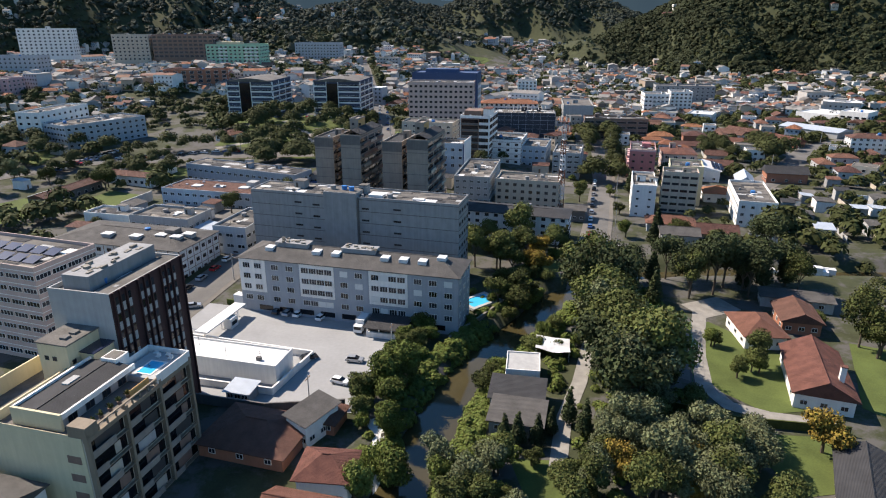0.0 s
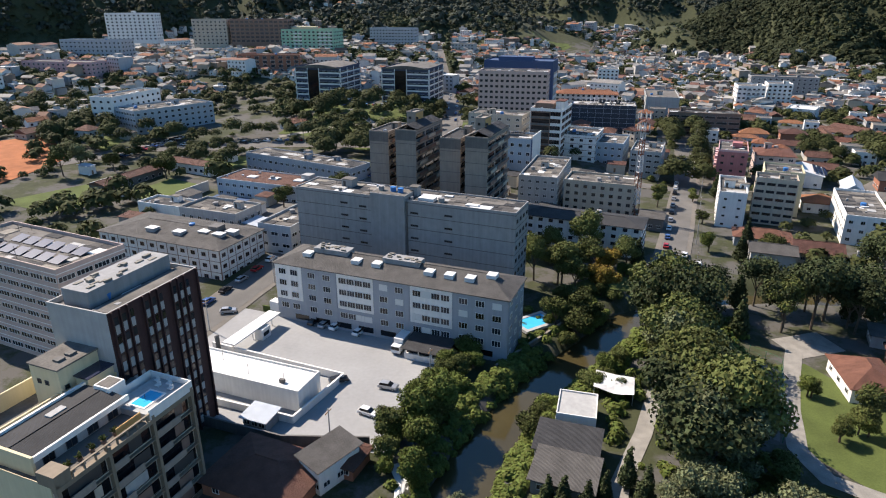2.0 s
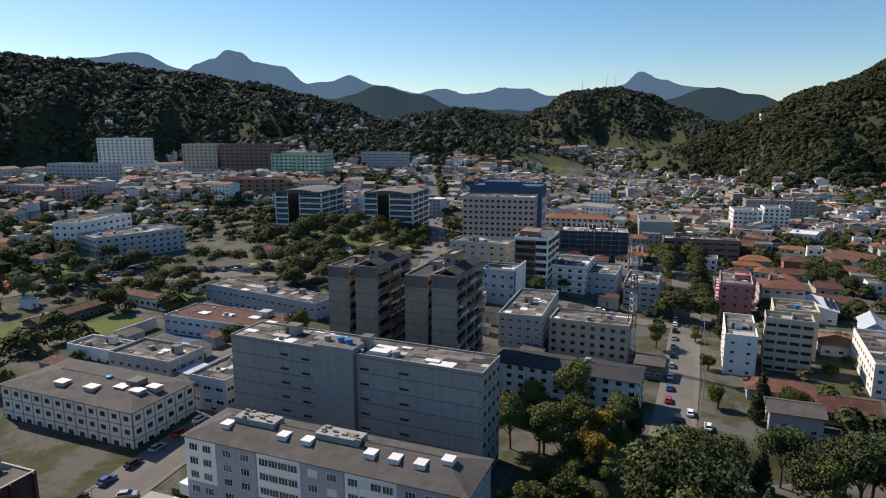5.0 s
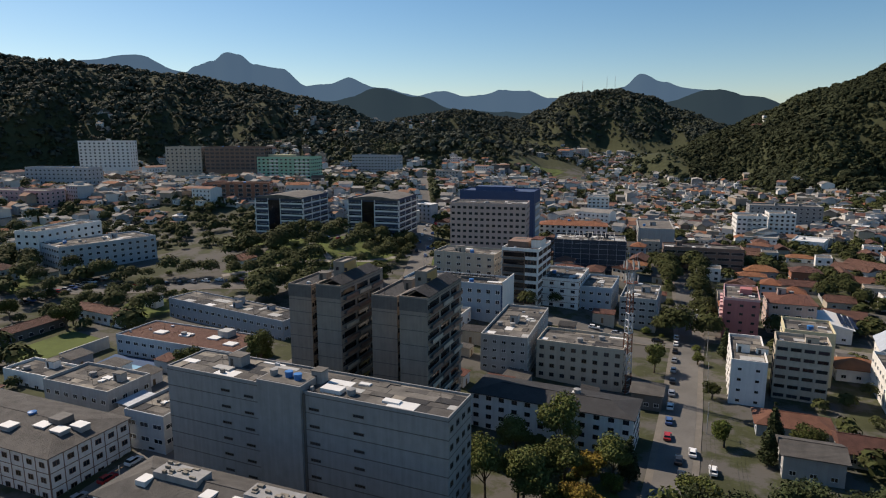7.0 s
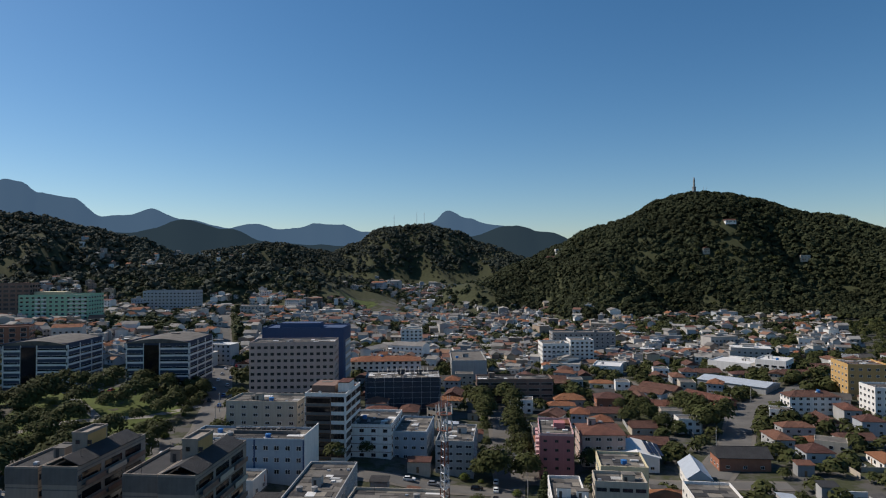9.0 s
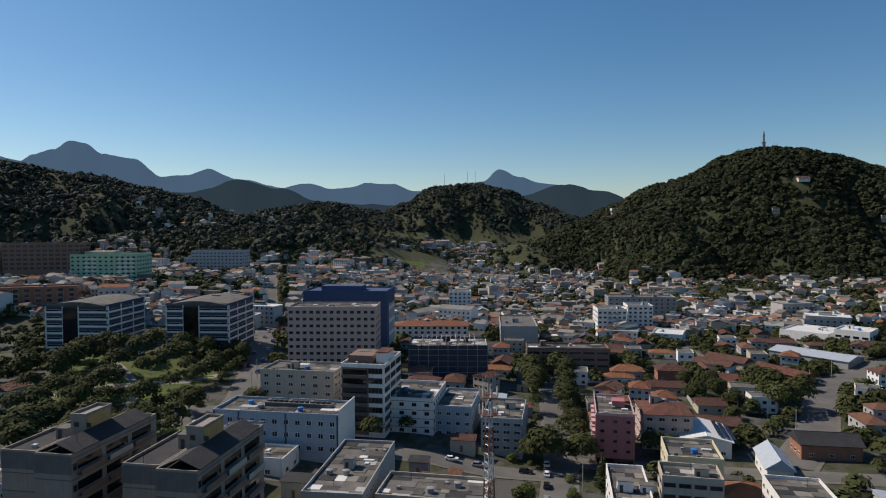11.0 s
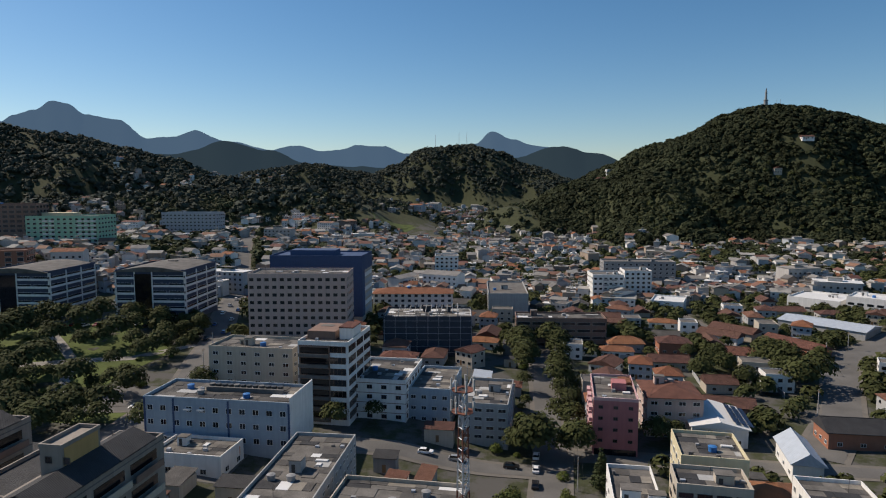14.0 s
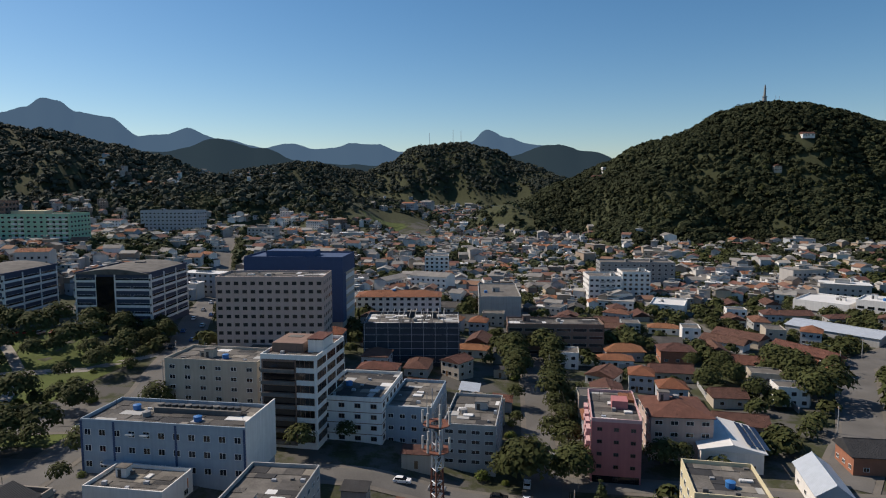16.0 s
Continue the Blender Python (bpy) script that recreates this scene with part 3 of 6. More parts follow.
# ---- distant mountains ----
def ridge(name, pts, depth, colour, label, seed):
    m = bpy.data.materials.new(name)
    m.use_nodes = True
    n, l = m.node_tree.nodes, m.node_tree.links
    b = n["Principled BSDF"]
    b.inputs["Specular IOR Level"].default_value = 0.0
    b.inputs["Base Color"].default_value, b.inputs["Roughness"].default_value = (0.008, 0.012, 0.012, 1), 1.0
    # distance haze is put in as an even glow of this colour
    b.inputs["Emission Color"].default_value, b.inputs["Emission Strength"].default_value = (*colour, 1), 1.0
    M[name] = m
    bd = Build()
    fine = []
    for (ax, ay, az), (bx, by, bz) in zip(pts, pts[1:]):
        for i in range(8):
            s = i / 8
            e = s * s * (3 - 2 * s)
            x, y = ax + (bx - ax) * s, ay + (by - ay) * s
            fine.append((x, y, az + (bz - az) * e + 9 * noise.noise((x / 90, seed, 0)) + 4 * noise.noise((x / 25, seed, 3))))
    for k, (r, dz) in enumerate(((0, 1.0), (0.35, 0.62), (0.7, 0.25), (1.0, -0.05))):
        for x, y, z in fine:
            L = math.hypot(x, y)
            bd.v.append((x - x / L * depth * r + 25 * r * noise.noise((x / 60, k, seed)), y - y / L * depth * r, z * dz))
    w = len(fine)
    for k in range(3):
        for i in range(w - 1):
            bd.f.append((k * w + i, (k + 1) * w + i, (k + 1) * w + i + 1, k * w + i + 1))
            bd.m.append(0)
    me = bd.mesh(name, [name])
    me.polygons.foreach_set("use_smooth", [True] * len(me.polygons))
    tagged(new("backdrop", me), label, "mountains", kind="structure")


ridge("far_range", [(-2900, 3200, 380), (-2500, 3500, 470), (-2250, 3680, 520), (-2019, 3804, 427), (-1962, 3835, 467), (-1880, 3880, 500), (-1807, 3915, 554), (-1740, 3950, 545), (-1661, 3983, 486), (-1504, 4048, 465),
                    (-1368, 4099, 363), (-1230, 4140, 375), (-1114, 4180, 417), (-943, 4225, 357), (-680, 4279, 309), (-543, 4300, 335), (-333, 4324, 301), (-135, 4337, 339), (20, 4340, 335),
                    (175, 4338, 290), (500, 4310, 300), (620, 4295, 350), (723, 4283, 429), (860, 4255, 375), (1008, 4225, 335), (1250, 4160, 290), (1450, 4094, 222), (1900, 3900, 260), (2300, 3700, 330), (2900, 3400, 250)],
      900, (0.060, 0.105, 0.170), "far mountain range under the sky, blue haze put in as glow", 3)
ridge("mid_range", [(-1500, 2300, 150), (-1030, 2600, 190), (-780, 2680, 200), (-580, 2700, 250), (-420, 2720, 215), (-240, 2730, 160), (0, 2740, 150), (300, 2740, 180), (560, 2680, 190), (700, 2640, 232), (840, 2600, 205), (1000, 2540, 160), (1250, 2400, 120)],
      500, (0.020, 0.034, 0.048), "wooded hills in the distance, blue-green haze put in as glow", 8)
lawn([(-128, 355), (-100, 350), (-70, 362), (-90, 385), (-125, 380)], "park lawn between paths and trees")
strip("path", [(-125, 350), (-95, 372), (-60, 380), (-42, 398)], 4, "path_pale", "pale park path", 0.14, category="path")
strip("path", [(-70, 345), (-78, 375), (-100, 405)], 3.5, "path_pale", "pale park path", 0.15, category="path")
strip("path", [(-14.5, 108), (-12.5, 104), (-11.5, 96), (-10.5, 84)], 2.4, "roof_white", "pale tiled garden path", 0.14, category="path")


# ---- woods on the hillsides ----
def scatter_woods(name, spots, size, quads, label, material="wood_far"):
    """Many tree crowns of loose leaf sprays, joined into one mesh."""
    rs = np.random.RandomState(11)
    n = len(spots)
    sp = np.array(spots)
    lump = 0.5 + 0.25 * np.sin(sp[:, 0] / 23 + 1.7 * np.sin(sp[:, 1] / 31)) + 0.25 * np.sin(sp[:, 1] / 17 - sp[:, 0] / 29)
    r = size * rs.uniform(0.55, 1.25, n) * (0.75 + 0.6 * lump)
    d = rs.normal(size=(n, quads, 3))
    d /= np.linalg.norm(d, axis=2, keepdims=True)
    d[..., 2] = np.abs(d[..., 2]) * 1.1 - 0.25
    c = sp[:, None, :] + d * r[:, None, None] * rs.uniform(0.55, 1.0, (n, quads, 1)) * np.array([1, 1, 0.9])
    c[..., 2] += (r * 0.75)[:, None]
    nrm = d + rs.normal(size=d.shape) * 0.22 + np.array([0, 0, 0.45])
    nrm /= np.linalg.norm(nrm, axis=2, keepdims=True)
    a = np.cross(nrm, rs.normal(size=d.shape))
    a /= np.linalg.norm(a, axis=2, keepdims=True)
    b = np.cross(nrm, a)
    s = (r[:, None, None] * rs.uniform(0.5, 1.0, (n, quads, 1)) * (2.3 / quads ** 0.5))
    v = np.stack([c - a * s * 1.2 - b * s * 0.9, c + a * s * 1.2 - b * s * 0.7, c + b * s * 1.4 + nrm * s * 0.3], 2).reshape(-1, 3)
    me = bpy.data.meshes.new(name)
    k = len(v) // 3
    me.vertices.add(len(v))
    me.vertices.foreach_set("co", v.ravel())
    me.loops.add(3 * k)
    me.loops.foreach_set("vertex_index", np.arange(3 * k))
    me.polygons.add(k)
    me.polygons.foreach_set("loop_start", np.arange(0, 3 * k, 3))
    me.materials.append(M[material])
    me.update(calc_edges=True)
    me.validate()
    tagged(new(name, me), label, "woods", kind="stuff")


CLEARINGS = [(403, 758), (474, 824), (512, 834), (588, 798), (335, 1014)]
rng = random.Random(5)
spots = []
for i in range(21000):
    x, y = rng.uniform(230, 900), rng.uniform(560, 1150)
    z = ground_z(x, y)
    # clearings with gardens part way up
    if min(math.hypot(x - cx, (y - cy) * 1.1) for cx, cy in CLEARINGS) < 11:
        continue
    if z > 13.5 + rng.uniform(0, 4):
        spots.append((x, y, z))
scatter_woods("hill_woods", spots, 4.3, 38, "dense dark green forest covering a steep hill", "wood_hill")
spots = []
for i in range(13000):
    x, y = rng.uniform(-1150, 100), rng.uniform(620, 1700)
    if abs(x) / y > 0.95:
        continue
    z = ground_z(x, y)
    if z > 30 + rng.uniform(0, 34):
        spots.append((x, y, z))
for i in range(9000):
    x, y = rng.uniform(-600, 750), rng.uniform(1650, 2250)
    z = ground_z(x, y)
    if z > 40 + rng.uniform(0, 30):
        spots.append((x, y, z))
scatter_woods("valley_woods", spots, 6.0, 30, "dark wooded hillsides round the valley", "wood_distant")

# ---- buildings ----
slab = block("apartment_slab", -59.5, 192.0, 66.5, 11.5, 25.5, 7, "windowless grey concrete slab building with a stained flat roof", z=0, wall="concrete", bays=0, side_bays=4, sides=("right",), win=(1.3, 1.1), frame="frame_dark", pp=0.5, bands="concrete_dark", turn=-16, clutter=4)
school = block("school_block", -54.6, 159.2, 60.3, 13.2, 15.7, 5, "white and grey-blue four-storey block with a hipped fibre-cement roof", z=0, wall="grey_blue", roof="roof_grey", style="hip", bays=0, side_bays=3, win=(1.7, 1.25), bars=3, turn=-14.5, rise=2.6, clutter=0)
maroon = block("office_tower", -56.6, 99.0, 20.0, 12.5, 30.4, 9, "dark maroon ribbed office tower with pale window panels", "tower", turn=76.5, z=0, wall="concrete_pale", bays=0, side_bays=0, clutter=2)
terraces = block("apartment_building", -50.8, 75.6, 23.6, 16.0, 19.0, 6, "beige apartment building with long dark balconies and a roof terrace", turn=75.4, z=0, wall="beige", bays=0, side_bays=0, clutter=0, pp=0)
ribbon = block("office_building", -128.0, 142.5, 40.0, 17.0, 23.0, 7, "beige block with ribbon windows and solar panels on its roof", turn=-18, z=0, wall="pink_beige", bays=9, side_bays=4, win=(3.9, 1.25), bars=4, frame="frame_white", clutter=2, bands="white")
block("warehouse_house", -74.0, 66.6, 13.0, 13.0, 11.2, 3, "white-walled house with a corrugated grey roof", turn=-15, z=0, wall="white", roof="roof_grey", style="gable", bays=3, side_bays=4)
rowhouse = block("row_building", -122.8, 189.6, 46.0, 20.0, 10.5, 3, "cream three-storey block with brown frames and a hipped grey roof", z=0, wall="white", roof="roof_grey", style="hip", bays=12, side_bays=6, bands="brown", win=(1.5, 1.2), frame="brown")
block("shop_building", -75.5, 199.0, 12.0, 22.0, 11.0, 3, "pale block with ribbon windows above a shop street", z=0, wall="pale_blue", bays=3, side_bays=6, win=(2.6, 1.2))
block("shop_building", -70.0, 224.0, 11.0, 18.0, 8.0, 2, "grey stained shop building", z=0.5, wall="concrete_pale", bays=2, side_bays=5)
redwing = block("school_wing", -116.5, 256.5, 48.5, 17.0, 7.0, 2, "pale blue two-storey school wing with a dark red membrane roof", z=2.5, wall="pale_blue", roof="roof_brown", bays=14, side_bays=4, win=(2.0, 1.2), pp=0.5, clutter=1)
block("school_wing", -121.5, 297.5, 62.0, 13.0, 8.0, 2, "grey-blue school wing with a dark flat roof", z=3, wall="grey_blue", roof="roof_dark", bays=18, side_bays=4, win=(1.8, 1.2), pp=0.5, turn=-24, clutter=4)
TOWERS = []
for bx, by, bw, bh, bd in ((-47.0, 233.0, 7.2, 31.4, 18), (-36.0, 223.6, 7.2, 33.8, 24), (-21.4, 223.8, 7.2, 31.4, 18), (-12.2, 214.2, 7.2, 33.8, 24)):
    TOWERS.append((bw, bd, bh, block("tower_block", bx, by, bw, bd, bh, 9, "tall grey concrete apartment tower with a blank panelled end", "tower", z=3.0, wall="concrete_warm", roof="roof_dark", bays=0, side_bays=3, sides=("left",), win=(1.4, 1.1), frame="frame_dark", bands="concrete_dark", pp=0.6, clutter=1, turn=-14)))
block("apartment_building", 4.3, 222.0, 40.5, 12.5, 10.2, 4, "white four-storey apartment block with a dark sheet roof", z=0.5, wall="white", roof="roof_dark", style="hip", bays=12, side_bays=4, win=(1.4, 1.1), frame="frame_dark", rise=1.2, turn=-17)
block("apartment_building", 21.7, 256.4, 25.6, 14.0, 11.5, 4, "grey-beige four-storey block with stained parapet", z=1.5, wall="beige", bays=8, side_bays=4, win=(1.4, 1.2), frame="frame_dark")
block("apartment_building", 4.6, 257.0, 14.6, 36.0, 11.0, 4, "pale grey long block with a patched and dirty roof", z=3, wall="concrete_pale", roof="roof_flat", bays=5, side_bays=12, win=(1.3, 1.0), turn=-12, clutter=5)
bluehouse = block("blue_building", -28.6, 306.0, 39.6, 15.0, 11.5, 3, "light blue three-storey block with water tanks on its roof", z=8.3, wall="blue", roof="roof_grey", bays=11, side_bays=0, win=(1.6, 1.5), turn=-14, clutter=3)
block("shop_building", -22.0, 291.0, 18.0, 11.0, 5.0, 1, "low white flat-roofed shop", z=6, wall="white", roof="roof_flat", bays=2, side_bays=2)
block("apartment_building", 22.5, 325.5, 17.4, 24.0, 12.0, 4, "white and brown-trimmed four-storey block", z=5, wall="white", roof="roof_dark", bays=4, side_bays=6, bands="brown", frame="brown", win=(1.6, 1.2))
block("apartment_building", 40.2, 325.0, 12.6, 24.0, 10.2, 3, "light blue block with a grey vaulted roof", z=3.5, wall="blue", roof="roof_flat", bays=4, side_bays=6, win=(1.5, 1.2))
block("apartment_building", 54.5, 314.0, 13.5, 24.0, 10.5, 4, "grey stained four-storey block", z=2, wall="concrete_pale", bays=4, side_bays=6, win=(2.2, 1.1), clutter=3)
block("apartment_building", -22.0, 343.0, 28.0, 15.0, 15.0, 5, "beige block with an ochre side wall", z=8.5, wall="beige", bays=6, side_bays=4, bands="", win=(1.8, 1.2), clutter=3)
browntower = block("apartment_tower", 8.6, 322.0, 15.0, 22.0, 23.0, 7, "white and brown apartment tower with dark balconies", "tower", z=6.5, wall="white", roof="roof_brown", bays=2, side_bays=3, win=(6.2, 1.9), frame="brown", glass="dark_glass", bars=5)
shell = block("building_shell", 32.6, 395.0, 36.0, 21.0, 14.5, 5, "unfinished building wrapped in dark scaffold netting", z=6.5, wall="net", roof="roof_white", bays=0, side_bays=0, bands="navy_wall", clutter=4, turn=-6)
block("apartment_building", -20.9, 397.0, 39.5, 17.0, 28.0, 9, "pale pink nine-storey apartment block with rows of small windows", z=11, wall="pink_beige", bays=13, side_bays=5, win=(1.5, 1.1), frame="frame_dark", turn=-6, clutter=4)
bigblue = block("blue_building", -20.7, 446.0, 44.0, 24.0, 28.0, 8, "tall building with deep blue upper walls", z=13, wall="beige", bays=10, side_bays=6, win=(2.4, 1.0), turn=-10, trim="deep_blue")
office_a = block("office_building", -85.3, 431.0, 31.5, 34.0, 21.0, 6, "dark blue office block with white sills and a black glass front", "office", z=16.0, wall="navy_wall", roof="roof_flat", bays=4, side_bays=8, win=(6.6, 0.9), frame="frame_white", turn=-8)
office_b = block("office_building", -143.0, 433.0, 31.5, 34.0, 21.0, 6, "dark blue office block with white sills and a black glass front", "office", z=16.0, wall="navy_wall", roof="roof_flat", bays=4, side_bays=8, win=(6.6, 0.9), frame="frame_white", turn=-8)
minthouse = block("apartment_building", -216.0, 608.0, 50.0, 26.0, 21.5, 7, "mint green apartment block with white balconies", z=32, wall="mint", bays=12, side_bays=6, win=(2.0, 1.2), turn=-4, clutter=4)
block("apartment_building", -154.6, 698.0, 47.0, 18.0, 21.0, 7, "pale blue-grey apartment block", z=31, wall="pale_blue", bays=14, side_bays=4, win=(1.6, 1.1), turn=-8)
block("apartment_building", -219.0, 350.0, 42.0, 14.0, 14.0, 4, "white apartment block with a red tiled roof end", z=13, wall="white", roof="roof_brown", bays=9, side_bays=3, win=(1.6, 1.2), turn=84)
block("apartment_building", -200.0, 339.0, 47.0, 24.0, 12.0, 4, "grey block with a cluttered dark roof", z=9.5, wall="pale_blue", roof="roof_dark", bays=12, side_bays=8, win=(1.6, 1.2), turn=58, clutter=6)
block("apartment_building", -388.0, 612.0, 46.0, 16.0, 24.0, 8, "white and yellow apartment block", z=43, wall="white", bays=11, side_bays=3, turn=10)
block("apartment_building", -298.0, 603.0, 32.0, 18.0, 22.0, 7, "cream apartment block on the hillside", z=40, wall="beige", bays=8, side_bays=4, turn=5)
block("building_shell", -263.0, 606.0, 54.0, 20.0, 20.0, 6, "unfinished brown concrete frame building", z=42, wall="brown", bays=12, side_bays=4, win=(3.2, 1.8), frame="concrete", turn=4)
block("apartment_building", -400.0, 560.0, 60.0, 18.0, 20.0, 6, "pale blue and white apartment block", z=26, wall="pale_blue", bays=14, side_bays=4, turn=-4)
block("apartment_building", -380.0, 486.0, 62.0, 18.0, 12.0, 4, "pale pink apartment block", z=22, wall="pink_pale", bays=14, side_bays=4, turn=-6)
block("brick_building", -216.0, 509.0, 48.0, 16.0, 13.0, 4, "brown brick building with tall bays", z=25, wall="brick", roof="roof_brown", bays=8, side_bays=4, win=(3.0, 2.0), turn=12)
pinkhouse = block("pink_building", 90.4, 306.0, 12.0, 23.0, 16.0, 5, "pink five-storey block over a dark garage", z=-0.5, wall="pink", roof="roof_flat", bays=3, side_bays=6, win=(1.2, 0.9), frame="frame_dark", turn=-16, trim="pink_pale")
block("apartment_building", 110.5, 317.0, 16.0, 17.0, 13.0, 4, "pale lilac block with a red tiled roof", z=-1, wall="pink_beige", roof="roof_red", style="hip", bays=4, side_bays=4, win=(2.0, 1.2), turn=-12)
block("apartment_building", 75.0, 246.0, 9.2, 25.0, 12.5, 4, "narrow white block with an ochre side", z=0.5, wall="white", roof="roof_flat", bays=2, side_bays=5, win=(1.0, 0.7), frame="frame_dark")
block("apartment_building", 88.5, 251.5, 13.6, 9.0, 16.8, 6, "cream six-storey block with ribbon windows", z=0.3, wall="beige", roof="roof_flat", bays=4, side_bays=2, win=(2.7, 1.0), frame="frame_dark", turn=-17)
block("apartment_building", 95.8, 265.0, 13.5, 15.0, 16.5, 5, "cream and yellow apartment block", z=0, wall="cream", roof="roof_flat", bays=3, side_bays=4, turn=-17)
block("apartment_building", 111.5, 232.0, 13.5, 36.0, 9.2, 3, "white three-storey block with a grey flat roof", z=1, wall="white", roof="roof_flat", bays=4, side_bays=10, win=(1.3, 1.2), turn=-17)
block("parking_building", 92.0, 418.0, 40.0, 14.0, 13.0, 4, "long dark grey open-decked building", z=1.5, wall="brown", roof="roof_flat", bays=6, side_bays=3, win=(5.6, 1.2), frame="concrete_pale", turn=-9)
block("apartment_building", 26.9, 474.0, 42.0, 15.0, 11.0, 4, "white block with an orange tiled roof and turquoise bay", z=7, wall="white", roof="roof_orange", style="hip", bays=12, side_bays=4, turn=-6)
block("hall_building", 90.0, 484.0, 22.0, 46.0, 12.0, 3, "pale grey hall with a white windowed side", z=2.5, wall="concrete_pale", roof="roof_flat", bays=0, side_bays=12, turn=-8)
whitetower = block("apartment_building", 162.0, 523.0, 19.0, 20.0, 19.5, 6, "white eight-storey apartment block with dark balconies", z=-1, wall="white", bays=6, side_bays=5, win=(1.7, 1.2), turn=-8)
block("apartment_building", 187.0, 535.0, 17.0, 18.0, 20.0, 7, "white apartment block with small windows", z=-1, wall="white", bays=5, side_bays=4, turn=-10)
block("apartment_building", 188.0, 578.0, 50.0, 18.0, 18.0, 6, "grey apartment block with rounded bays", z=2, wall="concrete", bays=12, side_bays=4, turn=-10)
block("apartment_building", 71.6, 628.0, 18.0, 18.0, 18.0, 6, "white stepped apartment block", z=2, wall="white", bays=5, side_bays=5, turn=-6)
block("metal_shed", 231.0, 441.0, 39.0, 20.0, 5.5, 1, "long open shed with a pale metal roof", z=1.5, wall="concrete_pale", roof="metal_roof", style="gable", bays=0, side_bays=0, turn=-57, rise=1.6, clutter=0)
block("industrial_hall", 266.0, 487.0, 27.0, 30.0, 7.0, 1, "large white industrial hall", z=2.5, wall="white", roof="roof_white", bays=6, side_bays=3, turn=-52, win=(3, 1.5))
block("industrial_hall", 285.0, 464.0, 18.0, 20.0, 9.5, 2, "white hall with dark ribbon windows", z=3.5, wall="white", roof="roof_white", bays=4, side_bays=3, turn=-50, win=(3, 1.3))
block("church", 186.0, 492.0, 18.0, 22.0, 8.0, 2, "white flat-roofed modern church", z=-0.5, wall="white", roof="roof_white", bays=3, side_bays=3, turn=-30)

# ---- small houses ----
HOUSE_KINDS = []
WORDS = {"roof_red": "red tiled roof", "roof_brown": "brown tiled roof", "roof_orange": "orange tiled roof", "roof_grey": "grey sheet roof", "roof_flat": "flat concrete roof"}


def house_kind(wall, roof, w, d, h, rise, style):
    t = thing("house", 0, 0, -200, 0, "", "house")
    b = Build()
    b.box(0, 0, -2.0, w, d, h, 0, bottom=False)
    part("wall", b, [wall], t)
    if style == "flat":
        parapet_roof(t, w, d, h, wall, roof, 0.5, 0.18)
    else:
        hip_roof(t, w, d, h, rise, roof, 0.45, style == "gable")
        if style == "gable":
            g = Build()
            for x in (0.0, w) if w >= d else ():
                g.poly(((x, 0, h), (x, d, h), (x, d / 2, h + rise)), 0)
            for y in (0.0, d) if w < d else ():
                g.poly(((0, y, h), (w, y, h), (w / 2, y, h + rise)), 0)
            part("gable", g, [wall], t)
    g = Build()
    frame_ = "frame_white" if wall != "white" else "frame_dark"
    for sgn, nb in (("front", 3), ("right", 2), ("left", 2)):
        windows(t, sgn, w, d, max(1, int(h / 2.8)), nb, (1.3, 1.1), 1.0, 2.9, frame=frame_, joined=True, into=g)
    tagged(part("glazing", g, [frame_, "glass"], t), kind="stuff")
    b = Build()
    b.box(w * 0.33 - 0.45, -0.06, 0, w * 0.33 + 0.45, 0.02, 2.1)
    part("door", b, ["timber"], t)
    label = "small %s house with a %s" % (wall.replace("_", " "), WORDS[roof])
    HOUSE_KINDS.append(([(c.name.split(".")[0], c.data, "kind" in c) for c in t.children], w, d, label))
    for o in list(t.children) + [t]:
        bpy.data.objects.remove(o)


HR = random.Random(21)
for k in range(16):
    w, d = HR.uniform(8, 15), HR.uniform(7, 11)
    wall = HR.choice(["white", "white", "cream", "beige", "pink_pale", "pale_blue", "concrete_pale"])
    roof, style = HR.choice([("roof_red", "hip"), ("roof_brown", "gable"), ("roof_brown", "gable"), ("roof_orange", "hip"), ("roof_brown", "hip"), ("roof_grey", "gable"), ("roof_flat", "flat"), ("roof_grey", "hip"), ("roof_flat", "flat")])
    house_kind(wall, roof, w, d, HR.choice([3.2, 3.4, 5.8, 6.2]), HR.uniform(1.5, 2.4), style)


def put_house(k, x, y, turn):
    pieces, w, d, label = HOUSE_KINDS[k]
    t = thing("house", x, y, ground_z(x + 3, y + 3) - 0.1, turn, label, "house", "houses in the town")
    for name, me, stuff in pieces:
        o = part(name, me, [], t)
        if stuff:
            tagged(o, kind="stuff")
    claim(x, y, turn, w, d)


def free(x, y, turn, w, d):
    c, s = math.cos(radians(turn)), math.sin(radians(turn))
    for a in (0, 0.5, 1):
        for e in (0, 0.5, 1):
            px, py = x + w * a * c - d * e * s, y + w * a * s + d * e * c
            if taken(px, py, 2.0) or on_road(px, py, 2.0) or near_line(px, py, RIVER) < 8:
                return False
    return True


# ---- details of the large buildings ----
def add_box(name, parent, mats, *args, label=""):
    b = Build()
    b.box(*args)
    return part(name, b, mats, parent, label)


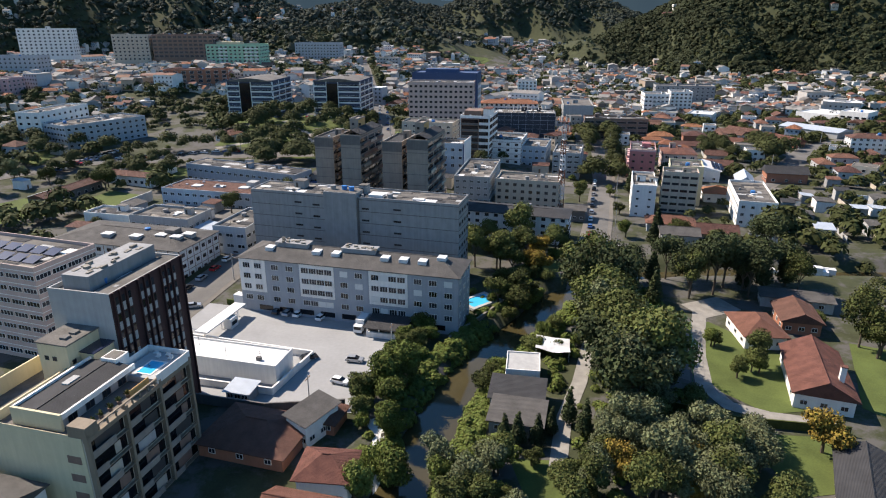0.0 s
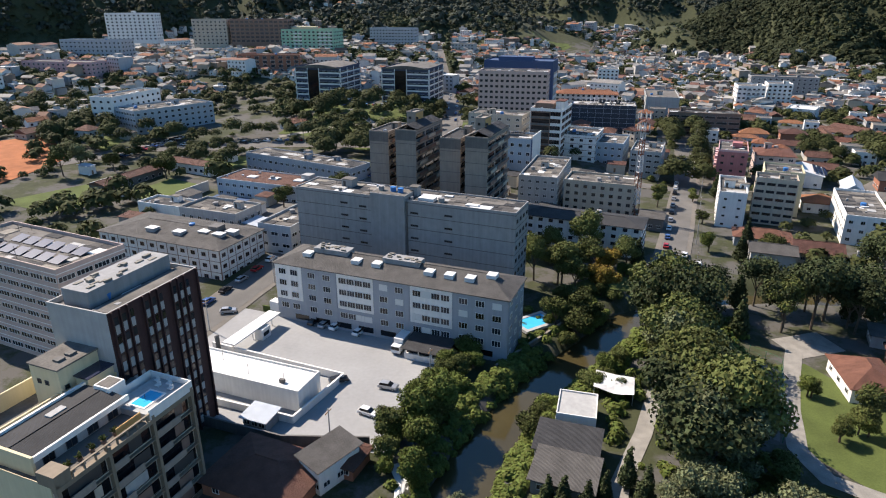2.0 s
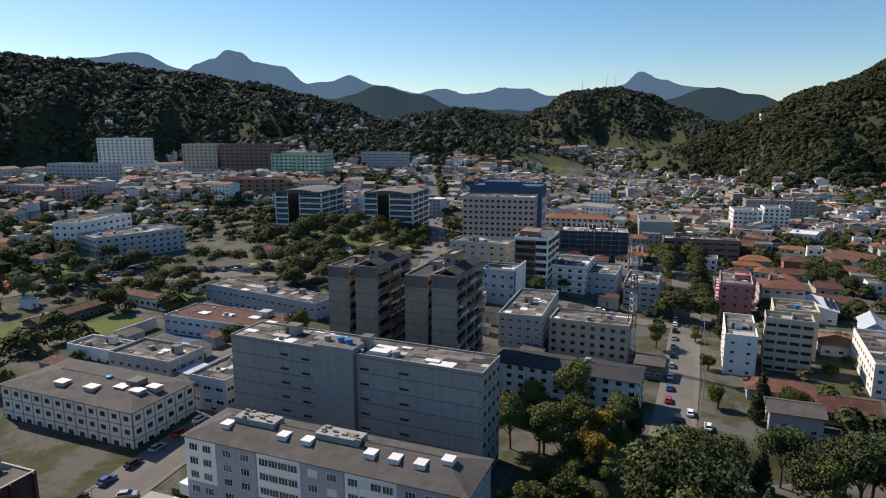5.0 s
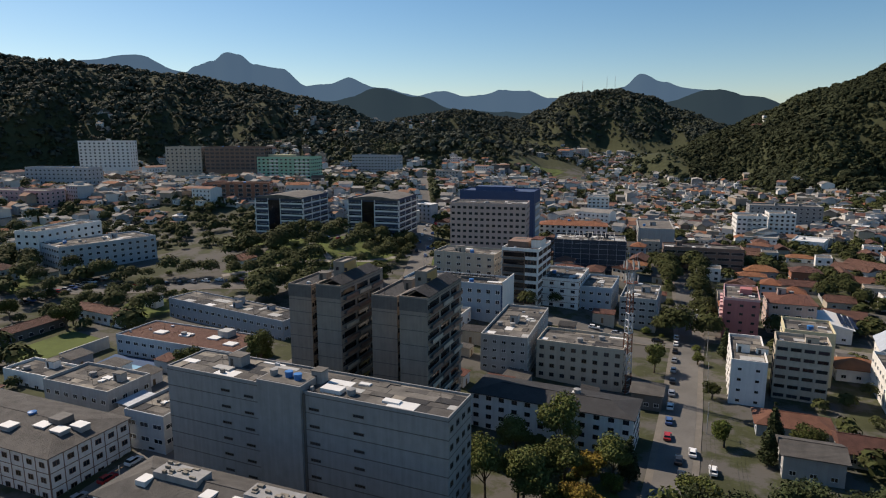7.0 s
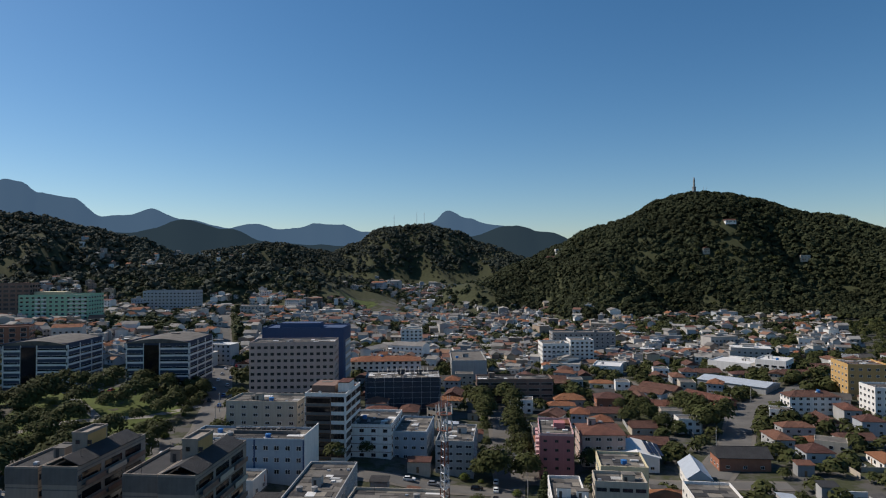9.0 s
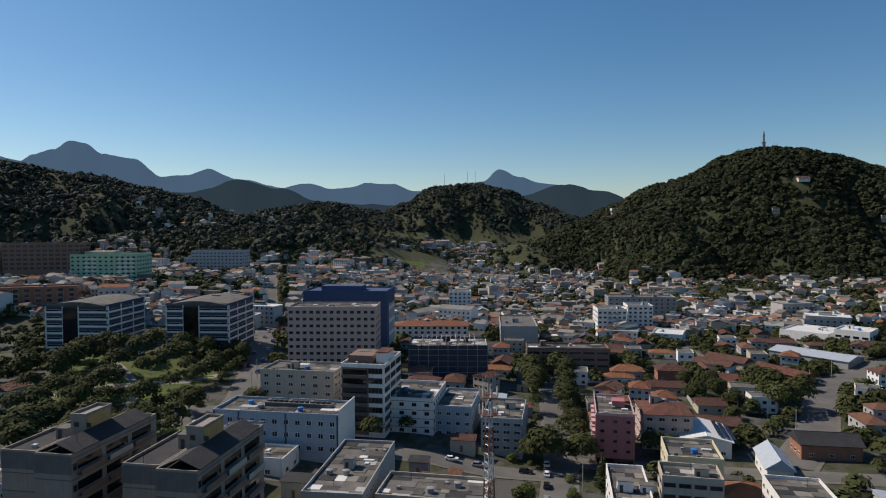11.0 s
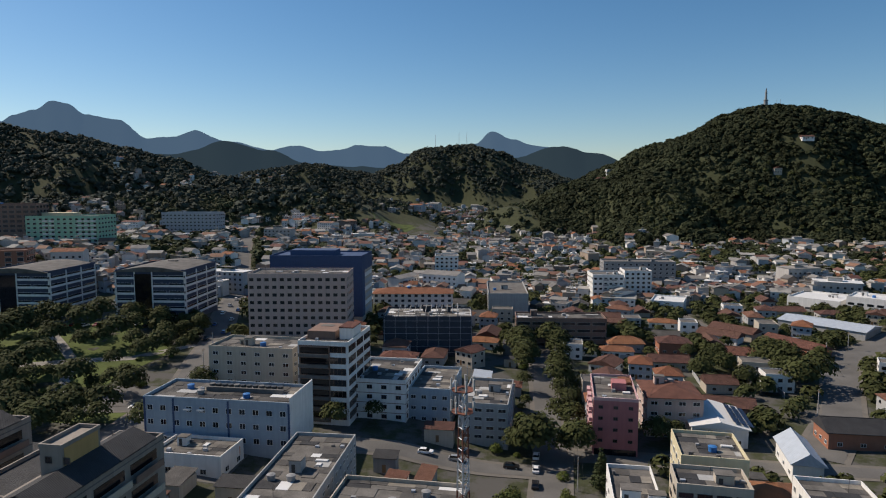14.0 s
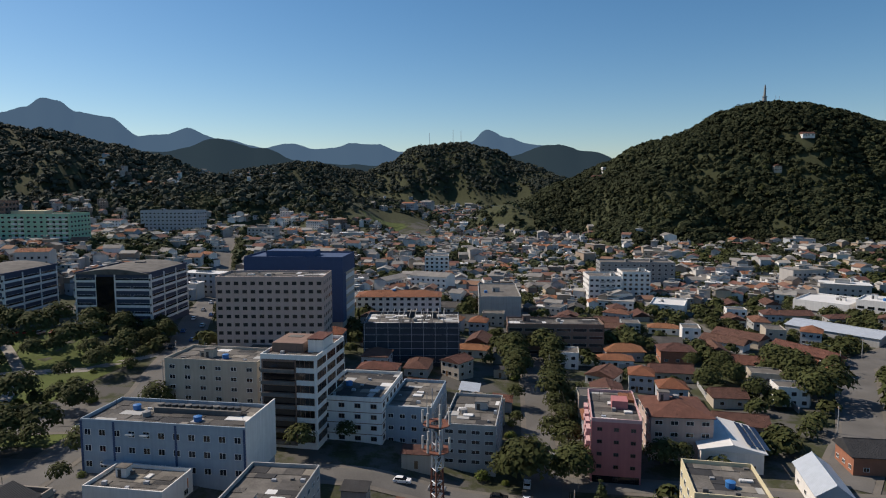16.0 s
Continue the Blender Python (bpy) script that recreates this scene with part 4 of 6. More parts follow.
def flat_quad(name, pts, material, label, category, lift=0.1, kind="structure", cuts=8):
    """A four-sided patch laid on the ground."""
    b = Build()
    A, B_, C, D = pts
    def q(u, v):
        x = (A[0] * (1 - u) + B_[0] * u) * (1 - v) + (D[0] * (1 - u) + C[0] * u) * v
        y = (A[1] * (1 - u) + B_[1] * u) * (1 - v) + (D[1] * (1 - u) + C[1] * u) * v
        return (x, y, ground_z(x, y) + lift)
    for i in range(cuts):
        for j in range(cuts):
            b.poly((q(i / cuts, j / cuts), q((i + 1) / cuts, j / cuts), q((i + 1) / cuts, (j + 1) / cuts), q(i / cuts, (j + 1) / cuts)))
    return tagged(new(name, b.mesh(name, [material])), label, category, kind=kind)


def school_details(t):
    w, d = 60.3, 13.2
    cuts = [0, 0.13, 0.29, 0.455, 0.61, 0.785, 1.0]
    for i, (a, c) in enumerate(zip(cuts, cuts[1:])):
        add_box("facade_panel", t, ["white" if i % 2 == 0 else "grey_blue"], w * a + 0.12, -0.10, 6.2, w * c - 0.12, 0.02, 15.3)
        n = (2, 2, 4, 2, 4, 3)[i]
        lo, hi = (a + 0.01, c - 0.01)
        rg = random.Random(i)
        for f, z in enumerate((3.7, 6.9, 9.9, 12.9)):
            for k in range(n):
                x = w * (lo + (hi - lo) * (k + 0.5) / n)
                part("window", window_mesh(2.1, 1.55, "frame_white", "frame_white" if rg.random() < 0.12 else "glass", 3), [], t, m=pose(x, -0.1 if z > 6 else 0, z))
    # no holes here: shade of the basement openings painted as dark sheets
    for k in range(9):
        add_box("basement_opening", t, ["dark_glass"], 5 + k * 6.0, -0.06, 1.0, 9.0 + k * 6.0, 0.02, 2.4)
    for x, y, z in ((6.5, 3.0, 17.6), (20, 3.0, 17.6), (25.5, 3.0, 17.6), (39, 3.0, 17.6), (44, 3.0, 17.6), (49, 3.0, 17.6), (53.5, 5.0, 18.2)):
        add_box("skylight", t, ["roof_white"], x, y, z - 0.8, x + 2.2, y + 2.4, z + 0.35)
    for x in (8.5, 27.5):
        add_box("roof_plant", t, ["concrete"], x, 5.0, 16.2, x + 9.5, 8.6, 18.9)
        b = Build()
        rg = random.Random(int(x))
        for i in range(14):
            u, v = rg.uniform(0, 8.6), rg.uniform(0, 3.0)
            b.box(x + u, 5 + v, 18.9, x + u + rg.uniform(0.4, 1.4), 5 + v + rg.uniform(0.3, 0.9), 18.9 + rg.uniform(0.1, 0.5))
        tagged(part("rubble", b, ["stone"], t), kind="stuff")


def slab_details(t):
    w, d, h = 66.5, 11.5, 25.5
    add_box("stair_shaft", t, ["concrete"], 25.0, -0.9, 0, 35.5, 6.0, h + 1.6)
    add_box("shaft_roof", t, ["roof_flat"], 25.3, -0.6, h + 1.6, 35.2, 5.7, h + 1.68)
    add_box("dark_joint", t, ["concrete_dark"], 35.5, -0.3, 3, 36.0, 0.1, h)
    for f in range(6):
        for x in (16.0, 22.0, 38.0, 48.0):
            part("window", window_mesh(2.3, 0.55, "frame_dark", "glass", 4), [], t, m=pose(x, 0, 4.6 + f * 3.6 - (0.4 if x in (22.0, 38.0) else 0)))
    for x, y in ((27, 2.2), (30.5, 2.5), (33, 2.0)):
        b = Build()
        b.rod((x, y, h + 1.68), (x, y, h + 2.9), 0.75, 12, 0, 0.85)
        part("water_tank", b, ["tank_blue" if x > 30 else "concrete"], t)
    add_box("roof_hatch", t, ["roof_white"], 38.5, 1.5, h, 43.0, 4.0, h + 1.0)
    add_box("roof_hatch", t, ["roof_white"], 52.0, 2.0, h, 55.5, 3.6, h + 0.5)
    add_box("roof_hatch", t, ["concrete_pale"], 10.0, 3.0, h, 14.5, 5.0, h + 0.5)


def maroon_details(t):
    w, d, h = 20.0, 12.5, 30.4
    b = Build()
    b.box(0, -0.10, 0, w, 0.02, h + 0.9)
    part("facade", b, ["maroon"], t)
    rg = random.Random(4)
    for i in range(13):
        x = 0.6 + i * (w - 1.2) / 12
        if i % 4 != 3:
            b = Build()
            b.box(x - 0.12, -0.5, 0, x + 0.12, -0.06, h + 0.9)
            part("rib", b, ["maroon"], t)
        if i < 12 and i % 4 != 3:
            for f in range(9):
                z = 1.2 + f * 3.25
                add_box("facade_panel", t, ["concrete_pale"], x + 0.3, -0.2, z, x + 1.15, -0.09, z + 1.35 + 0.25 * rg.random())
                add_box("window_strip", t, ["glass"], x + 0.3, -0.18, z + 1.65, x + 1.15, -0.09, z + 2.9)
    add_box("lower_wall", t, ["cream"], -0.06, 0.4, 0, 0.02, d, 21)
    add_box("roof_sheet", t, ["roof_flat"], 0.6, 0.4, h + 0.1, w - 0.5, 3.6, h + 0.75)
    add_box("plant_room", t, ["concrete"], 1.5, 5.0, h, w - 1.0, 10.5, h + 3.0)
    b = Build()
    for i in range(20):
        u, v = rg.uniform(0, 15), rg.uniform(0, 4)
        b.box(2 + u, 5.3 + v, h + 3.0, 2 + u + rg.uniform(0.4, 1.6), 5.3 + v + rg.uniform(0.3, 0.9), h + 3.0 + rg.uniform(0.1, 0.45))
    tagged(part("roof_gravel", b, ["stone"], t), kind="stuff")


def terrace_details(t):
    """Balconies in three bays, recess shade painted as near-black sheets, roof terrace with pool, penthouse and stair
    tower.
    """
    w, d, h = 23.6, 16.0, 19.0
    rg = random.Random(2)
    for i in range(4):
        add_box("pilaster", t, ["tan"], i * 7.7, -0.75, 0, i * 7.7 + 0.5, 0.02, h + 0.9)
    for f in range(6):
        z = 0.3 + f * 3.12
        for i in range(3):
            x0 = 0.5 + i * 7.7
            k = 4.6 if (f + i) % 2 else 2.4
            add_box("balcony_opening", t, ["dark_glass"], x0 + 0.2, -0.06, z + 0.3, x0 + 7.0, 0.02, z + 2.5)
            add_box("balcony_front", t, ["concrete_warm"], x0, -0.72, z - 0.25, x0 + k, -0.58, z + 0.95)
            add_box("balcony_rail", t, ["frame_dark"], x0 + k, -0.70, z + 0.75, x0 + 7.2, -0.64, z + 0.83)
            add_box("balcony_floor", t, ["tan"], x0, -0.58, z - 0.25, x0 + 7.2, 0.0, z - 0.05)
            add_box("curtain", t, [rg.choice(["concrete_pale", "beige", "brown", "frame_dark"])], x0 + rg.uniform(0.6, 4.5), -0.10, z + 0.4, x0 + rg.uniform(5.0, 6.6), -0.065, z + 2.2)
    add_box("top_beam", t, ["tan"], -0.1, -0.78, h - 0.35, w + 0.1, 0.03, h + 0.35)
    # near end wall with staggered window recesses
    add_box("end_wall", t, ["cream"], -0.08, 0.3, 0.0, 0.0, d, h + 0.6)
    for f in range(5):
        add_box("end_recess", t, ["brown"], -0.12, 1.0, f * 3.2 + 2.0, -0.081, 3.4, f * 3.2 + 3.3)
    # terrace: floor, parapet corner, rail on posts
    add_box("terrace_floor", t, ["paving"], 0.3, 0.0, h + 0.06, 15.0, 4.6, h + 0.14)
    add_box("corner_parapet", t, ["tan"], -0.1, -0.75, h + 0.35, 2.2, 2.4, h + 2.2)
    for i in range(8):
        add_box("rail_post", t, ["tan"], 2.4 + i * 1.75, -0.6, h + 0.35, 2.62 + i * 1.75, -0.38, h + 1.25)
    add_box("rail", t, ["tan"], 2.2, -0.64, h + 1.25, 15.2, -0.34, h + 1.42)
    add_box("terrace_wall", t, ["ochre"], 10.5, 0.6, h + 0.1, 14.8, 0.75, h + 1.7)
    for i in range(5):
        b = Build()
        x = 3.4 + i * 1.9
        b.rod((x, 1.6, h + 0.14), (x, 1.6, h + 0.6), 0.3, 8, 0, 0.38)
        part("planter", b, ["brown"], t)
        b = Build()
        for q in range(26):
            b.rod((x, 1.6, h + 0.6), (x + rg.uniform(-0.6, 0.6), 1.6 + rg.uniform(-0.6, 0.6), h + 0.8 + rg.uniform(0, 0.6)), 0.03, 3, 0, 0.09)
        part("potted_plant", b, ["leaf"], t)
    # raised pool deck at the far end
    add_box("pool_deck", t, ["concrete_pale"], 15.2, -0.5, h, w, 6.6, h + 1.1)
    add_box("pool", t, ["pool_water"], 16.4, 1.6, h + 1.1, 20.2, 4.2, h + 1.16, label="small bright blue swimming pool")
    for x0, y0, x1, y1 in ((16.1, 1.3, 20.5, 1.6), (16.1, 4.2, 20.5, 4.5), (16.1, 1.6, 16.4, 4.2), (20.2, 1.6, 20.5, 4.2)):
        add_box("pool_edge", t, ["white"], x0, y0, h + 1.1, x1, y1, h + 1.2)
    for x0, y0, x1, y1 in ((15.2, -0.7, w + 0.1, -0.5), (w - 0.1, -0.5, w + 0.1, 7.6), (18.5, 7.4, w - 0.1, 7.6)):
        add_box("deck_parapet", t, ["white"], x0, y0, h + 0.3, x1, y1, h + 2.0)
    for i in range(4):
        b = Build()
        x = 21.3 + (i % 2) * 1.0
        b.box(x, 1.2 + i * 1.2, h + 1.25, x + 0.6, 2.0 + i * 1.2, h + 1.4)
        b.box(x, 1.2 + i * 1.2, h + 1.1, x + 0.08, 1.28 + i * 1.2, h + 1.25)
        b.box(x + 0.5, 1.2 + i * 1.2, h + 1.4, x + 0.6, 2.0 + i * 1.2, h + 1.9)
        part("deck_chair", b, ["frame_white"], t)
    # penthouse with sloping dark sheets between white rims
    add_box("penthouse", t, ["concrete_pale"], 1.6, 5.0, h, 16.0, 12.6, h + 2.0)
    for y0, y1, z0, z1 in ((4.6, 8.6, 2.3, 2.9), (8.9, 12.8, 2.9, 2.5)):
        b = Build()
        v = [(x, y, h + z + o) for o in (-0.12, 0.0) for x, y, z in ((1.4, y0, z0), (16.2, y0, z0), (16.2, y1, z1), (1.4, y1, z1))]
        b.v += v
        b.f += [(4, 5, 6, 7), (3, 2, 1, 0), (0, 1, 5, 4), (1, 2, 6, 5), (2, 3, 7, 6), (3, 0, 4, 7)]
        b.m += [0] * 6
        part("penthouse_roof", b, ["roof_dark"], t)
    add_box("roof_hatch", t, ["concrete_pale"], 8.0, 9.6, h + 2.7, 10.6, 10.8, h + 3.0)
    add_box("roof_rim", t, ["white"], 1.2, 4.3, h + 1.9, 16.4, 4.65, h + 2.75)
    add_box("roof_rim", t, ["white"], 1.2, 12.8, h + 1.9, 16.4, 13.2, h + 2.9)
    add_box("roof_rim", t, ["cream"], 0.9, 4.3, h, 1.3, 13.2, h + 2.9)
    add_box("lift_box", t, ["white"], 15.6, 7.2, h + 0.1, 18.6, 10.2, h + 3.4)
    add_box("lift_roof", t, ["roof_flat"], 15.9, 7.5, h + 3.4, 18.3, 9.9, h + 3.46)
    for i in range(4):
        part("window", window_mesh(1.7, 1.7, "frame_dark", "glass", 2), [], t, m=pose(3.6 + i * 3.4, 5.0, h + 0.2))
    # cream rear wing, its inner yard, and the stair tower
    add_box("rear_wing", t, ["cream"], 0.5, 16.0, 0, 23.0, 25.0, h - 2.0)
    add_box("wing_roof", t, ["roof_flat"], 0.7, 16.2, h - 2.0, 22.8, 24.8, h - 1.9)
    add_box("wing_parapet", t, ["cream"], 0.5, 24.7, h - 2.0, 23.0, 25.0, h + 1.0)
    add_box("wing_parapet", t, ["cream"], 0.5, 15.7, h - 2.0, 14.0, 16.0, h + 1.6)
    add_box("stair_tower", t, ["cream"], 14.0, 15.0, h - 4, 21.0, 21.0, h + 5.6)
    add_box("tower_roof", t, ["roof_flat"], 13.8, 14.8, h + 5.6, 21.2, 21.2, h + 5.85)
    add_box("side_room", t, ["cream"], 16.5, 12.4, h, 21.4, 15.0, h + 3.4)
    add_box("side_roof", t, ["solar"], 16.2, 12.0, h + 3.4, 21.7, 15.0, h + 3.6)
    for i in range(3):
        part("window", window_mesh(0.8, 0.8, "frame_dark", "glass", 1), [], t, m=pose(15.0 + i * 0.0, 15.0, h + 2.0 + i * 0.0) if i == 0 else pose(14.0, 16.2 + i * 1.6, h + 2.6, 0, 0, -90))
    for i in range(2):
        add_box("roof_hatch", t, ["concrete_dark"], 15.5 + i * 2.0, 16.5, h + 5.85, 16.8 + i * 2.0, 17.7, h + 6.2)


def tower_details(w, d, h, t, k):
    """Deep balconies along the flank, their shade put in as near-black sheets, dark top floor and a pitched roof."""
    add_box("top_floor", t, ["concrete_dark"], -0.05, -0.07, h - 3.0, w + 0.05, 0.02, h + 0.2)
    for f in range(9):
        z = 0.4 + f * h / 9
        for i in range(3 if d > 20 else 2):
            y0 = 1.5 + i * 7.3
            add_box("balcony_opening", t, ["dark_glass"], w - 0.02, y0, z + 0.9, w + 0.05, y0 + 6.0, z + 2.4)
            add_box("balcony_front", t, ["brown" if (f + i) % 3 else "beige"], w + 0.9, y0 - 0.2, z - 0.1, w + 1.05, y0 + 6.2, z + 0.9)
            add_box("balcony_floor", t, ["concrete_dark"], w, y0 - 0.2, z - 0.1, w + 0.9, y0 + 6.2, z + 0.04)
        part("window", window_mesh(0.9, 1.2, "frame_dark", "glass", 1), [], t, m=pose(w, 0.8, z + 0.9, 0, 0, 90))
    if d > 20:
        add_box("machine_room", t, ["concrete_warm"], 0.6, 8.0, h, w - 3.5, 15.0, h + 4.6)
        b = Build()
        b.poly(((w - 3.4, 0.5, h + 2.2), (w + 0.3, 0.5, h + 0.7), (w + 0.3, 22, h + 0.7), (w - 3.4, 22, h + 2.2)))
        b.poly(((w - 3.4, 22, h + 2.05), (w + 0.3, 22, h + 0.55), (w + 0.3, 0.5, h + 0.55), (w - 3.4, 0.5, h + 2.05)))
        part("roof_slope", b, ["roof_dark"], t)
        b = Build()
        b.poly(((w - 3.4, 0.5, h + 2.2), (w - 3.4, 22, h + 2.2), (0.4, 22, h + 0.7), (0.4, 0.5, h + 0.7)))
        part("roof_slope", b, ["roof_dark"], t)
        for x0, y0, x1, y1 in ((0.5, 7.9, w - 3.4, 8.15), (0.5, 14.85, w - 3.4, 15.1), (0.5, 8.15, 0.75, 14.85), (w - 3.65, 8.15, w - 3.4, 14.85)):
            add_box("room_parapet", t, ["concrete_warm"], x0, y0, h + 4.6, x1, y1, h + 5.1)
        add_box("room_flank", t, ["ochre"], w - 3.52, 8.4, h + 2.0, w - 3.44, 14.6, h + 4.5)
        for k in range(2):
            part("window", window_mesh(0.9, 0.9, "frame_dark", "glass", 1), [], t, m=pose(1.8 + k * 2.6, 8.0, h + 2.6))


def office_details(t):
    w, h = 31.5, 21.0
    add_box("glass_front", t, ["dark_glass"], 9.0, -0.5, 0, 16.5, 0.02, h - 1.0, label="tall black glass entrance front")
    b = Build()
    n = 12
    for i in range(n):
        x0, x1 = w * i / n, w * (i + 1) / n
        z0, z1 = (h + 0.2 + 2.0 * math.sin(math.pi * x / w) for x in (x0, x1))
        b.poly(((x0, -0.8, z0), (x1, -0.8, z1), (x1, 34.4, z1), (x0, 34.4, z0)))
        b.poly(((x0, -0.8, h), (x1, -0.8, h), (x1, -0.8, z1), (x0, -0.8, z0)))
    part("curved_roof", b, ["roof_flat"], t)
    for f in range(6):
        z = 0.4 + f * 3.45
        for x0, x1 in ((0.3, 8.6), (17.0, w - 0.3)):
            add_box("sill_band", t, ["white"], x0, -0.30, z, x1, -0.02, z + 0.95)
        add_box("sill_band", t, ["white"], w + 0.02, 0.4, z, w + 0.30, 33.6, z + 0.95)
    for x in (0.0, 8.6, 16.5, w - 0.45):
        add_box("upright", t, ["white"], x, -0.36, 0, x + 0.45, 0.01, h)
    for y in (0.0, 11.0, 22.0, 33.0):
        add_box("upright", t, ["white"], w - 0.01, y, 0, w + 0.36, y + 0.5, h)


def blue_details(t):
    w, d, h = 39.6, 15.0, 11.5
    for i in range(12):
        b = Build()
        x = 14 + i * 1.75
        b.rod((x, 9.5, h + 0.4), (x, 9.5, h + 1.7), 0.7, 10, 0, 0.8)
        b.rod((x, 9.5, h + 1.7), (x, 9.5, h + 1.85), 0.82, 10)
        part("water_tank", b, ["frame_dark" if i % 4 else "concrete_dark"], t)
    add_box("tank_stand", t, ["concrete_dark"], 13.0, 8.0, h, 34.5, 9.0, h + 1.3)
    add_box("end_wall", t, ["white"], w - 0.05, 0.0, 0, w + 0.25, d + 0.5, h + 2.2)
    for x in (0.0, 8.0, 23.0, w - 0.5):
        add_box("pilaster", t, ["deep_blue"], x, -0.12, 0, x + 0.5, 0.02, h + 0.5)
    for x in (12.4, 16.0):
        add_box("awning", t, ["roof_white"], x - 0.9, -0.9, 9.3, x + 0.9, -0.1, 9.6)
    add_box("canopy", t, ["metal"], 6, -2.2, 2.8, 15, -0.05, 3.0)


def shell_details(t):
    w, d, h = 36.0, 21.0, 14.5
    for f in range(6):
        for i in range(9):
            b = Build()
            b.rod((0.5 + i * 4.4, -0.5, 0.2 + f * 2.6), (0.5 + i * 4.4, -0.5, 2.8 + f * 2.6), 0.06, 5)
            part("scaffold_post", b, ["metal"], t)
        b = Build()
        b.rod((0, -0.5, 0.6 + f * 2.6), (w, -0.5, 0.6 + f * 2.6), 0.06, 5)
        part("scaffold_rail", b, ["metal"], t)
    for i in range(12):
        b = Build()
        b.rod((6 + i * 2.2, 2, h + 2.3), (6 + i * 2.2, 18, h + 3.0), 0.12, 4)
        part("roof_beam", b, ["concrete_pale"], t)
    for i in range(4):
        for y in (3, 17):
            b = Build()
            b.rod((6 + i * 8, y, h), (6 + i * 8, y, h + 2.6), 0.15, 5)
            part("roof_post", b, ["concrete"], t)


def pink_details(t):
    w, d, h = 12.0, 23.0, 16.0
    # dark garage mouth: its shade is painted as one flat sheet
    add_box("garage", t, ["dark_glass"], 0.4, -0.06, 0.1, w - 0.4, 0.02, 2.4)
    for f in range(4):
        z = 3.3 + f * 3.1
        for i in range(4):
            y0 = 1.5 + i * 5.3
            add_box("balcony", t, ["pink_pale"], -1.1, y0, z - 0.1, 0, y0 + 3.4, z + 0.95)
            part("window", window_mesh(1.6, 1.9, "frame_white", "glass", 2), [], t, m=pose(0, y0 + 1.7, z + 0.98, 0, 0, -90))
    add_box("roof_room", t, ["pink"], 5.5, 9.0, h, 9.5, 13.5, h + 2.4)
    add_box("tile_roof", t, ["roof_orange"], 8.0, 15.0, h + 0.1, 11.6, 21.0, h + 0.9)


def brown_tower_details(t):
    w, h = 15.0, 23.0
    add_box("front_panel", t, ["brown"], 0.3, -0.08, 0.2, 9.6, 0.02, h - 0.4)
    for f in range(7):
        z = 1.0 + f * 3.1
        # shade behind each balcony is a flat near-black sheet
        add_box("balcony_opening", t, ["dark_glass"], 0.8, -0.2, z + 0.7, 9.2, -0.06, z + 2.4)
        add_box("balcony_front", t, ["concrete_dark"], 0.5, -1.2, z - 0.2, 9.4, -1.05, z + 0.7)
        add_box("balcony_floor", t, ["concrete_dark"], 0.5, -1.05, z - 0.2, 9.4, -0.05, z - 0.05)
    add_box("lift_tower", t, ["white"], 10.5, 6.0, h, 14.5, 14.0, h + 3.5)
    add_box("lift_roof", t, ["roof_red"], 10.3, 5.8, h + 3.5, 14.7, 14.2, h + 3.8)
    add_box("penthouse", t, ["brown"], 1.0, 5.0, h, 9.5, 16.0, h + 2.6)


brown_tower_details(browntower)


def mint_details(t):
    for f in range(7):
        for x in (12.0, 16.5, 36.0, 40.5, 45.0):
            add_box("balcony", t, ["white"], x, -1.0, f * 3.0 + 0.2, x + 3.4, 0, f * 3.0 + 1.2)
    add_box("roof_room", t, ["cream"], 8, 6, 21.5, 30, 16, 24.3)


def white_tower_details(t):
    for f in range(6):
        for x in (6.5, 11.5):
            add_box("balcony", t, ["concrete_pale"], x, -1.0, f * 3.2 + 0.6, x + 3.0, 0, f * 3.2 + 1.6)


for i in range(6):
    for j in range(2):
        b = Build()
        b.v += [(x, y, z + o) for o in (0, 0.08) for x, y, z in ((0, 0, 0), (3.4, 0, 0), (3.4, 3.0, 0.7), (0, 3.0, 0.7))]
        b.f += [(4, 5, 6, 7), (3, 2, 1, 0), (0, 1, 5, 4), (1, 2, 6, 5), (2, 3, 7, 6), (3, 0, 4, 7)]
        b.m += [0] * 6
        part("solar_panel", b, ["solar"], ribbon, m=pose(12 + i * 4.2, 3.0 + j * 5.5, 23.3))
for i in range(13):
    add_box("pilaster", rowhouse, ["brown"], i * 3.83 - 0.1 if i else 0.0, -0.07, 0.2, i * 3.83 + 0.1, 0.02, 10.3)
for i in range(7):
    add_box("pilaster", rowhouse, ["brown"], 45.98, i * 3.3 + 0.02, 0.2, 46.07, i * 3.3 + 0.2, 10.3)
for x, y in ((16, 3.2), (26, 3.6), (38.5, 6.2), (40.5, 9.6), (33, 6.5)):
    sk = add_box("skylight", rowhouse, ["concrete_pale"], x, y, 11.0, x + 3.2, y + 2.4, 12.35)
    add_box("skylight_lid", sk, ["roof_white"], x - 0.15, y - 0.15, 12.35, x + 3.35, y + 2.55, 12.5)
add_box("roof_plant", rowhouse, ["concrete_dark"], 35.0, 8.6, 11.0, 38.5, 12.2, 13.6)
for x, y in ((10, 6.0), (20, 7.0), (31, 8.0), (40, 5.0)):
    add_box("skylight", redwing, ["roof_white"], x, y, 7.06, x + 4.0, y + 3.2, 7.5)
add_box("stair_head", redwing, ["concrete_pale"], 33.0, 11.0, 7.06, 37.0, 15.0, 9.2)
school_details(school)
slab_details(slab)
maroon_details(maroon)
terrace_details(terraces)
for k, (bw, bd, bh, t) in enumerate(TOWERS):
    tower_details(bw, bd, bh, t, k)
office_details(office_a)
office_details(office_b)
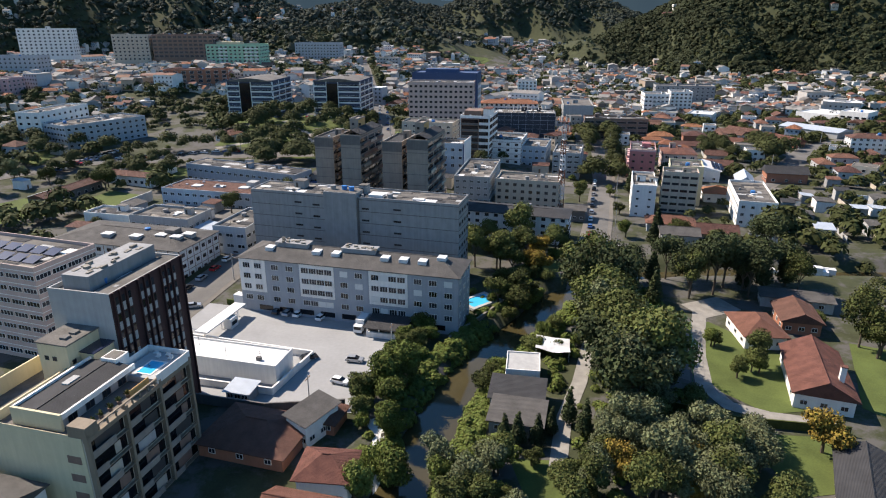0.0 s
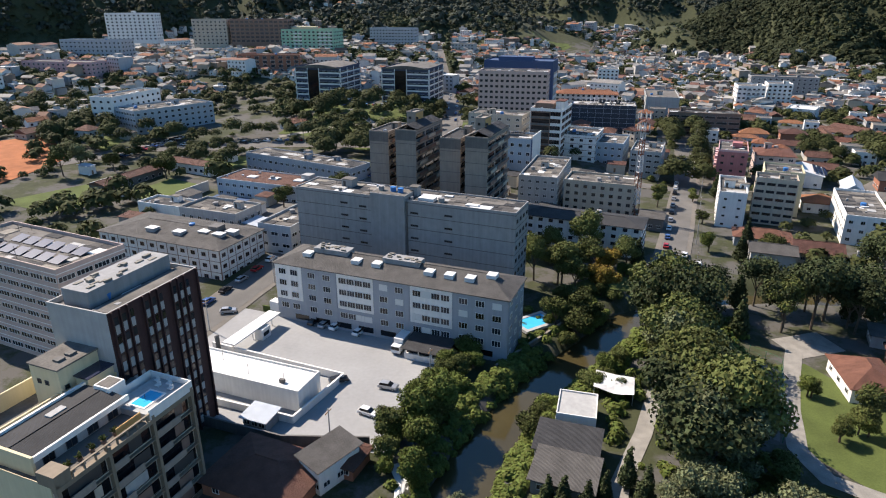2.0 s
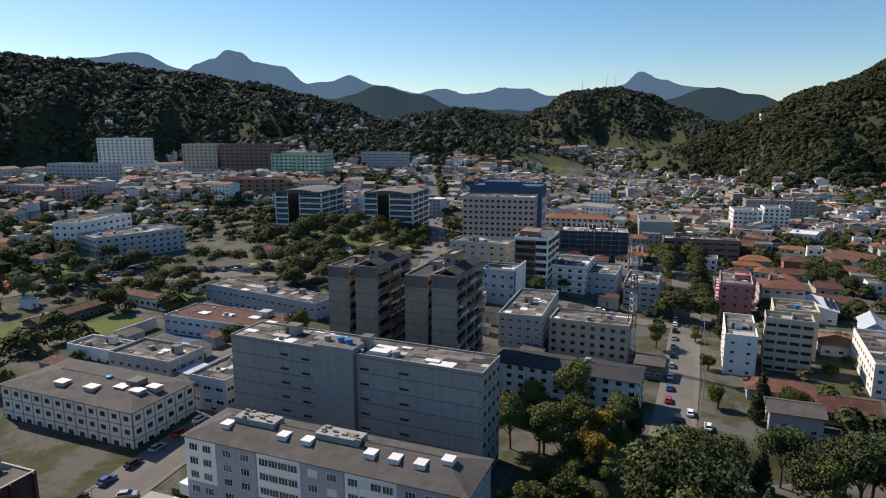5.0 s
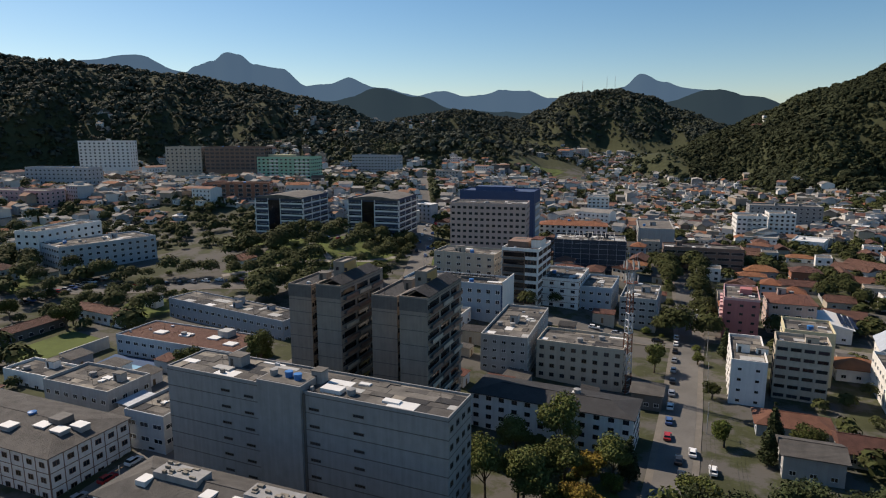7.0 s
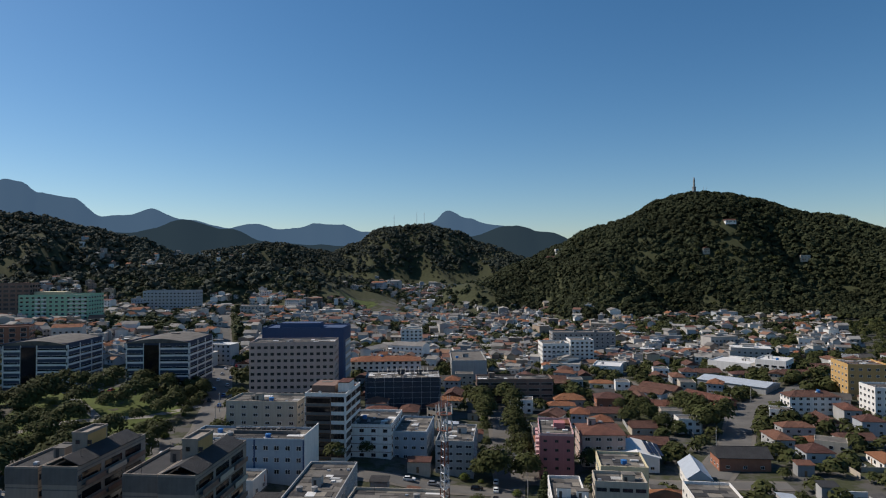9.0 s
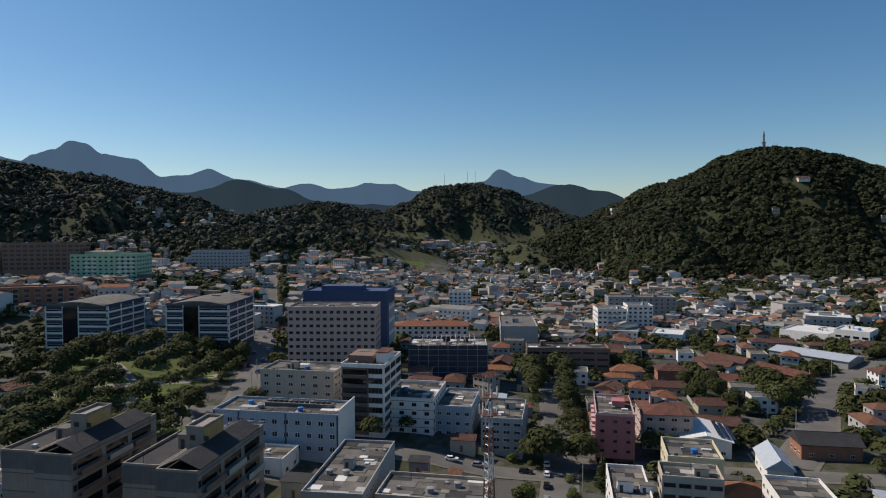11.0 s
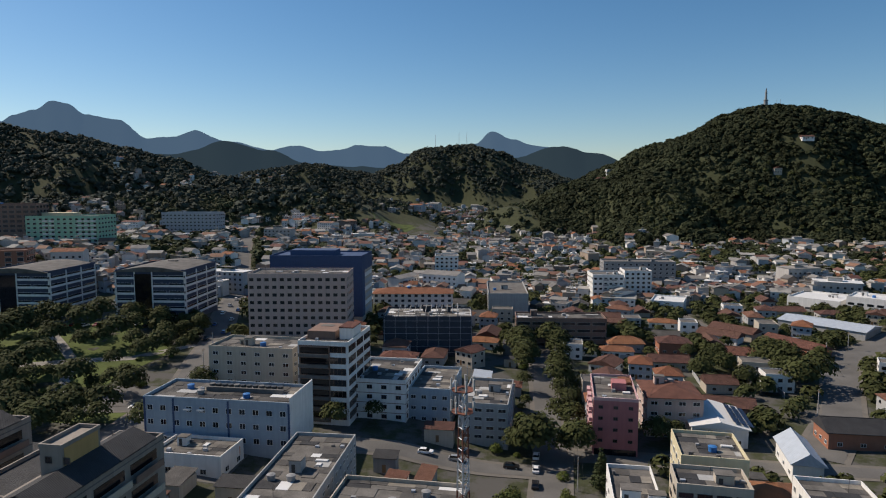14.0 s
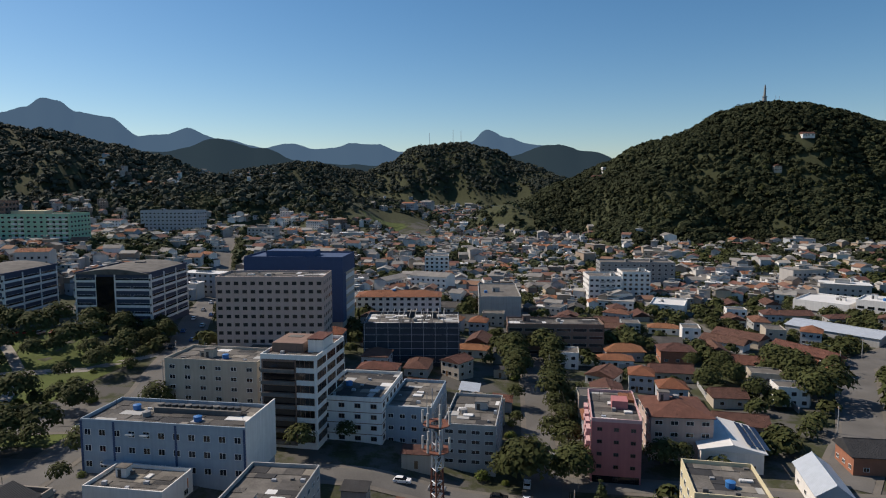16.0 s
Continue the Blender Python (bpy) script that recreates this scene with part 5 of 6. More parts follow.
blue_details(bluehouse)
shell_details(shell)
pink_details(pinkhouse)
mint_details(minthouse)
white_tower_details(whitetower)

claim(-262, 250, 28, 50, 52)
claim(-196, 226, 20, 44, 38)
claim(-152, 258, -25, 24, 26)

for x0, x1 in ((-0.1, 5.0), (39.0, 44.1)):
    add_box("corner_panel", bigblue, ["deep_blue"], x0, -0.15, 0, x1, 0.02, 28.0)
add_box("top_band", bigblue, ["deep_blue"], -0.12, -0.18, 21.5, 44.12, 24.1, 28.2)
add_box("corner_panel", bigblue, ["deep_blue"], 43.98, 0.1, 0, 44.15, 6.0, 21.4)
add_box("rear_block", bigblue, ["deep_blue"], 8, 6, 28.2, 30, 16, 30.8)
for f in range(6):
    add_box("flank_band", bigblue, ["white" if f % 2 else "pale_blue"], 44.0, 6.4, 1.2 + f * 3.4, 44.2, 23.0, 3.0 + f * 3.4)

# ---- the car park ----
flat_quad("lot", [(-68, 163), (-78, 119), (-17, 110), (-9, 150)], "lot_concrete", "pale sunlit concrete yard of a car park", "parking lot", 0.12, cuts=14)


def wall_run(pts, h, th, material, label, name="boundary_wall", base=None):
    for (ax, ay), (bx, by) in zip(pts, pts[1:]):
        L, turn = math.hypot(bx - ax, by - ay), math.degrees(math.atan2(by - ay, bx - ax))
        z = min(ground_z(ax, ay), ground_z(bx, by)) if base is None else base
        b = Build()
        b.box(0, -th / 2, -1.0, L, th / 2, h, 0)
        b.box(-0.05, -th / 2 - 0.06, h, L + 0.05, th / 2 + 0.06, h + 0.12, 0)
        ob = new(name, b.mesh(name, [material]))
        ob.matrix_basis = pose(ax, ay, z, 0, 0, turn)
        tagged(ob, label, "wall")


wall_run([(-64.5, 142.5), (-30.6, 133.0), (-36.2, 117.0), (-62, 123)], 1.7, 0.3, "white", "bright white rendered yard wall")
wall_run([(-60, 162.0), (-19.5, 151.5)], 2.0, 0.25, "grass", "grey-green wall along the car park")
wall_run([(-72, 119), (-36, 110.5), (-20, 112)], 2.2, 0.25, "concrete_dark", "dark stained yard wall")
hall = block("storage_hall", -73.5, 130.0, 38.5, 8.0, 4.3, 1, "long white flat-roofed hall inside a walled yard", "hall", turn=-14, z=0.1, wall="white", roof="roof_white", bays=0, side_bays=0, pp=0.5, clutter=0)


def canopy():
    t = thing("petrol_canopy", -60.5, 139.5, 0.1, 75, "white flat canopy on slim posts over a small kiosk", "canopy")
    add_box("canopy_roof", t, ["roof_white"], 0, -3.4, 3.3, 17.5, 0, 3.6)
    for x in (1.5, 8.5, 16):
        b = Build()
        b.rod((x, -1.6, 0), (x, -1.6, 3.3), 0.13, 8)
        part("post", b, ["white"], t)
    add_box("kiosk", t, ["white"], 8.8, -4.2, 0, 12.0, -2.0, 3.0)
    add_box("kiosk_window", t, ["glass"], 9.3, -4.25, 1.1, 11.4, -4.19, 2.1)
    s = thing("totem_sign", -62.2, 140.6, 0.1, 60, "tall narrow dark sign post by the yard wall", "sign")
    add_box("sign_board", s, ["concrete_dark"], -0.5, -0.15, 0, 0.5, 0.15, 4.6)


canopy()


def garage():
    t = thing("open_garage", -19.3, 143.3, 0.1, -14, "low white garage with a dark sheet roof", "garage")
    b = Build()
    b.box(0, 0, -0.5, 9.8, 7.6, 1.5)
    part("wall", b, ["white"], t)
    for x in (0.1, 3.3, 6.5, 9.5):
        add_box("post", t, ["white"], x, 0.05, 1.5, x + 0.25, 0.3, 2.9)
    # near-black filler that stands in for the shade under the roof
    add_box("dark_inside", t, ["dark_glass"], 0.3, 0.6, 1.5, 9.5, 7.4, 2.85)
    b = Build()
    b.poly(((-0.5, -0.7, 2.9), (10.3, -0.7, 2.9), (10.3, 8.2, 3.9), (-0.5, 8.2, 3.9)))
    b.poly(((-0.5, 8.2, 3.8), (10.3, 8.2, 3.8), (10.3, -0.7, 2.8), (-0.5, -0.7, 2.8)))
    part("roof", b, ["roof_dark"], t)


garage()

# ---- vehicles ----
def car_meshes():
    prof = [(-2.1, 0.35), (-2.1, 0.85), (-1.9, 1.0), (1.0, 0.98), (1.95, 0.85), (2.1, 0.6), (2.1, 0.35)]
    cab = [(-1.85, 0.98), (-1.55, 1.42), (0.25, 1.45), (1.0, 0.98)]

    def extrude(p, hw, inset=0.0):
        b = Build()
        n = len(p)
        top = max(z for _, z in p)
        for sgn in (-1, 1):
            for x, z in p:
                b.v.append((x, sgn * (hw - (inset if z > 1.2 else 0)), z))
        b.f += [tuple(range(n)), tuple(2 * n - 1 - i for i in range(n))]
        b.f += [(i, n + i, n + (i + 1) % n, (i + 1) % n) for i in range(n)]
        b.m += [0] * (n + 2)
        return b
    body = extrude(prof, 0.85)
    glass = extrude(cab, 0.78, 0.14)
    roof = Build()
    roof.box(-1.5, -0.6, 1.42, 0.2, 0.6, 1.48)
    wheel = Build()
    wheel.rod((0, -0.1, 0), (0, 0.1, 0), 0.32, 10)
    hub = Build()
    hub.rod((0, -0.115, 0), (0, 0.115, 0), 0.19, 8)
    return body, glass.mesh("cabin", ["dark_glass"]), roof, wheel.mesh("wheel", ["tyre"]), hub.mesh("hubcap", ["metal"])


CB, CG, CR, CW, CH = car_meshes()
CAR = {c: (CB.mesh("body", [c]), CR.mesh("roof", [c])) for c in ("car_white", "car_silver", "car_black", "car_red", "car_blue")}


def car(x, y, turn, colour, lift=0.0):
    t = thing("car", x, y, ground_z(x, y) + 0.2 + lift, turn, "parked %s car with dark windows" % colour[4:], "car", "parked cars")
    body, roof = CAR[colour]
    part("body", body, [], t)
    part("cabin", CG, [], t)
    part("roof", roof, [], t)
    for wx in (-1.3, 1.3):
        for wy in (-0.8, 0.8):
            part("hubcap", CH, [], part("wheel", CW, [], t, m=pose(wx, wy, 0.32)), "grey metal hubcap")


def truck(x, y, turn):
    t = thing("truck", x, y, ground_z(x, y) + 0.15, turn, "white box truck with a dark cab front", "truck")
    add_box("box", t, ["roof_white"], -3.6, -1.15, 0.8, 1.4, 1.15, 3.3)
    b = Build()
    b.box(1.55, -1.1, 0.5, 3.2, 1.1, 2.2)
    part("cab", b, ["car_white"], t)
    add_box("windscreen", t, ["dark_glass"], 3.15, -1.0, 1.3, 3.24, 1.0, 2.1)
    add_box("chassis", t, ["tyre"], -3.4, -0.9, 0.5, 3.0, 0.9, 0.8)
    for wx in (-2.4, 2.3):
        for wy in (-1.0, 1.0):
            part("wheel", CW, [], t, m=pose(wx, wy, 0.32) @ Matrix.Scale(1.3, 4))


CC = random.Random(12)
for x, y, a, c in ((-44.6, 157.0, 70, "car_black"), (-41.6, 156.0, 70, "car_silver"), (-38.6, 155.4, 70, "car_white"), (-32.2, 153.4, 68, "car_white"), (-20.5, 131.0, -10, "car_silver"), (-22.5, 121.5, -20, "car_white"),
                   (-31.4, 132.0, 30, "car_black"), (-37.0, 127.0, 75, "car_black"), (-68.5, 159.5, 20, "car_silver")):
    car(x, y, a, c, -0.05)
truck(-54.0, 161.0, -20)
truck(-20.8, 147.5, -105)
for q in ((104, 189, -12), (116, 184, -20), (121, 189, 160)):
    truck(*q)
for i in range(9):
    car(-79.5 + i * 1.7, 150 + i * 7.0, 76, CC.choice(list(CAR)))
for i in range(10):
    car(53.6 + i * 2.3, 222 + i * 9.2, 76 + CC.uniform(-2, 2), CC.choice(list(CAR)))
for x, y in ((52.5, 203), (53.5, 210), (57.6, 214), (60.0, 206), (85, 320), (89, 334), (91, 345), (66, 297.5), (52, 301), (44, 303)):
    car(x, y, 76 if x > 75 or y < 250 else -15, CC.choice(["car_white", "car_silver", "car_black"]))
for i in range(14):
    car(-39.5 - i * 0.95 + (0 if i % 2 else 5.6), 395 + i * 11, 96, CC.choice(list(CAR)))
for i in range(16):
    car(-95 - i * 5.6, 342.5 - max(0, i - 5) * 1.9, 160, CC.choice(list(CAR)))
for i in range(10):
    car(-112 + i * 5, 416 + CC.uniform(-1, 1), 80, CC.choice(list(CAR)))

# ---- mast, poles, statue ----
def mast():
    t = thing("antenna_mast", 47.6, 250.5, ground_z(47.6, 250.5), 20, "red and white lattice telephone mast with two platforms", "mast")
    h = 36.0
    def at(i, z):
        r = 1.7 - 0.9 * z / h
        a = i * 2 * math.pi / 3
        return (r * math.cos(a), r * math.sin(a), z)
    for i in range(3):
        for k in range(6):
            b = Build()
            b.rod(at(i, k * 6), at(i, k * 6 + 6), 0.17, 5)
            part("leg", b, ["rust" if k % 2 == 0 else "metal"], t)
        for k in range(18):
            b = Build()
            b.rod(at(i, k * 2), at((i + 1) % 3, k * 2 + 2), 0.085, 4)
            part("brace", b, ["rust" if (k // 3) % 2 == 0 else "metal"], t)
            b = Build()
            b.rod(at(i, k * 2), at((i + 1) % 3, k * 2), 0.07, 4)
            part("ring_bar", b, ["metal"], t)
    for z in (33.0, 37.0):
        b = Build()
        for i in range(16):
            a0, a1 = i * math.pi / 8, (i + 1) * math.pi / 8
            p = [(r * math.cos(a), r * math.sin(a), zz) for zz in (z, z + 0.12) for r, a in ((0.9, a0), (2.1, a0), (2.1, a1), (0.9, a1))]
            b.poly(p[4:8])
            b.poly(p[3::-1])
            b.poly((p[1], p[2], p[6], p[5]))
        part("platform", b, ["rust"], t)
        for i in range(7):
            a = i * 2 * math.pi / 7
            b = Build()
            b.box(2.1 * math.cos(a) - 0.14, 2.1 * math.sin(a) - 0.14, z + 0.2, 2.1 * math.cos(a) + 0.14, 2.1 * math.sin(a) + 0.14, z + 2.2)
            part("antenna_panel", b, ["concrete_pale"], t)
    for i in range(4):
        b = Build()
        a = i * 1.57
        b.rod((1.6 * math.cos(a), 1.6 * math.sin(a), 36), (1.6 * math.cos(a), 1.6 * math.sin(a), 42), 0.05, 4)
        part("whip_aerial", b, ["metal"], t)


mast()


def pole(x, y, h=8.5, turn=75):
    t = thing("utility_pole", x, y, ground_z(x, y), turn, "grey concrete power pole with a crossarm", "pole", "street poles")
    b = Build()
    b.rod((0, 0, -0.5), (0, 0, h), 0.16, 6, 0, 0.1)
    part("post", b, ["concrete_pale"], t)
    add_box("crossarm", t, ["timber"], -1.0, -0.06, h - 0.8, 1.0, 0.06, h - 0.65)


POLES = [(56.5, 196), (64, 226), (71.5, 254), (79.5, 284), (87.5, 312), (95, 350), (101, 385)]
for p in POLES:
    pole(*p)
for (ax, ay), (bx, by) in zip(POLES, POLES[1:]):
    b = Build()
    for o in (-0.9, 0.0, 0.9):
        p, q = Vector((ax + o, ay, ground_z(ax, ay) + 7.9)), Vector((bx + o, by, ground_z(bx, by) + 7.9))
        prev = p
        for i in range(1, 7):
            s = i / 6
            cur = p.lerp(q, s) - Vector((0, 0, 2.4 * s * (1 - s)))
            b.rod(prev, cur, 0.02, 3)
            prev = cur
    tagged(new("cable", b.mesh("cable", ["tyre"])), "thin black power lines between poles", "cable", kind="stuff")
for x, y in ((-69, 150), (-63, 178), (-56, 205), (-30, 365), (-32, 385), (-110, 345), (170, 325), (200, 366), (214, 382), (236, 398), (178, 348), (-12, 134), (-27, 111)):
    pole(x, y)


def statue():
    z = ground_z(537, 958)
    b = Build()
    b.rod((0, 0, -2), (0, 0, 9), 3.2, 8, 0, 2.4)
    b.rod((0, 0, 9), (0, 0, 10), 3.2, 8)
    b.rod((0, 0, 10), (0, 0, 18), 1.7, 8, 0, 1.3)
    b.rod((0, 0, 18), (0, 0, 23), 1.6, 8, 0, 0.9)
    b.rod((0, 0, 23), (0, 0, 25), 0.8, 8, 0, 0.6)
    ob = new("statue", b.mesh("statue", ["concrete"]))
    ob.matrix_basis = pose(537, 958, z + 3)
    tagged(ob, "grey stone statue on a tall plinth at the hilltop", "statue")
    for dx in (14, 19):
        t = thing("hill_aerial", 537 + dx, 956, ground_z(537 + dx, 956), 0, "thin metal aerial on the hilltop", "aerial")
        b = Build()
        b.rod((0, 0, 0), (0, 0, 14), 0.25, 4)
        part("post", b, ["metal"], t)
    for x, y in ((190, 2130), (262, 2122), (286, 2120)):
        t = thing("hill_aerial", x, y, ground_z(x, y), 0, "thin radio mast on a far hill", "aerial")
        b = Build()
        b.rod((0, 0, 0), (0, 0, 46), 0.8, 4, 0, 0.4)
        part("post", b, ["metal"], t)


statue()
for k, x, y, turn in ((0, 400, 760, -20), (4, 470, 826, -10), (6, 508, 836, -10), (9, 585, 800, -30), (1, 330, 1010, 10), (3, 345, 1020, 0)):
    put_house(k, x, y, turn)


# ---- houses and gardens beside the river ----
def villa(x, y, turn, w, d, h, rise, wall, roof, label, style="gable", chimney=False, windows_on=("front", "left")):
    t = thing("house", x, y, ground_z(x + 3, y + 2), turn, label, "house")
    claim(x, y, turn, w, d)
    b = Build()
    b.box(0, 0, -1, w, d, h, 0, bottom=False)
    part("wall", b, [wall], t)
    if style == "flat":
        parapet_roof(t, w, d, h, wall, roof, 0.35, 0.2)
    elif style == "lean":
        b = Build()
        o = 0.6
        for z, flip in ((0.15, False), (0.0, True)):
            p = [(-o, -o, h + z), (w + o, -o, h + z), (w + o, d + o, h + rise + z), (-o, d + o, h + rise + z)]
            b.poly(p[::-1] if flip else p)
        part("roof", b, [roof], t)
    else:
        hip_roof(t, w, d, h, rise, roof, 0.7, style == "gable")
        if style == "gable":
            g = Build()
            if w >= d:
                for xx in (0.0, w):
                    g.poly(((xx, 0, h), (xx, d, h), (xx, d / 2, h + rise)))
            else:
                for yy in (0.0, d):
                    g.poly(((0, yy, h), (w, yy, h), (w / 2, yy, h + rise)))
            part("gable", g, [wall], t)
    for sd in windows_on:
        windows(t, sd, w, d, 1, 3, (1.4, 1.1), 1.1, 3)
    if chimney:
        ch = add_box("chimney", t, ["white"], w * 0.75, d * 0.2, h, w * 0.75 + 1.0, d * 0.2 + 1.0, h + rise + 1.4)
        add_box("chimney_cap", ch, ["roof_red"], w * 0.75 - 0.15, d * 0.2 - 0.15, h + rise + 1.4, w * 0.75 + 1.15, d * 0.2 + 1.15, h + rise + 1.6)
    return t


villa(13.6, 121.3, -8, 7.4, 8.2, 3.5, 0.6, "white", "concrete_pale", "small white house with a plain concrete roof", "flat")
villa(9.6, 112.0, -12, 10.5, 7.0, 2.8, 1.0, "concrete", "roof_dark", "low house with dark fibre-cement sheets", "lean")
villa(8.8, 103.8, -14, 10.0, 7.8, 3.0, 0.5, "concrete", "roof_grey", "low house with a stained concrete roof", "lean")
villa(72.9, 137.2, -4, 9.5, 13.0, 3.6, 2.6, "white", "roof_red", "white house with a red tiled hipped roof", "hip")
villa(86.0, 145.6, -14, 9.0, 11.0, 3.6, 2.4, "brick", "roof_brown", "brown-tiled house behind a garden", "gable")
villa(71.8, 112.5, -20, 11.0, 21.0, 3.8, 3.4, "white", "roof_red", "large white villa with a long red tiled roof", "gable", True)
villa(63.5, 82.5, -28, 8.5, 15.0, 3.3, 1.8, "beige", "roof_dark", "house with a dark grey sheet roof", "gable")
villa(88.0, 161.5, -18, 18.0, 5.5, 3.0, 0.5, "concrete_pale", "roof_grey", "long low shed with a flat pale roof", "lean")
villa(-44.5, 97.0, -16, 17.0, 12.5, 3.0, 2.4, "brick", "roof_brown", "old house with a dark brown tiled roof", "hip")
villa(-28.5, 105.0, -16, 8.0, 6.0, 2.8, 1.6, "brick", "roof_brown", "small house with brown tiles in shade", "hip")
villa(-25.2, 98.8, 58, 9.0, 4.8, 5.0, 0.8, "white", "roof_grey", "narrow white two-storey house with a flat grey roof", "lean")
villa(-24.0, 84.8, -6, 8.5, 7.6, 5.0, 2.2, "white", "roof_red", "house with a red tiled hipped roof", "hip")
villa(-28.0, 76.0, -14, 11.0, 7.0, 4.6, 2.0, "white", "roof_red", "house with a rust-red tiled roof", "gable")
villa(-45.0, 114.6, -14, 5.0, 4.0, 2.6, 0.4, "concrete", "metal_roof", "small shed with a pale metal sheet roof", "lean")
villa(121.0, 310.0, -18, 15.0, 19.0, 5.6, 1.8, "white", "roof_white", "white hall with rows of solar panels on its roof", "gable")
for i in range(3):
    b = Build()
    b.box(0, 0, 0, 1.5, 16, 0.08)
    ob = new("solar_panel_row", b.mesh("solar_panel_row", ["solar"]))
    ob.matrix_basis = pose(132.0 + i * 2.0, 307.5 - i * 0.5, ground_z(124, 312) + 7.2 - i * 0.55, 0, 13, -18)
    tagged(ob, "row of dark blue solar panels", "solar panel", "solar panels")
villa(156.0, 301.0, -14, 18.0, 10.0, 5.0, 2.8, "brick", "roof_dark", "brick house with dark tiles and stepped gables", "gable")
villa(134.5, 284.5, -20, 7.0, 17.0, 5.0, 3.0, "white", "metal_roof", "white chapel with a steep pale blue metal roof", "gable")
villa(191.0, 434.0, -57, 21.0, 9.0, 3.4, 2.2, "beige", "roof_brown", "long low hall with a brown tiled roof", "gable")
villa(204.5, 411.0, -70, 27.0, 8.0, 3.4, 2.2, "brick", "roof_red", "long low building with a red tiled roof", "gable")
villa(180.0, 424.0, -50, 18.0, 9.0, 3.4, 2.0, "white", "roof_brown", "low workshop with a brown tiled roof", "gable")
villa(130.0, 404.0, -10, 15.0, 9.0, 4.0, 2.4, "pink_beige", "roof_orange", "house with an orange tiled roof", "hip")
villa(150.0, 398.0, -14, 13.0, 10.0, 5.5, 2.2, "brick", "roof_brown", "two-storey house with a brown tiled roof", "hip")
villa(172.0, 383.0, -25, 14.0, 9.0, 4.2, 2.4, "white", "roof_red", "house with a weathered red tiled roof", "gable")
villa(113.5, 268.5, -14, 12.0, 10.0, 4.2, 2.4, "white", "roof_orange", "house with a bright orange tiled roof", "hip")
villa(76.0, 226.5, -14, 17.0, 9.0, 3.4, 2.2, "pale_blue", "roof_red", "low house with a mottled red tiled roof", "hip")
villa(90.0, 213.0, -14, 13.0, 10.0, 3.6, 2.4, "beige", "roof_brown", "house with a brown tiled roof", "gable")
villa(74.5, 206.0, -14, 12.0, 9.0, 5.8, 1.6, "concrete_pale", "roof_grey", "grey two-storey house with grey gables", "gable")
villa(47.5, 240.0, -15, 8.0, 7.5, 4.5, 0.6, "concrete_dark", "roof_grey", "grey shed beside the street", "lean")


def cloth_canopy():
    t = thing("garden_canopy", 21.5, 132.0, ground_z(24, 134), -10, "sagging white tarpaulin canopy on thin posts", "canopy")
    b = Build()
    n = 6
    for i in range(n):
        for j in range(n):
            def q(u, v):
                return (8.0 * u, 7.0 * v, 2.9 + 0.35 * math.cos(6 * u) * math.cos(5 * v) - 0.5 * u)
            b.poly((q(i / n, j / n), q((i + 1) / n, j / n), q((i + 1) / n, (j + 1) / n), q(i / n, (j + 1) / n)))
    part("cloth", b, ["roof_white"], t)
    for x, y in ((0.2, 0.2), (7.8, 0.2), (7.8, 6.8), (0.2, 6.8)):
        b = Build()
        b.rod((x, y, 0), (x, y, 2.7), 0.06, 5)
        part("post", b, ["metal"], t)


cloth_canopy()


def pool(x, y, turn, w, d, label, z=None):
    t = thing("swimming_pool", x, y, (ground_z(x, y) if z is None else z) + 0.1, turn, label, "pool")
    b = Build()
    for x0, y0, x1, y1 in ((-1, -1, w + 1, 0), (-1, d, w + 1, d + 1), (-1, 0, 0, d), (w, 0, w + 1, d)):
        b.box(x0, y0, -0.6, x1, y1, 0.15)
    part("pool_rim", b, ["concrete_pale"], t)
    add_box("pool_water", t, ["pool_water"], 0, 0, -0.6, w, d, 0.05)


pool(8.5, 158.8, 40, 8.5, 5.0, "bright blue swimming pool beside the river wall", 0.9)
pool(-112, 238, -15, 12, 7, "pale blue school sports pool")
wall_run([(1.5, 141.5), (6.5, 148.5), (16.5, 163.0), (24.0, 176.0)], 2.6, 0.5, "stone", "dark stained stone river wall", base=-1.6)
wall_run([(46, 112), (58, 106.5), (78, 103.0)], 1.8, 0.2, "leaf", "clipped dark green hedge", "hedge")
def wire_fence(pts, h, label):
    t = thing("fence", *pts[0], ground_z(*pts[0]), 0, label, "fence")
    ox, oy = pts[0]
    for (ax, ay), (bx, by) in zip(pts, pts[1:]):
        n = max(1, int(math.hypot(bx - ax, by - ay) / 3.0))
        for i in range(n + 1):
            b = Build()
            x, y = ax + (bx - ax) * i / n - ox, ay + (by - ay) * i / n - oy
            b.rod((x, y, -0.3), (x, y, h), 0.05, 5)
            part("post", b, ["sign_green"], t)
        for z in (0.3, h * 0.5, h - 0.1):
            b = Build()
            b.rod((ax - ox, ay - oy, z), (bx - ox, by - oy, z), 0.025, 4)
            part("wire", b, ["sign_green"], t)


wire_fence([(43.5, 131), (53.5, 159.5), (64.0, 149.0), (55.0, 122.5)], 2.8, "slim green wire fence round a court")
flat_quad("court", [(44, 131), (54.5, 122.5), (63.5, 148), (54, 159)], "asphalt", "dark sports court under trees", "court", 0.1)
flat_quad("earth_bank", [(-212, 249), (-209, 295), (-247, 331), (-268, 312)], "earth", "bare orange earth of a building site", "ground", 0.25)
flat_quad("pavement", [(-60, 336), (-34, 336), (-36, 352), (-62, 354)], "asphalt", "asphalt crossing by the park", "road", 0.3)
for i in range(6):
    flat_quad("crosswalk_stripe", [(-44.0 + i * 1.3, 334.0), (-43.3 + i * 1.3, 334.0), (-43.3 + i * 1.3, 337.5), (-44.0 + i * 1.3, 337.5)], "paint", "white painted crossing stripe", "road marking", 0.34, cuts=1)
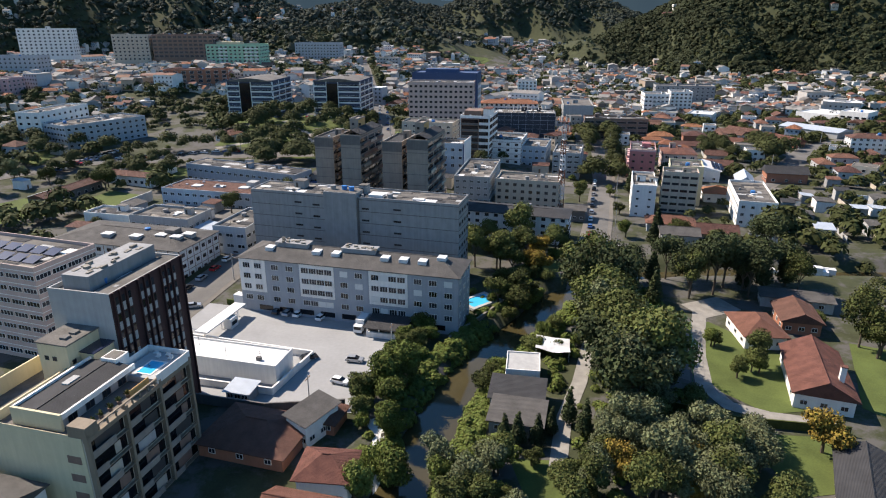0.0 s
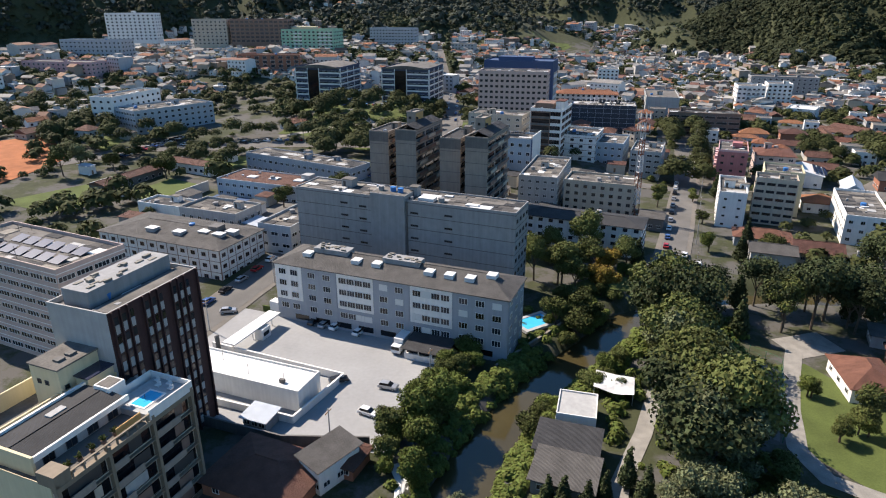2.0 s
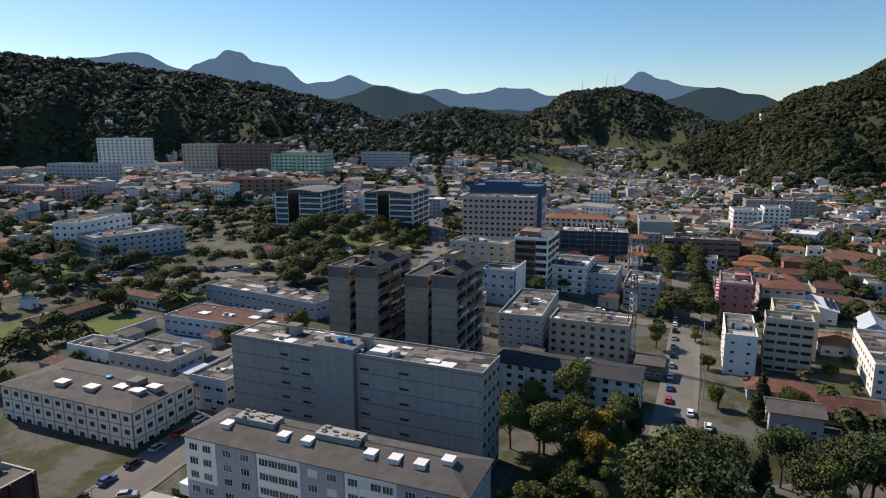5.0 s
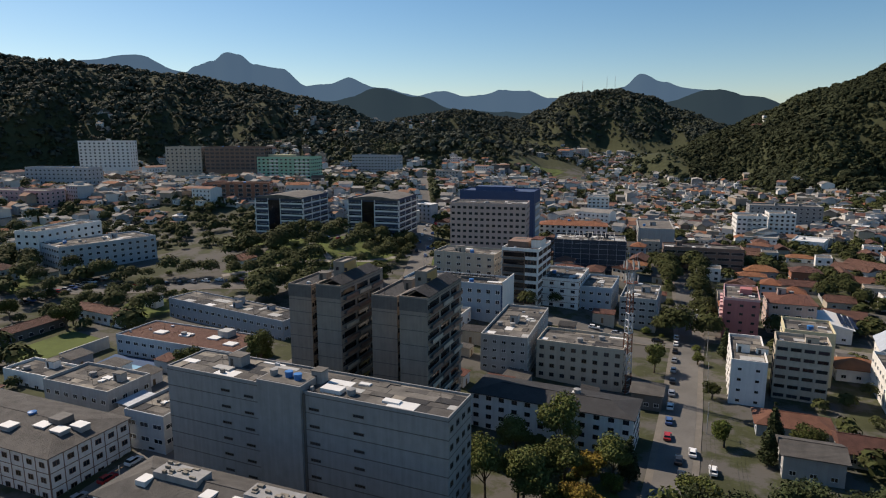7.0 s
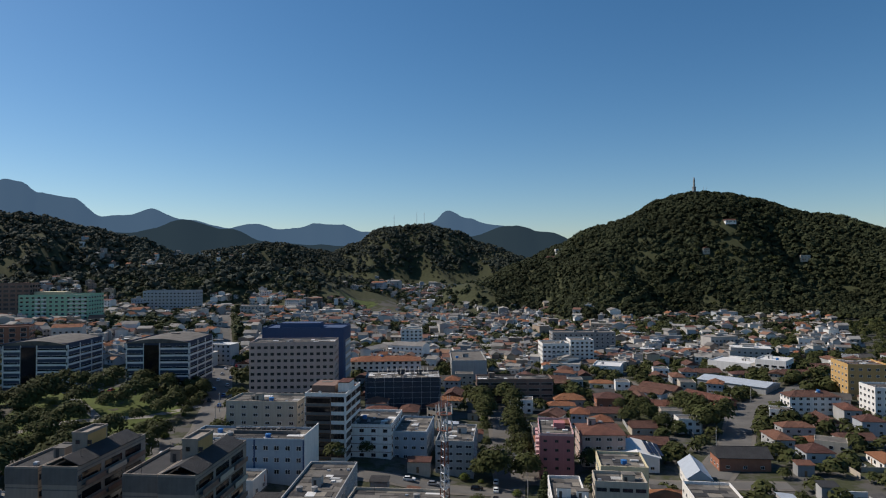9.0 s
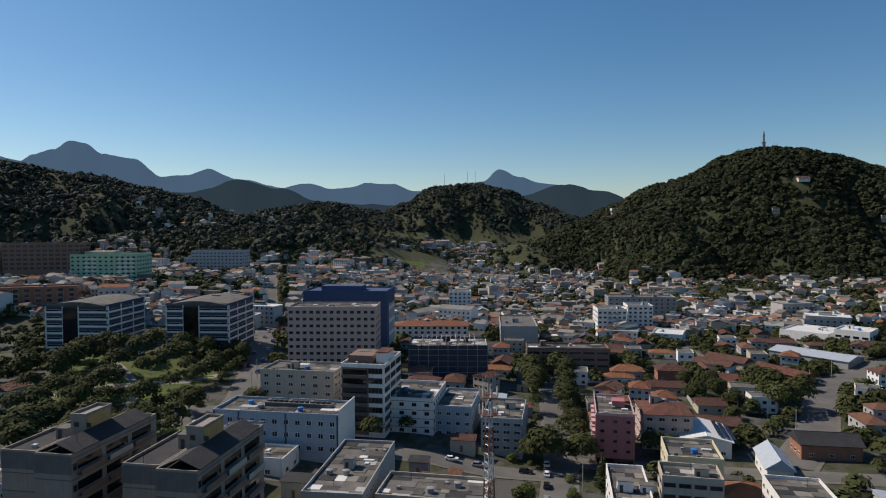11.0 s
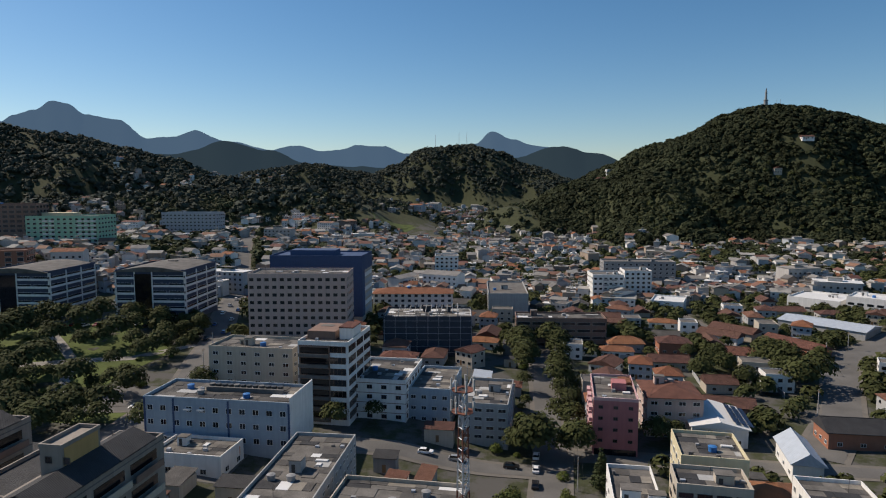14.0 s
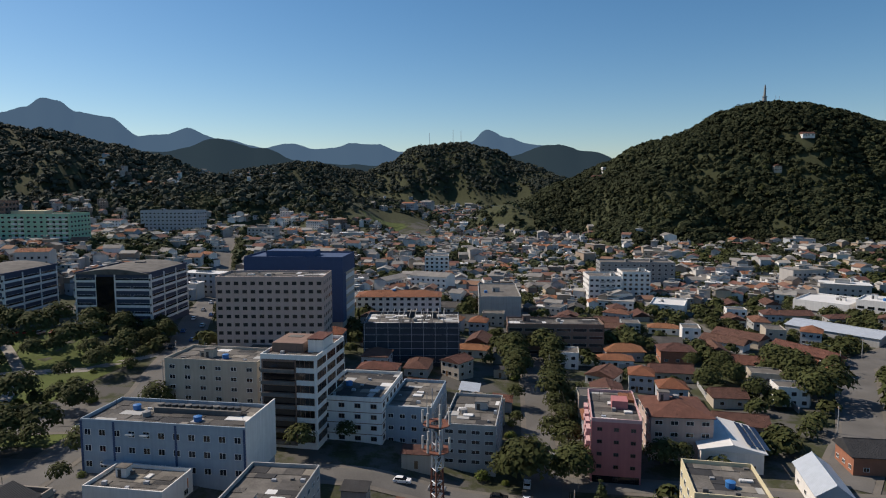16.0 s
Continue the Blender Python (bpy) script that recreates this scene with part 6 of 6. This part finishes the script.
# school court: low wings round a yard
block("school_wing", -161.5, 250.0, 33.0, 8.0, 4.4, 1, "low dark school wing with a brown roof", z=2.5, wall="concrete_dark", roof="roof_brown", style="gable", bays=8, side_bays=1, turn=78, clutter=0, rise=1.4)
block("school_wing", -158.5, 291.5, 28.0, 7.5, 4.4, 1, "low brown-roofed wing beside a grass yard", z=3.5, wall="white", roof="roof_brown", style="gable", bays=8, side_bays=1, turn=-20, clutter=0, rise=1.4)
block("school_hall", -112.0, 218.0, 24.0, 14.0, 8.0, 2, "grey flat-roofed school hall", z=1.0, wall="concrete_pale", bays=7, side_bays=4, turn=-15, clutter=4)
block("school_hall", -135.0, 230.0, 20.0, 10.0, 5.0, 1, "low white school building", z=1.5, wall="white", bays=5, side_bays=2, turn=-15, clutter=2)
block("apartment_building", 268.0, 352.0, 20.0, 14.0, 12.0, 4, "white apartment block with a dark roof", z=4.5, wall="white", roof="roof_dark", bays=6, side_bays=4, turn=-15)
block("apartment_building", 282.0, 384.0, 20.0, 22.0, 17.0, 5, "ochre apartment block with brick-red balconies", z=5.0, wall="ochre", roof="roof_red", bays=5, side_bays=5, turn=-20)
block("apartment_building", 236.0, 368.0, 24.0, 10.0, 8.0, 3, "white house row with a brown tiled roof", z=3, wall="white", roof="roof_brown", style="hip", bays=7, side_bays=3, turn=-12)


def billboard():
    t = thing("billboard", -8.0, 296.5, ground_z(-8, 296) + 0.0, -14, "orange billboard with dark unreadable bars", "billboard")
    add_box("board", t, ["sign_orange"], 0, -0.1, 1.2, 6.0, 0.1, 3.4)
    for i in range(3):
        add_box("text_bar", t, ["brown"], 0.6, -0.14, 1.6 + i * 0.55, 3.6 - i * 0.5, -0.1, 1.85 + i * 0.55)
    for x in (0.6, 5.2):
        add_box("post", t, ["metal"], x, -0.05, -0.5, x + 0.15, 0.05, 1.2)


billboard()
# walls between yards
YR = random.Random(8)
for i in range(46):
    x, y = YR.uniform(105, 230), YR.uniform(210, 420)
    if taken(x, y, 1) or on_road(x, y, 2):
        continue
    a = radians(-15 + YR.choice([0, 90]))
    L = YR.uniform(8, 18)
    q = (x + L * math.cos(a), y + L * math.sin(a))
    if taken(*q, 0.5) or on_road(*q, 1) or taken((x + q[0]) / 2, (y + q[1]) / 2, 0.5):
        continue
    wall_run([(x, y), q], 1.8, 0.18, YR.choice(["white", "concrete_pale", "concrete", "beige"]), "rendered yard wall between gardens")

# ---- sheds and lean-tos in the back yards ----
SR = random.Random(14)
for x0, y0, x1, y1, n in ((-108, 186, -66, 256, 26), (-30, 262, 4, 300, 12), (18, 272, 62, 318, 16), (0, 236, 46, 256, 8), (-60, 262, -30, 300, 9), (88, 206, 180, 300, 34), (-135, 195, -112, 256, 10), (-20, 356, 30, 392, 16), (70, 330, 90, 410, 8), (-200, 250, -120, 330, 14)):
    for i in range(n):
        x, y, w, d = SR.uniform(x0, x1), SR.uniform(y0, y1), SR.uniform(3.5, 9), SR.uniform(3, 7)
        turn = -15 + SR.choice([0, 90]) + SR.uniform(-3, 3)
        c, q = math.cos(radians(turn)), math.sin(radians(turn))
        if any(taken(x + w * a * c - d * e * q, y + w * a * q + d * e * c, 0.6) or on_road(x + w * a * c - d * e * q, y + w * a * q + d * e * c, 1.0) for a in (0, 0.5, 1) for e in (0, 0.5, 1)):
            continue
        h, roof, wall = SR.uniform(2.6, 4.5), SR.choice(["roof_grey", "roof_dark", "roof_brown", "metal_roof", "roof_grey", "roof_red"]), SR.choice(["concrete", "concrete_pale", "beige", "white"])
        t = thing("shed", x, y, ground_z(x, y), turn, "low %s walled shed with a %s" % (wall.split("_")[0], {"roof_grey": "grey sheet roof", "roof_dark": "dark sheet roof", "roof_brown": "brown tiled roof", "metal_roof": "pale metal roof", "roof_red": "red tiled roof"}[roof]), "shed", "back yard sheds")
        claim(x, y, turn, w, d)
        add_box("wall", t, [wall], 0, 0, -1.5, w, d, h)
        b = Build()
        o, r = 0.35, SR.uniform(0.3, 0.9)
        for z, flip in ((0.12, False), (0.0, True)):
            p = [(-o, -o, h + z), (w + o, -o, h + z), (w + o, d + o, h + r + z), (-o, d + o, h + r + z)]
            b.poly(p[::-1] if flip else p)
        part("roof", b, [roof], t)
        add_box("door", t, ["timber"], w * 0.4, -0.05, 0, w * 0.4 + 0.9, 0.02, 2.0)

# parked rows in the school yards and beside the garden lawns
for i in range(14):
    car(-187 + i * 0.9, 300 + i * 3.0, -10 + CC.uniform(-4, 4), CC.choice(list(CAR)))
for i in range(9):
    car(-50 + i * 2.4, 300 - i * 0.7, 76 + CC.uniform(-5, 5), CC.choice(list(CAR)))
for i in range(6):
    car(-86 + i * 5.6, 288 - i * 1.2, -14 + CC.uniform(-5, 5), CC.choice(list(CAR)))
wall_run([(-127.6, 244.0), (-123.2, 262.0)], 4.0, 0.4, "concrete_pale", "tall pale wall beside a blue sports court")
wall_run([(-172, 256), (-165, 284), (-155, 312)], 2.6, 0.3, "concrete_pale", "stained pale boundary wall of a school garden")
wall_run([(-139, 239), (-156, 250)], 2.6, 0.3, "concrete_pale", "stained pale boundary wall of a school garden")


# ---- houses of the town ----
count = 0
for again in range(4):
    for gy_ in range(320, 520, 14):
        for gx_ in range(-40, 400, 15):
            if count > 240 or gx_ > 150 + (gy_ - 200) * 0.8:
                continue
            x, y = gx_ + HR.uniform(-6, 6), gy_ + HR.uniform(-6, 6) - gx_ * 0.1
            k, turn = HR.randrange(len(HOUSE_KINDS)), HR.choice([-15, -15, 75, -105, 165, -40]) + HR.uniform(-6, 6)
            _, w, d, _ = HOUSE_KINDS[k]
            if free(x, y, turn, w, d) and ground_z(x, y) < 20 and HR.random() < 0.9:
                put_house(k, x, y, turn)
                count += 1
for x, y in ((125, 330), (140, 342), (128, 352), (112, 352), (150, 320), (165, 345), (110, 375), (130, 380), (150, 372), (163, 315), (150, 287), (168, 300), (118, 292), (130, 275), (140, 262), (152, 268),
             (84, 212), (98, 222), (70, 222), (125, 215), (140, 235), (150, 215), (-215, 320), (-200, 345), (-250, 320), (-262, 345), (-130, 365)):
    k, turn = HR.randrange(len(HOUSE_KINDS)), -15 + HR.choice([0, 90]) + HR.uniform(-6, 6)
    _, w, d, _ = HOUSE_KINDS[k]
    if free(x, y, turn, w, d):
        put_house(k, x, y, turn)

def far_houses():
    """Crowded small houses: body, pitched or flat roof, lean-to, windows."""
    b = Build()
    mats = ["town_wall", "town_wall", "town_wall_warm", "white", "pale_blue", "town_clay", "town_clay", "roof_orange", "town_sheet", "town_sheet", "roof_white", "glass"]
    r = random.Random(9)
    n = 0
    for i in range(30000):
        y = 505 + 1500 * r.random() ** 1.5
        x = r.uniform(-0.66, 0.78 if y < 800 else 0.5) * y
        if i % 30 == 0:
            # gardens quarter west of the school
            x, y = r.uniform(-470, -205), r.uniform(330, 600)
        if -10 < x < 110 and 1010 < y < 1160:
            continue
        z = ground_z(x, y)
        lim = 15 if x > 180 else 118
        if z > lim + r.uniform(-10, 8) or (z > 36 and math.sin(x / 70) + math.sin(y / 55 + x / 140) < r.uniform(0.5, 1.8)) or taken(x, y, 5) or on_road(x, y, 4):
            continue
        if n > 6200:
            break
        n += 1
        w, d, h = r.uniform(5, 11), r.uniform(5, 9), r.choice([3.0, 3.2, 3.2, 5.5, 6, 6, 8.5]) + (3.0 if z > 36 else 0)
        if r.random() < 0.03:
            w, d, h = r.uniform(14, 26), r.uniform(9, 14), r.uniform(5, 14)
        a = radians(r.choice([-15, 75]) + r.uniform(-25, 25))
        c, s = math.cos(a), math.sin(a)
        wm, rm = r.choice([0, 0, 1, 1, 2, 2, 3, 4]), r.choice([5, 5, 6, 7, 8, 8, 8, 8, 9, 9, 9, 9, 10])

        def q(u, v, zz):
            return (x + u * c - v * s, y + u * s + v * c, z + zz)

        def body(u0, v0, u1, v1, zt):
            k = len(b.v)
            b.v += [q(u0, v0, -3), q(u1, v0, -3), q(u1, v1, -3), q(u0, v1, -3), q(u0, v0, zt), q(u1, v0, zt), q(u1, v1, zt), q(u0, v1, zt)]
            for f in ((0, 1, 5, 4), (1, 2, 6, 5), (2, 3, 7, 6), (3, 0, 4, 7)):
                b.f.append(tuple(k + j for j in f))
                b.m.append(wm)
        body(0, 0, w, d, h)
        o, e = 0.5, 0.0 if rm >= 9 else r.uniform(1.2, 2.2)
        k = len(b.v)
        b.v += [q(-o, -o, h), q(w + o, -o, h), q(w + o, d / 2, h + e), q(-o, d / 2, h + e), q(w + o, d + o, h), q(-o, d + o, h)]
        b.f += [(k, k + 1, k + 2, k + 3), (k + 3, k + 2, k + 4, k + 5)]
        b.m += [rm, rm]
        if e:
            b.poly((q(w, 0, h), q(w, d, h), q(w, d / 2, h + e)), wm)
            b.poly((q(0, d, h), q(0, 0, h), q(0, d / 2, h + e)), wm)
        elif y < 1100:
            body(w * 0.3, d * 0.3, w * 0.6, d * 0.7, h + r.uniform(0.8, 2.2))
            b.poly((q(w * 0.27, d * 0.27, h + 2.3), q(w * 0.63, d * 0.27, h + 2.3), q(w * 0.63, d * 0.73, h + 2.3), q(w * 0.27, d * 0.73, h + 2.3)), 9)
        if y < 900:
            # lean-to beside the house
            u0, u1 = (w, w + r.uniform(2, 4.5)) if r.random() < 0.5 else (-r.uniform(2, 4.5), 0)
            body(u0, 0.6, u1, d - 0.8, 2.3)
            b.poly((q(u0 - 0.2, 0.3, 2.4), q(u1 + 0.2, 0.3, 2.4), q(u1 + 0.2, d - 0.5, 2.8), q(u0 - 0.2, d - 0.5, 2.8)), r.choice([5, 8, 9]))
        m = max(2, int(w / 3.2))
        for j in range(m):
            for f in range(int(h / 2.9)):
                u = w * (j + 0.5) / m
                b.poly((q(u - 0.65, -0.05, 1 + 2.9 * f), q(u + 0.65, -0.05, 1 + 2.9 * f), q(u + 0.65, -0.05, 2.2 + 2.9 * f), q(u - 0.65, -0.05, 2.2 + 2.9 * f)), 11)
    tagged(new("far_houses", b.mesh("far_houses", mats)), "crowded small houses with tiled and sheet roofs filling the valley", "houses", kind="stuff")


far_houses()


# ---- trees ----
def leaf_mesh(name, blobs, leaves, size, material, seed, droop=0.0):
    """A crown of bent leaf sprays spread over a few lumps."""
    rs = np.random.RandomState(seed)
    vs = []
    vol = np.array([b[3] ** 2 for b in blobs])
    pick = rs.choice(len(blobs), leaves, p=vol / vol.sum())
    B = np.array(blobs)[pick]
    d = rs.normal(size=(leaves, 3))
    d /= np.linalg.norm(d, axis=1, keepdims=True)
    c = B[:, :3] + d * B[:, 3:4] * rs.uniform(0.45, 1.05, (leaves, 1)) * np.array([1, 1, 0.8])
    nrm = d + rs.normal(size=d.shape) * 0.6
    nrm[:, 2] += 0.3
    nrm /= np.linalg.norm(nrm, axis=1, keepdims=True)
    a = np.cross(nrm, rs.normal(size=d.shape))
    a /= np.linalg.norm(a, axis=1, keepdims=True)
    b = np.cross(nrm, a)
    s = size * rs.uniform(0.5, 1.2, (leaves, 1))
    v = np.stack([c - a * s, c + a * s * 0.7 - b * s * 0.6, c + b * s * 0.9 + nrm * s * 0.25], 1).reshape(-1, 3)
    me = bpy.data.meshes.new(name)
    me.from_pydata(v.tolist(), [], np.arange(3 * leaves).reshape(-1, 3).tolist())
    me.materials.append(M[material])
    return me


TREES = []


def tree_kind(kind, material, label, seed, h, r):
    rs = random.Random(seed)
    b = Build()
    if kind == "pine":
        b.rod((0, 0, -0.5), (0.2, 0.1, h), 0.3, 7, 0, 0.06)
        blobs = [(rs.uniform(-.3, .3), rs.uniform(-.3, .3), h * (0.25 + 0.75 * i / 7), r * (1.05 - 0.85 * i / 7)) for i in range(8)]
        n, s = 2600, 0.40
    else:
        th = h * rs.uniform(0.28, 0.4)
        b.rod((0, 0, -0.5), (0.1, 0.1, th), 0.32, 7, 0, 0.22)
        blobs = []
        for i in range(rs.randint(6, 9)):
            a, rr = rs.uniform(0, 6.28), r * rs.uniform(0.25, 0.75)
            z = rs.uniform(th + 0.15 * h, h * 0.85)
            p = (rr * math.cos(a), rr * math.sin(a), z)
            b.rod((0.1, 0.1, th * rs.uniform(0.7, 1.0)), p, 0.14, 5, 0, 0.04)
            blobs.append((*p, r * rs.uniform(0.38, 0.6)))
        blobs.append((0, 0, h * 0.8, r * 0.55))
        n, s = 4300, 0.112 * r ** 0.7
    TREES.append(("pine_tree" if kind == "pine" else "tree", label, b.mesh("trunk", ["bark"]), leaf_mesh("crown", blobs, n, s, material, seed)))


for i, (kind, material, label, h, r) in enumerate((
        ("broad", "leaf", "dark green broadleaf tree with a full crown", 9, 4.2), ("broad", "leaf", "tall dark green tree with an uneven crown", 13, 5.2),
        ("broad", "leaf_bright", "light green broadleaf tree with an open crown", 7, 3.4), ("broad", "leaf_grey", "grey-green tree with a thin crown", 11, 4.4),
        ("broad", "leaf_ochre", "tree with yellowing autumn leaves", 8, 3.8), ("pine", "leaf_pine", "dark green pointed conifer with drooping branches", 11, 2.3),
        ("broad", "leaf_pine", "very dark spreading tree", 14, 6.0), ("broad", "leaf", "small round dark green tree", 5, 2.4),
        ("broad", "leaf_bright", "low bright green shrub", 3.2, 2.2), ("broad", "leaf", "low dark green shrub", 2.8, 2.2))):
    tree_kind(kind, material, label, 40 + i, h, r)
TR = random.Random(77)
NTREE = [0]


FAR_TREES = {}


def tree(k, x, y, scale=1.0):
    if y > 290 or x > 112:
        FAR_TREES.setdefault((1, 6, 5, 3, 0, 2, 4).index(k) // 3 if k in (1, 6, 5, 3, 0, 2, 4) else 3, []).append((x, y, ground_z(x, y) + (2.6 if k < 7 else -0.4)))
        return
    name, label, trunk, crown = TREES[k]
    t = thing(name, x, y, ground_z(x, y) - 0.1, TR.uniform(0, 360), label, "tree", "trees of the town")
    s = scale * TR.uniform(0.85, 1.2)
    t.scale = (s, s, s * TR.uniform(0.9, 1.15))
    part("trunk", trunk, [], t)
    part("crown", crown, [], t)
    NTREE[0] += 1


def grove(x0, y0, x1, y1, n, kinds, scale=1.0, check=True, turn=0.0):
    c, s = math.cos(radians(turn)), math.sin(radians(turn))
    for i in range(n):
        u, v = TR.uniform(0, x1 - x0), TR.uniform(0, y1 - y0)
        x, y = x0 + u * c - v * s, y0 + u * s + v * c
        if check and (taken(x, y, 1.5) or on_road(x, y, 0.5) or near_line(x, y, RIVER) < 4.5):
            continue
        tree(TR.choice(kinds), x, y, scale)


for i in range(24):
    k = i / 23
    tree(TR.choice([8, 9, 7, 8, 2]), -17.5 + 10.5 * k + TR.uniform(-1.0, 6.0), 110 + 36 * k + TR.uniform(-2, 2), 1.15)
grove(8, 112, 15, 142, 18, [8, 9, 8], 1.2)
for x, y in ((11.5, 101.2), (14.0, 100.0), (20.8, 103.0), (24.8, 106.6), (27.0, 102.5), (17.5, 99.0)):
    tree(5, x, y, 0.62)
grove(40, 78, 58, 100, 22, [3, 3, 2, 9, 1], 0.8)
grove(-2, 76, 28, 96, 34, [0, 3, 2, 9, 7], 0.75)
grove(29, 84, 44, 108, 26, [3, 3, 1, 4, 0], 0.85)
grove(36.0, 110, 42.0, 168, 44, [1, 3, 1, 6], 1.3)
grove(46, 162, 104, 180, 30, [6, 1, 6, 5, 6], 1.05)
for x, y in ((49.5, 122), (47, 117), (52, 116), (44, 112), (50, 109)):
    tree(TR.choice([3, 0, 9]), x, y, 0.8)
grove(-16, 84, -8, 108, 9, [8, 9, 2], check=False)
grove(65, 122, 72, 142, 6, [0, 2, 7, 7], 0.75)
grove(145, 345, 190, 392, 44, [6, 1, 5, 6], 0.95)
grove(96, 112, 128, 170, 14, [0, 1, 6, 9])
grove(56, 80, 74, 100, 6, [4, 2, 7])
grove(14, 150, 40, 184, 34, [8, 9, 7, 0, 9], 1.0)
grove(18, 128, 34, 150, 12, [8, 9, 7])
grove(40, 186, 110, 204, 9, [0, 1, 6, 9, 5])
grove(10, 184, 40, 216, 18, [0, 1, 8, 1, 4, 0, 9])
grove(-128, 342, -42, 420, 120, [0, 1, 2, 3, 1, 6, 8])
grove(-98, 310, -38, 340, 44, [0, 1, 2, 3, 6])
grove(-200, 270, -130, 345, 60, [0, 1, 2, 7, 6, 3])
grove(-330, 300, -200, 420, 110, [0, 1, 6, 3, 1])
for i in range(26):
    k = i / 25
    y = 206 + 190 * k
    xm = 51 + 46 * k
    for o in (-6.4, 6.6):
        if TR.random() < (0.22 if y < 300 else 0.55) and not taken(xm + o, y, 1.0):
            tree(TR.choice([2, 7, 8, 0, 7, 1]), xm + o + TR.uniform(-0.8, 0.8), y + TR.uniform(-2, 2), 0.8)
grove(18, 300, 76, 320, 12, [2, 7, 0])
grove(-88, 240, -44, 262, 16, [0, 1, 2, 8], 0.95)
grove(-172, 300, -150, 330, 12, [0, 2, 7])
grove(-160, 322, -90, 350, 34, [0, 1, 3, 2, 8], 1.15)
grove(-60, 285, -20, 318, 14, [0, 2, 8])
grove(-100, 285, -60, 345, 16, [0, 1, 2], 1.05)
grove(-48, 335, -18, 395, 22, [0, 1, 8, 2], 1.1)
grove(64, 208, 120, 300, 14, [0, 2, 1, 5, 7], 0.9)
for i in range(34):
    y = TR.uniform(300, 425)
    x = 79 + (y - 305) * 0.20 + TR.choice([-1, 1]) * TR.uniform(4.5, 9)
    if not taken(x, y, 1.2):
        tree(TR.choice([6, 1, 3, 0]), x, y, 0.8)
grove(96, 300, 150, 340, 8, [0, 1, 2, 6, 5], 0.95)
grove(-34, 262, 6, 318, 12, [2, 7, 9])
grove(58, 200, 72, 300, 5, [2, 7, 8, 0])


def mid_woods(name, areas, size, quads, label, seed):
    r, out = random.Random(seed), []
    for x0, y0, x1, y1, n in areas:
        for i in range(n):
            x, y = r.uniform(x0, x1), r.uniform(y0, y1)
            if not taken(x, y, 1.5) and not on_road(x, y, 0.5) and not on_lawn(x, y):
                out.append((x, y, ground_z(x, y)))
    scatter_woods(name, out, size, quads, label, "leaf_mid")


mid_woods("street_trees", [(-60, 400, 400, 640, 1700), (100, 560, 560, 840, 1100), (-150, 560, 150, 900, 700), (180, 330, 420, 470, 420), (95, 205, 240, 420, 280), (300, 480, 640, 660, 560), (230, 400, 420, 520, 260), (-160, 395, -56, 430, 40), (120, 190, 240, 330, 70)], 3.6, 100, "dark green trees between houses and yards", 31)
mid_woods("garden_trees", [(-270, 190, -125, 335, 190), (-350, 250, -200, 420, 330), (-125, 340, -60, 420, 30), (-215, 380, -130, 520, 110), (-620, 400, -200, 700, 1100), (-200, 520, -60, 640, 120)], 4.0, 140, "dense dark trees of gardens and slopes", 32)
spots = []
for i in range(9000):
    y = 600 + 1300 * rng.random() ** 1.2
    x = rng.uniform(-0.7, 0.6) * y
    z = ground_z(x, y)
    if z < 60 and not taken(x, y, 2) and not on_road(x, y, 1) and not (-10 < x < 110 and 1010 < y < 1160):
        spots.append((x, y, z))
for i in range(5000):
    y = rng.uniform(560, 1150)
    x = rng.uniform(-0.85, -0.15) * y
    z = ground_z(x, y)
    if z > 20 and not taken(x, y, 2):
        spots.append((x, y, z))
for i in range(2600):
    x, y = rng.uniform(-380, 190), rng.uniform(980, 1420)
    if not taken(x, y, 2) and not (-10 < x < 110 and 1010 < y < 1160):
        spots.append((x, y, ground_z(x, y)))
scatter_woods("town_trees", spots, 3.6, 30, "many dark trees between the houses of the valley", "wood_far")


def bank_shrubs():
    """Low growth on both banks of the river and along the wood's edge."""
    r, out = random.Random(6), []
    line = RIVER[1:7]
    for i in range(900):
        (ax, ay), (bx, by) = r.choice(list(zip(line, line[1:])))
        k, o = r.random(), r.choice([-1, 1]) * r.uniform(5.0, 10.5)
        L = math.hypot(bx - ax, by - ay)
        x, y = ax + (bx - ax) * k - (by - ay) / L * o, ay + (by - ay) * k + (bx - ax) / L * o
        if not taken(x, y, 0.6) and near_line(x, y, RIVER) > 4.8 and not on_road(x, y, 0.2) and not (2 < x < 22 and 150 < y < 172):
            out.append((x, y, ground_z(x, y) - 0.6))
    for i in range(420):
        x, y = r.uniform(4, 60), r.uniform(80, 172)
        if not taken(x, y, 0.6) and near_line(x, y, RIVER) > 5 and not on_road(x, y, 0.3) and not (44 < x < 58 and 124 < y < 148) and not (57 < x and y < 150) and not (10 < x < 28 and y < 97):
            out.append((x, y, ground_z(x, y) - 0.5))
    scatter_woods("bank_shrubs", out, 1.35, 120, "thick green shrubs along the river banks", "leaf_bright")




bank_shrubs()
for k, spots in sorted(FAR_TREES.items()):
    size, label, material = ((5.2, "tall dark trees along streets and yards", "leaf_mid"), (4.0, "green broadleaf trees of the park and streets", "leaf_mid"),
                             (2.6, "yellowing trees between the houses", "leaf_ochre"), (1.7, "low green shrubs along the street", "leaf_bright"))[k]
    scatter_woods("park_trees", spots, size, 520, label, material)
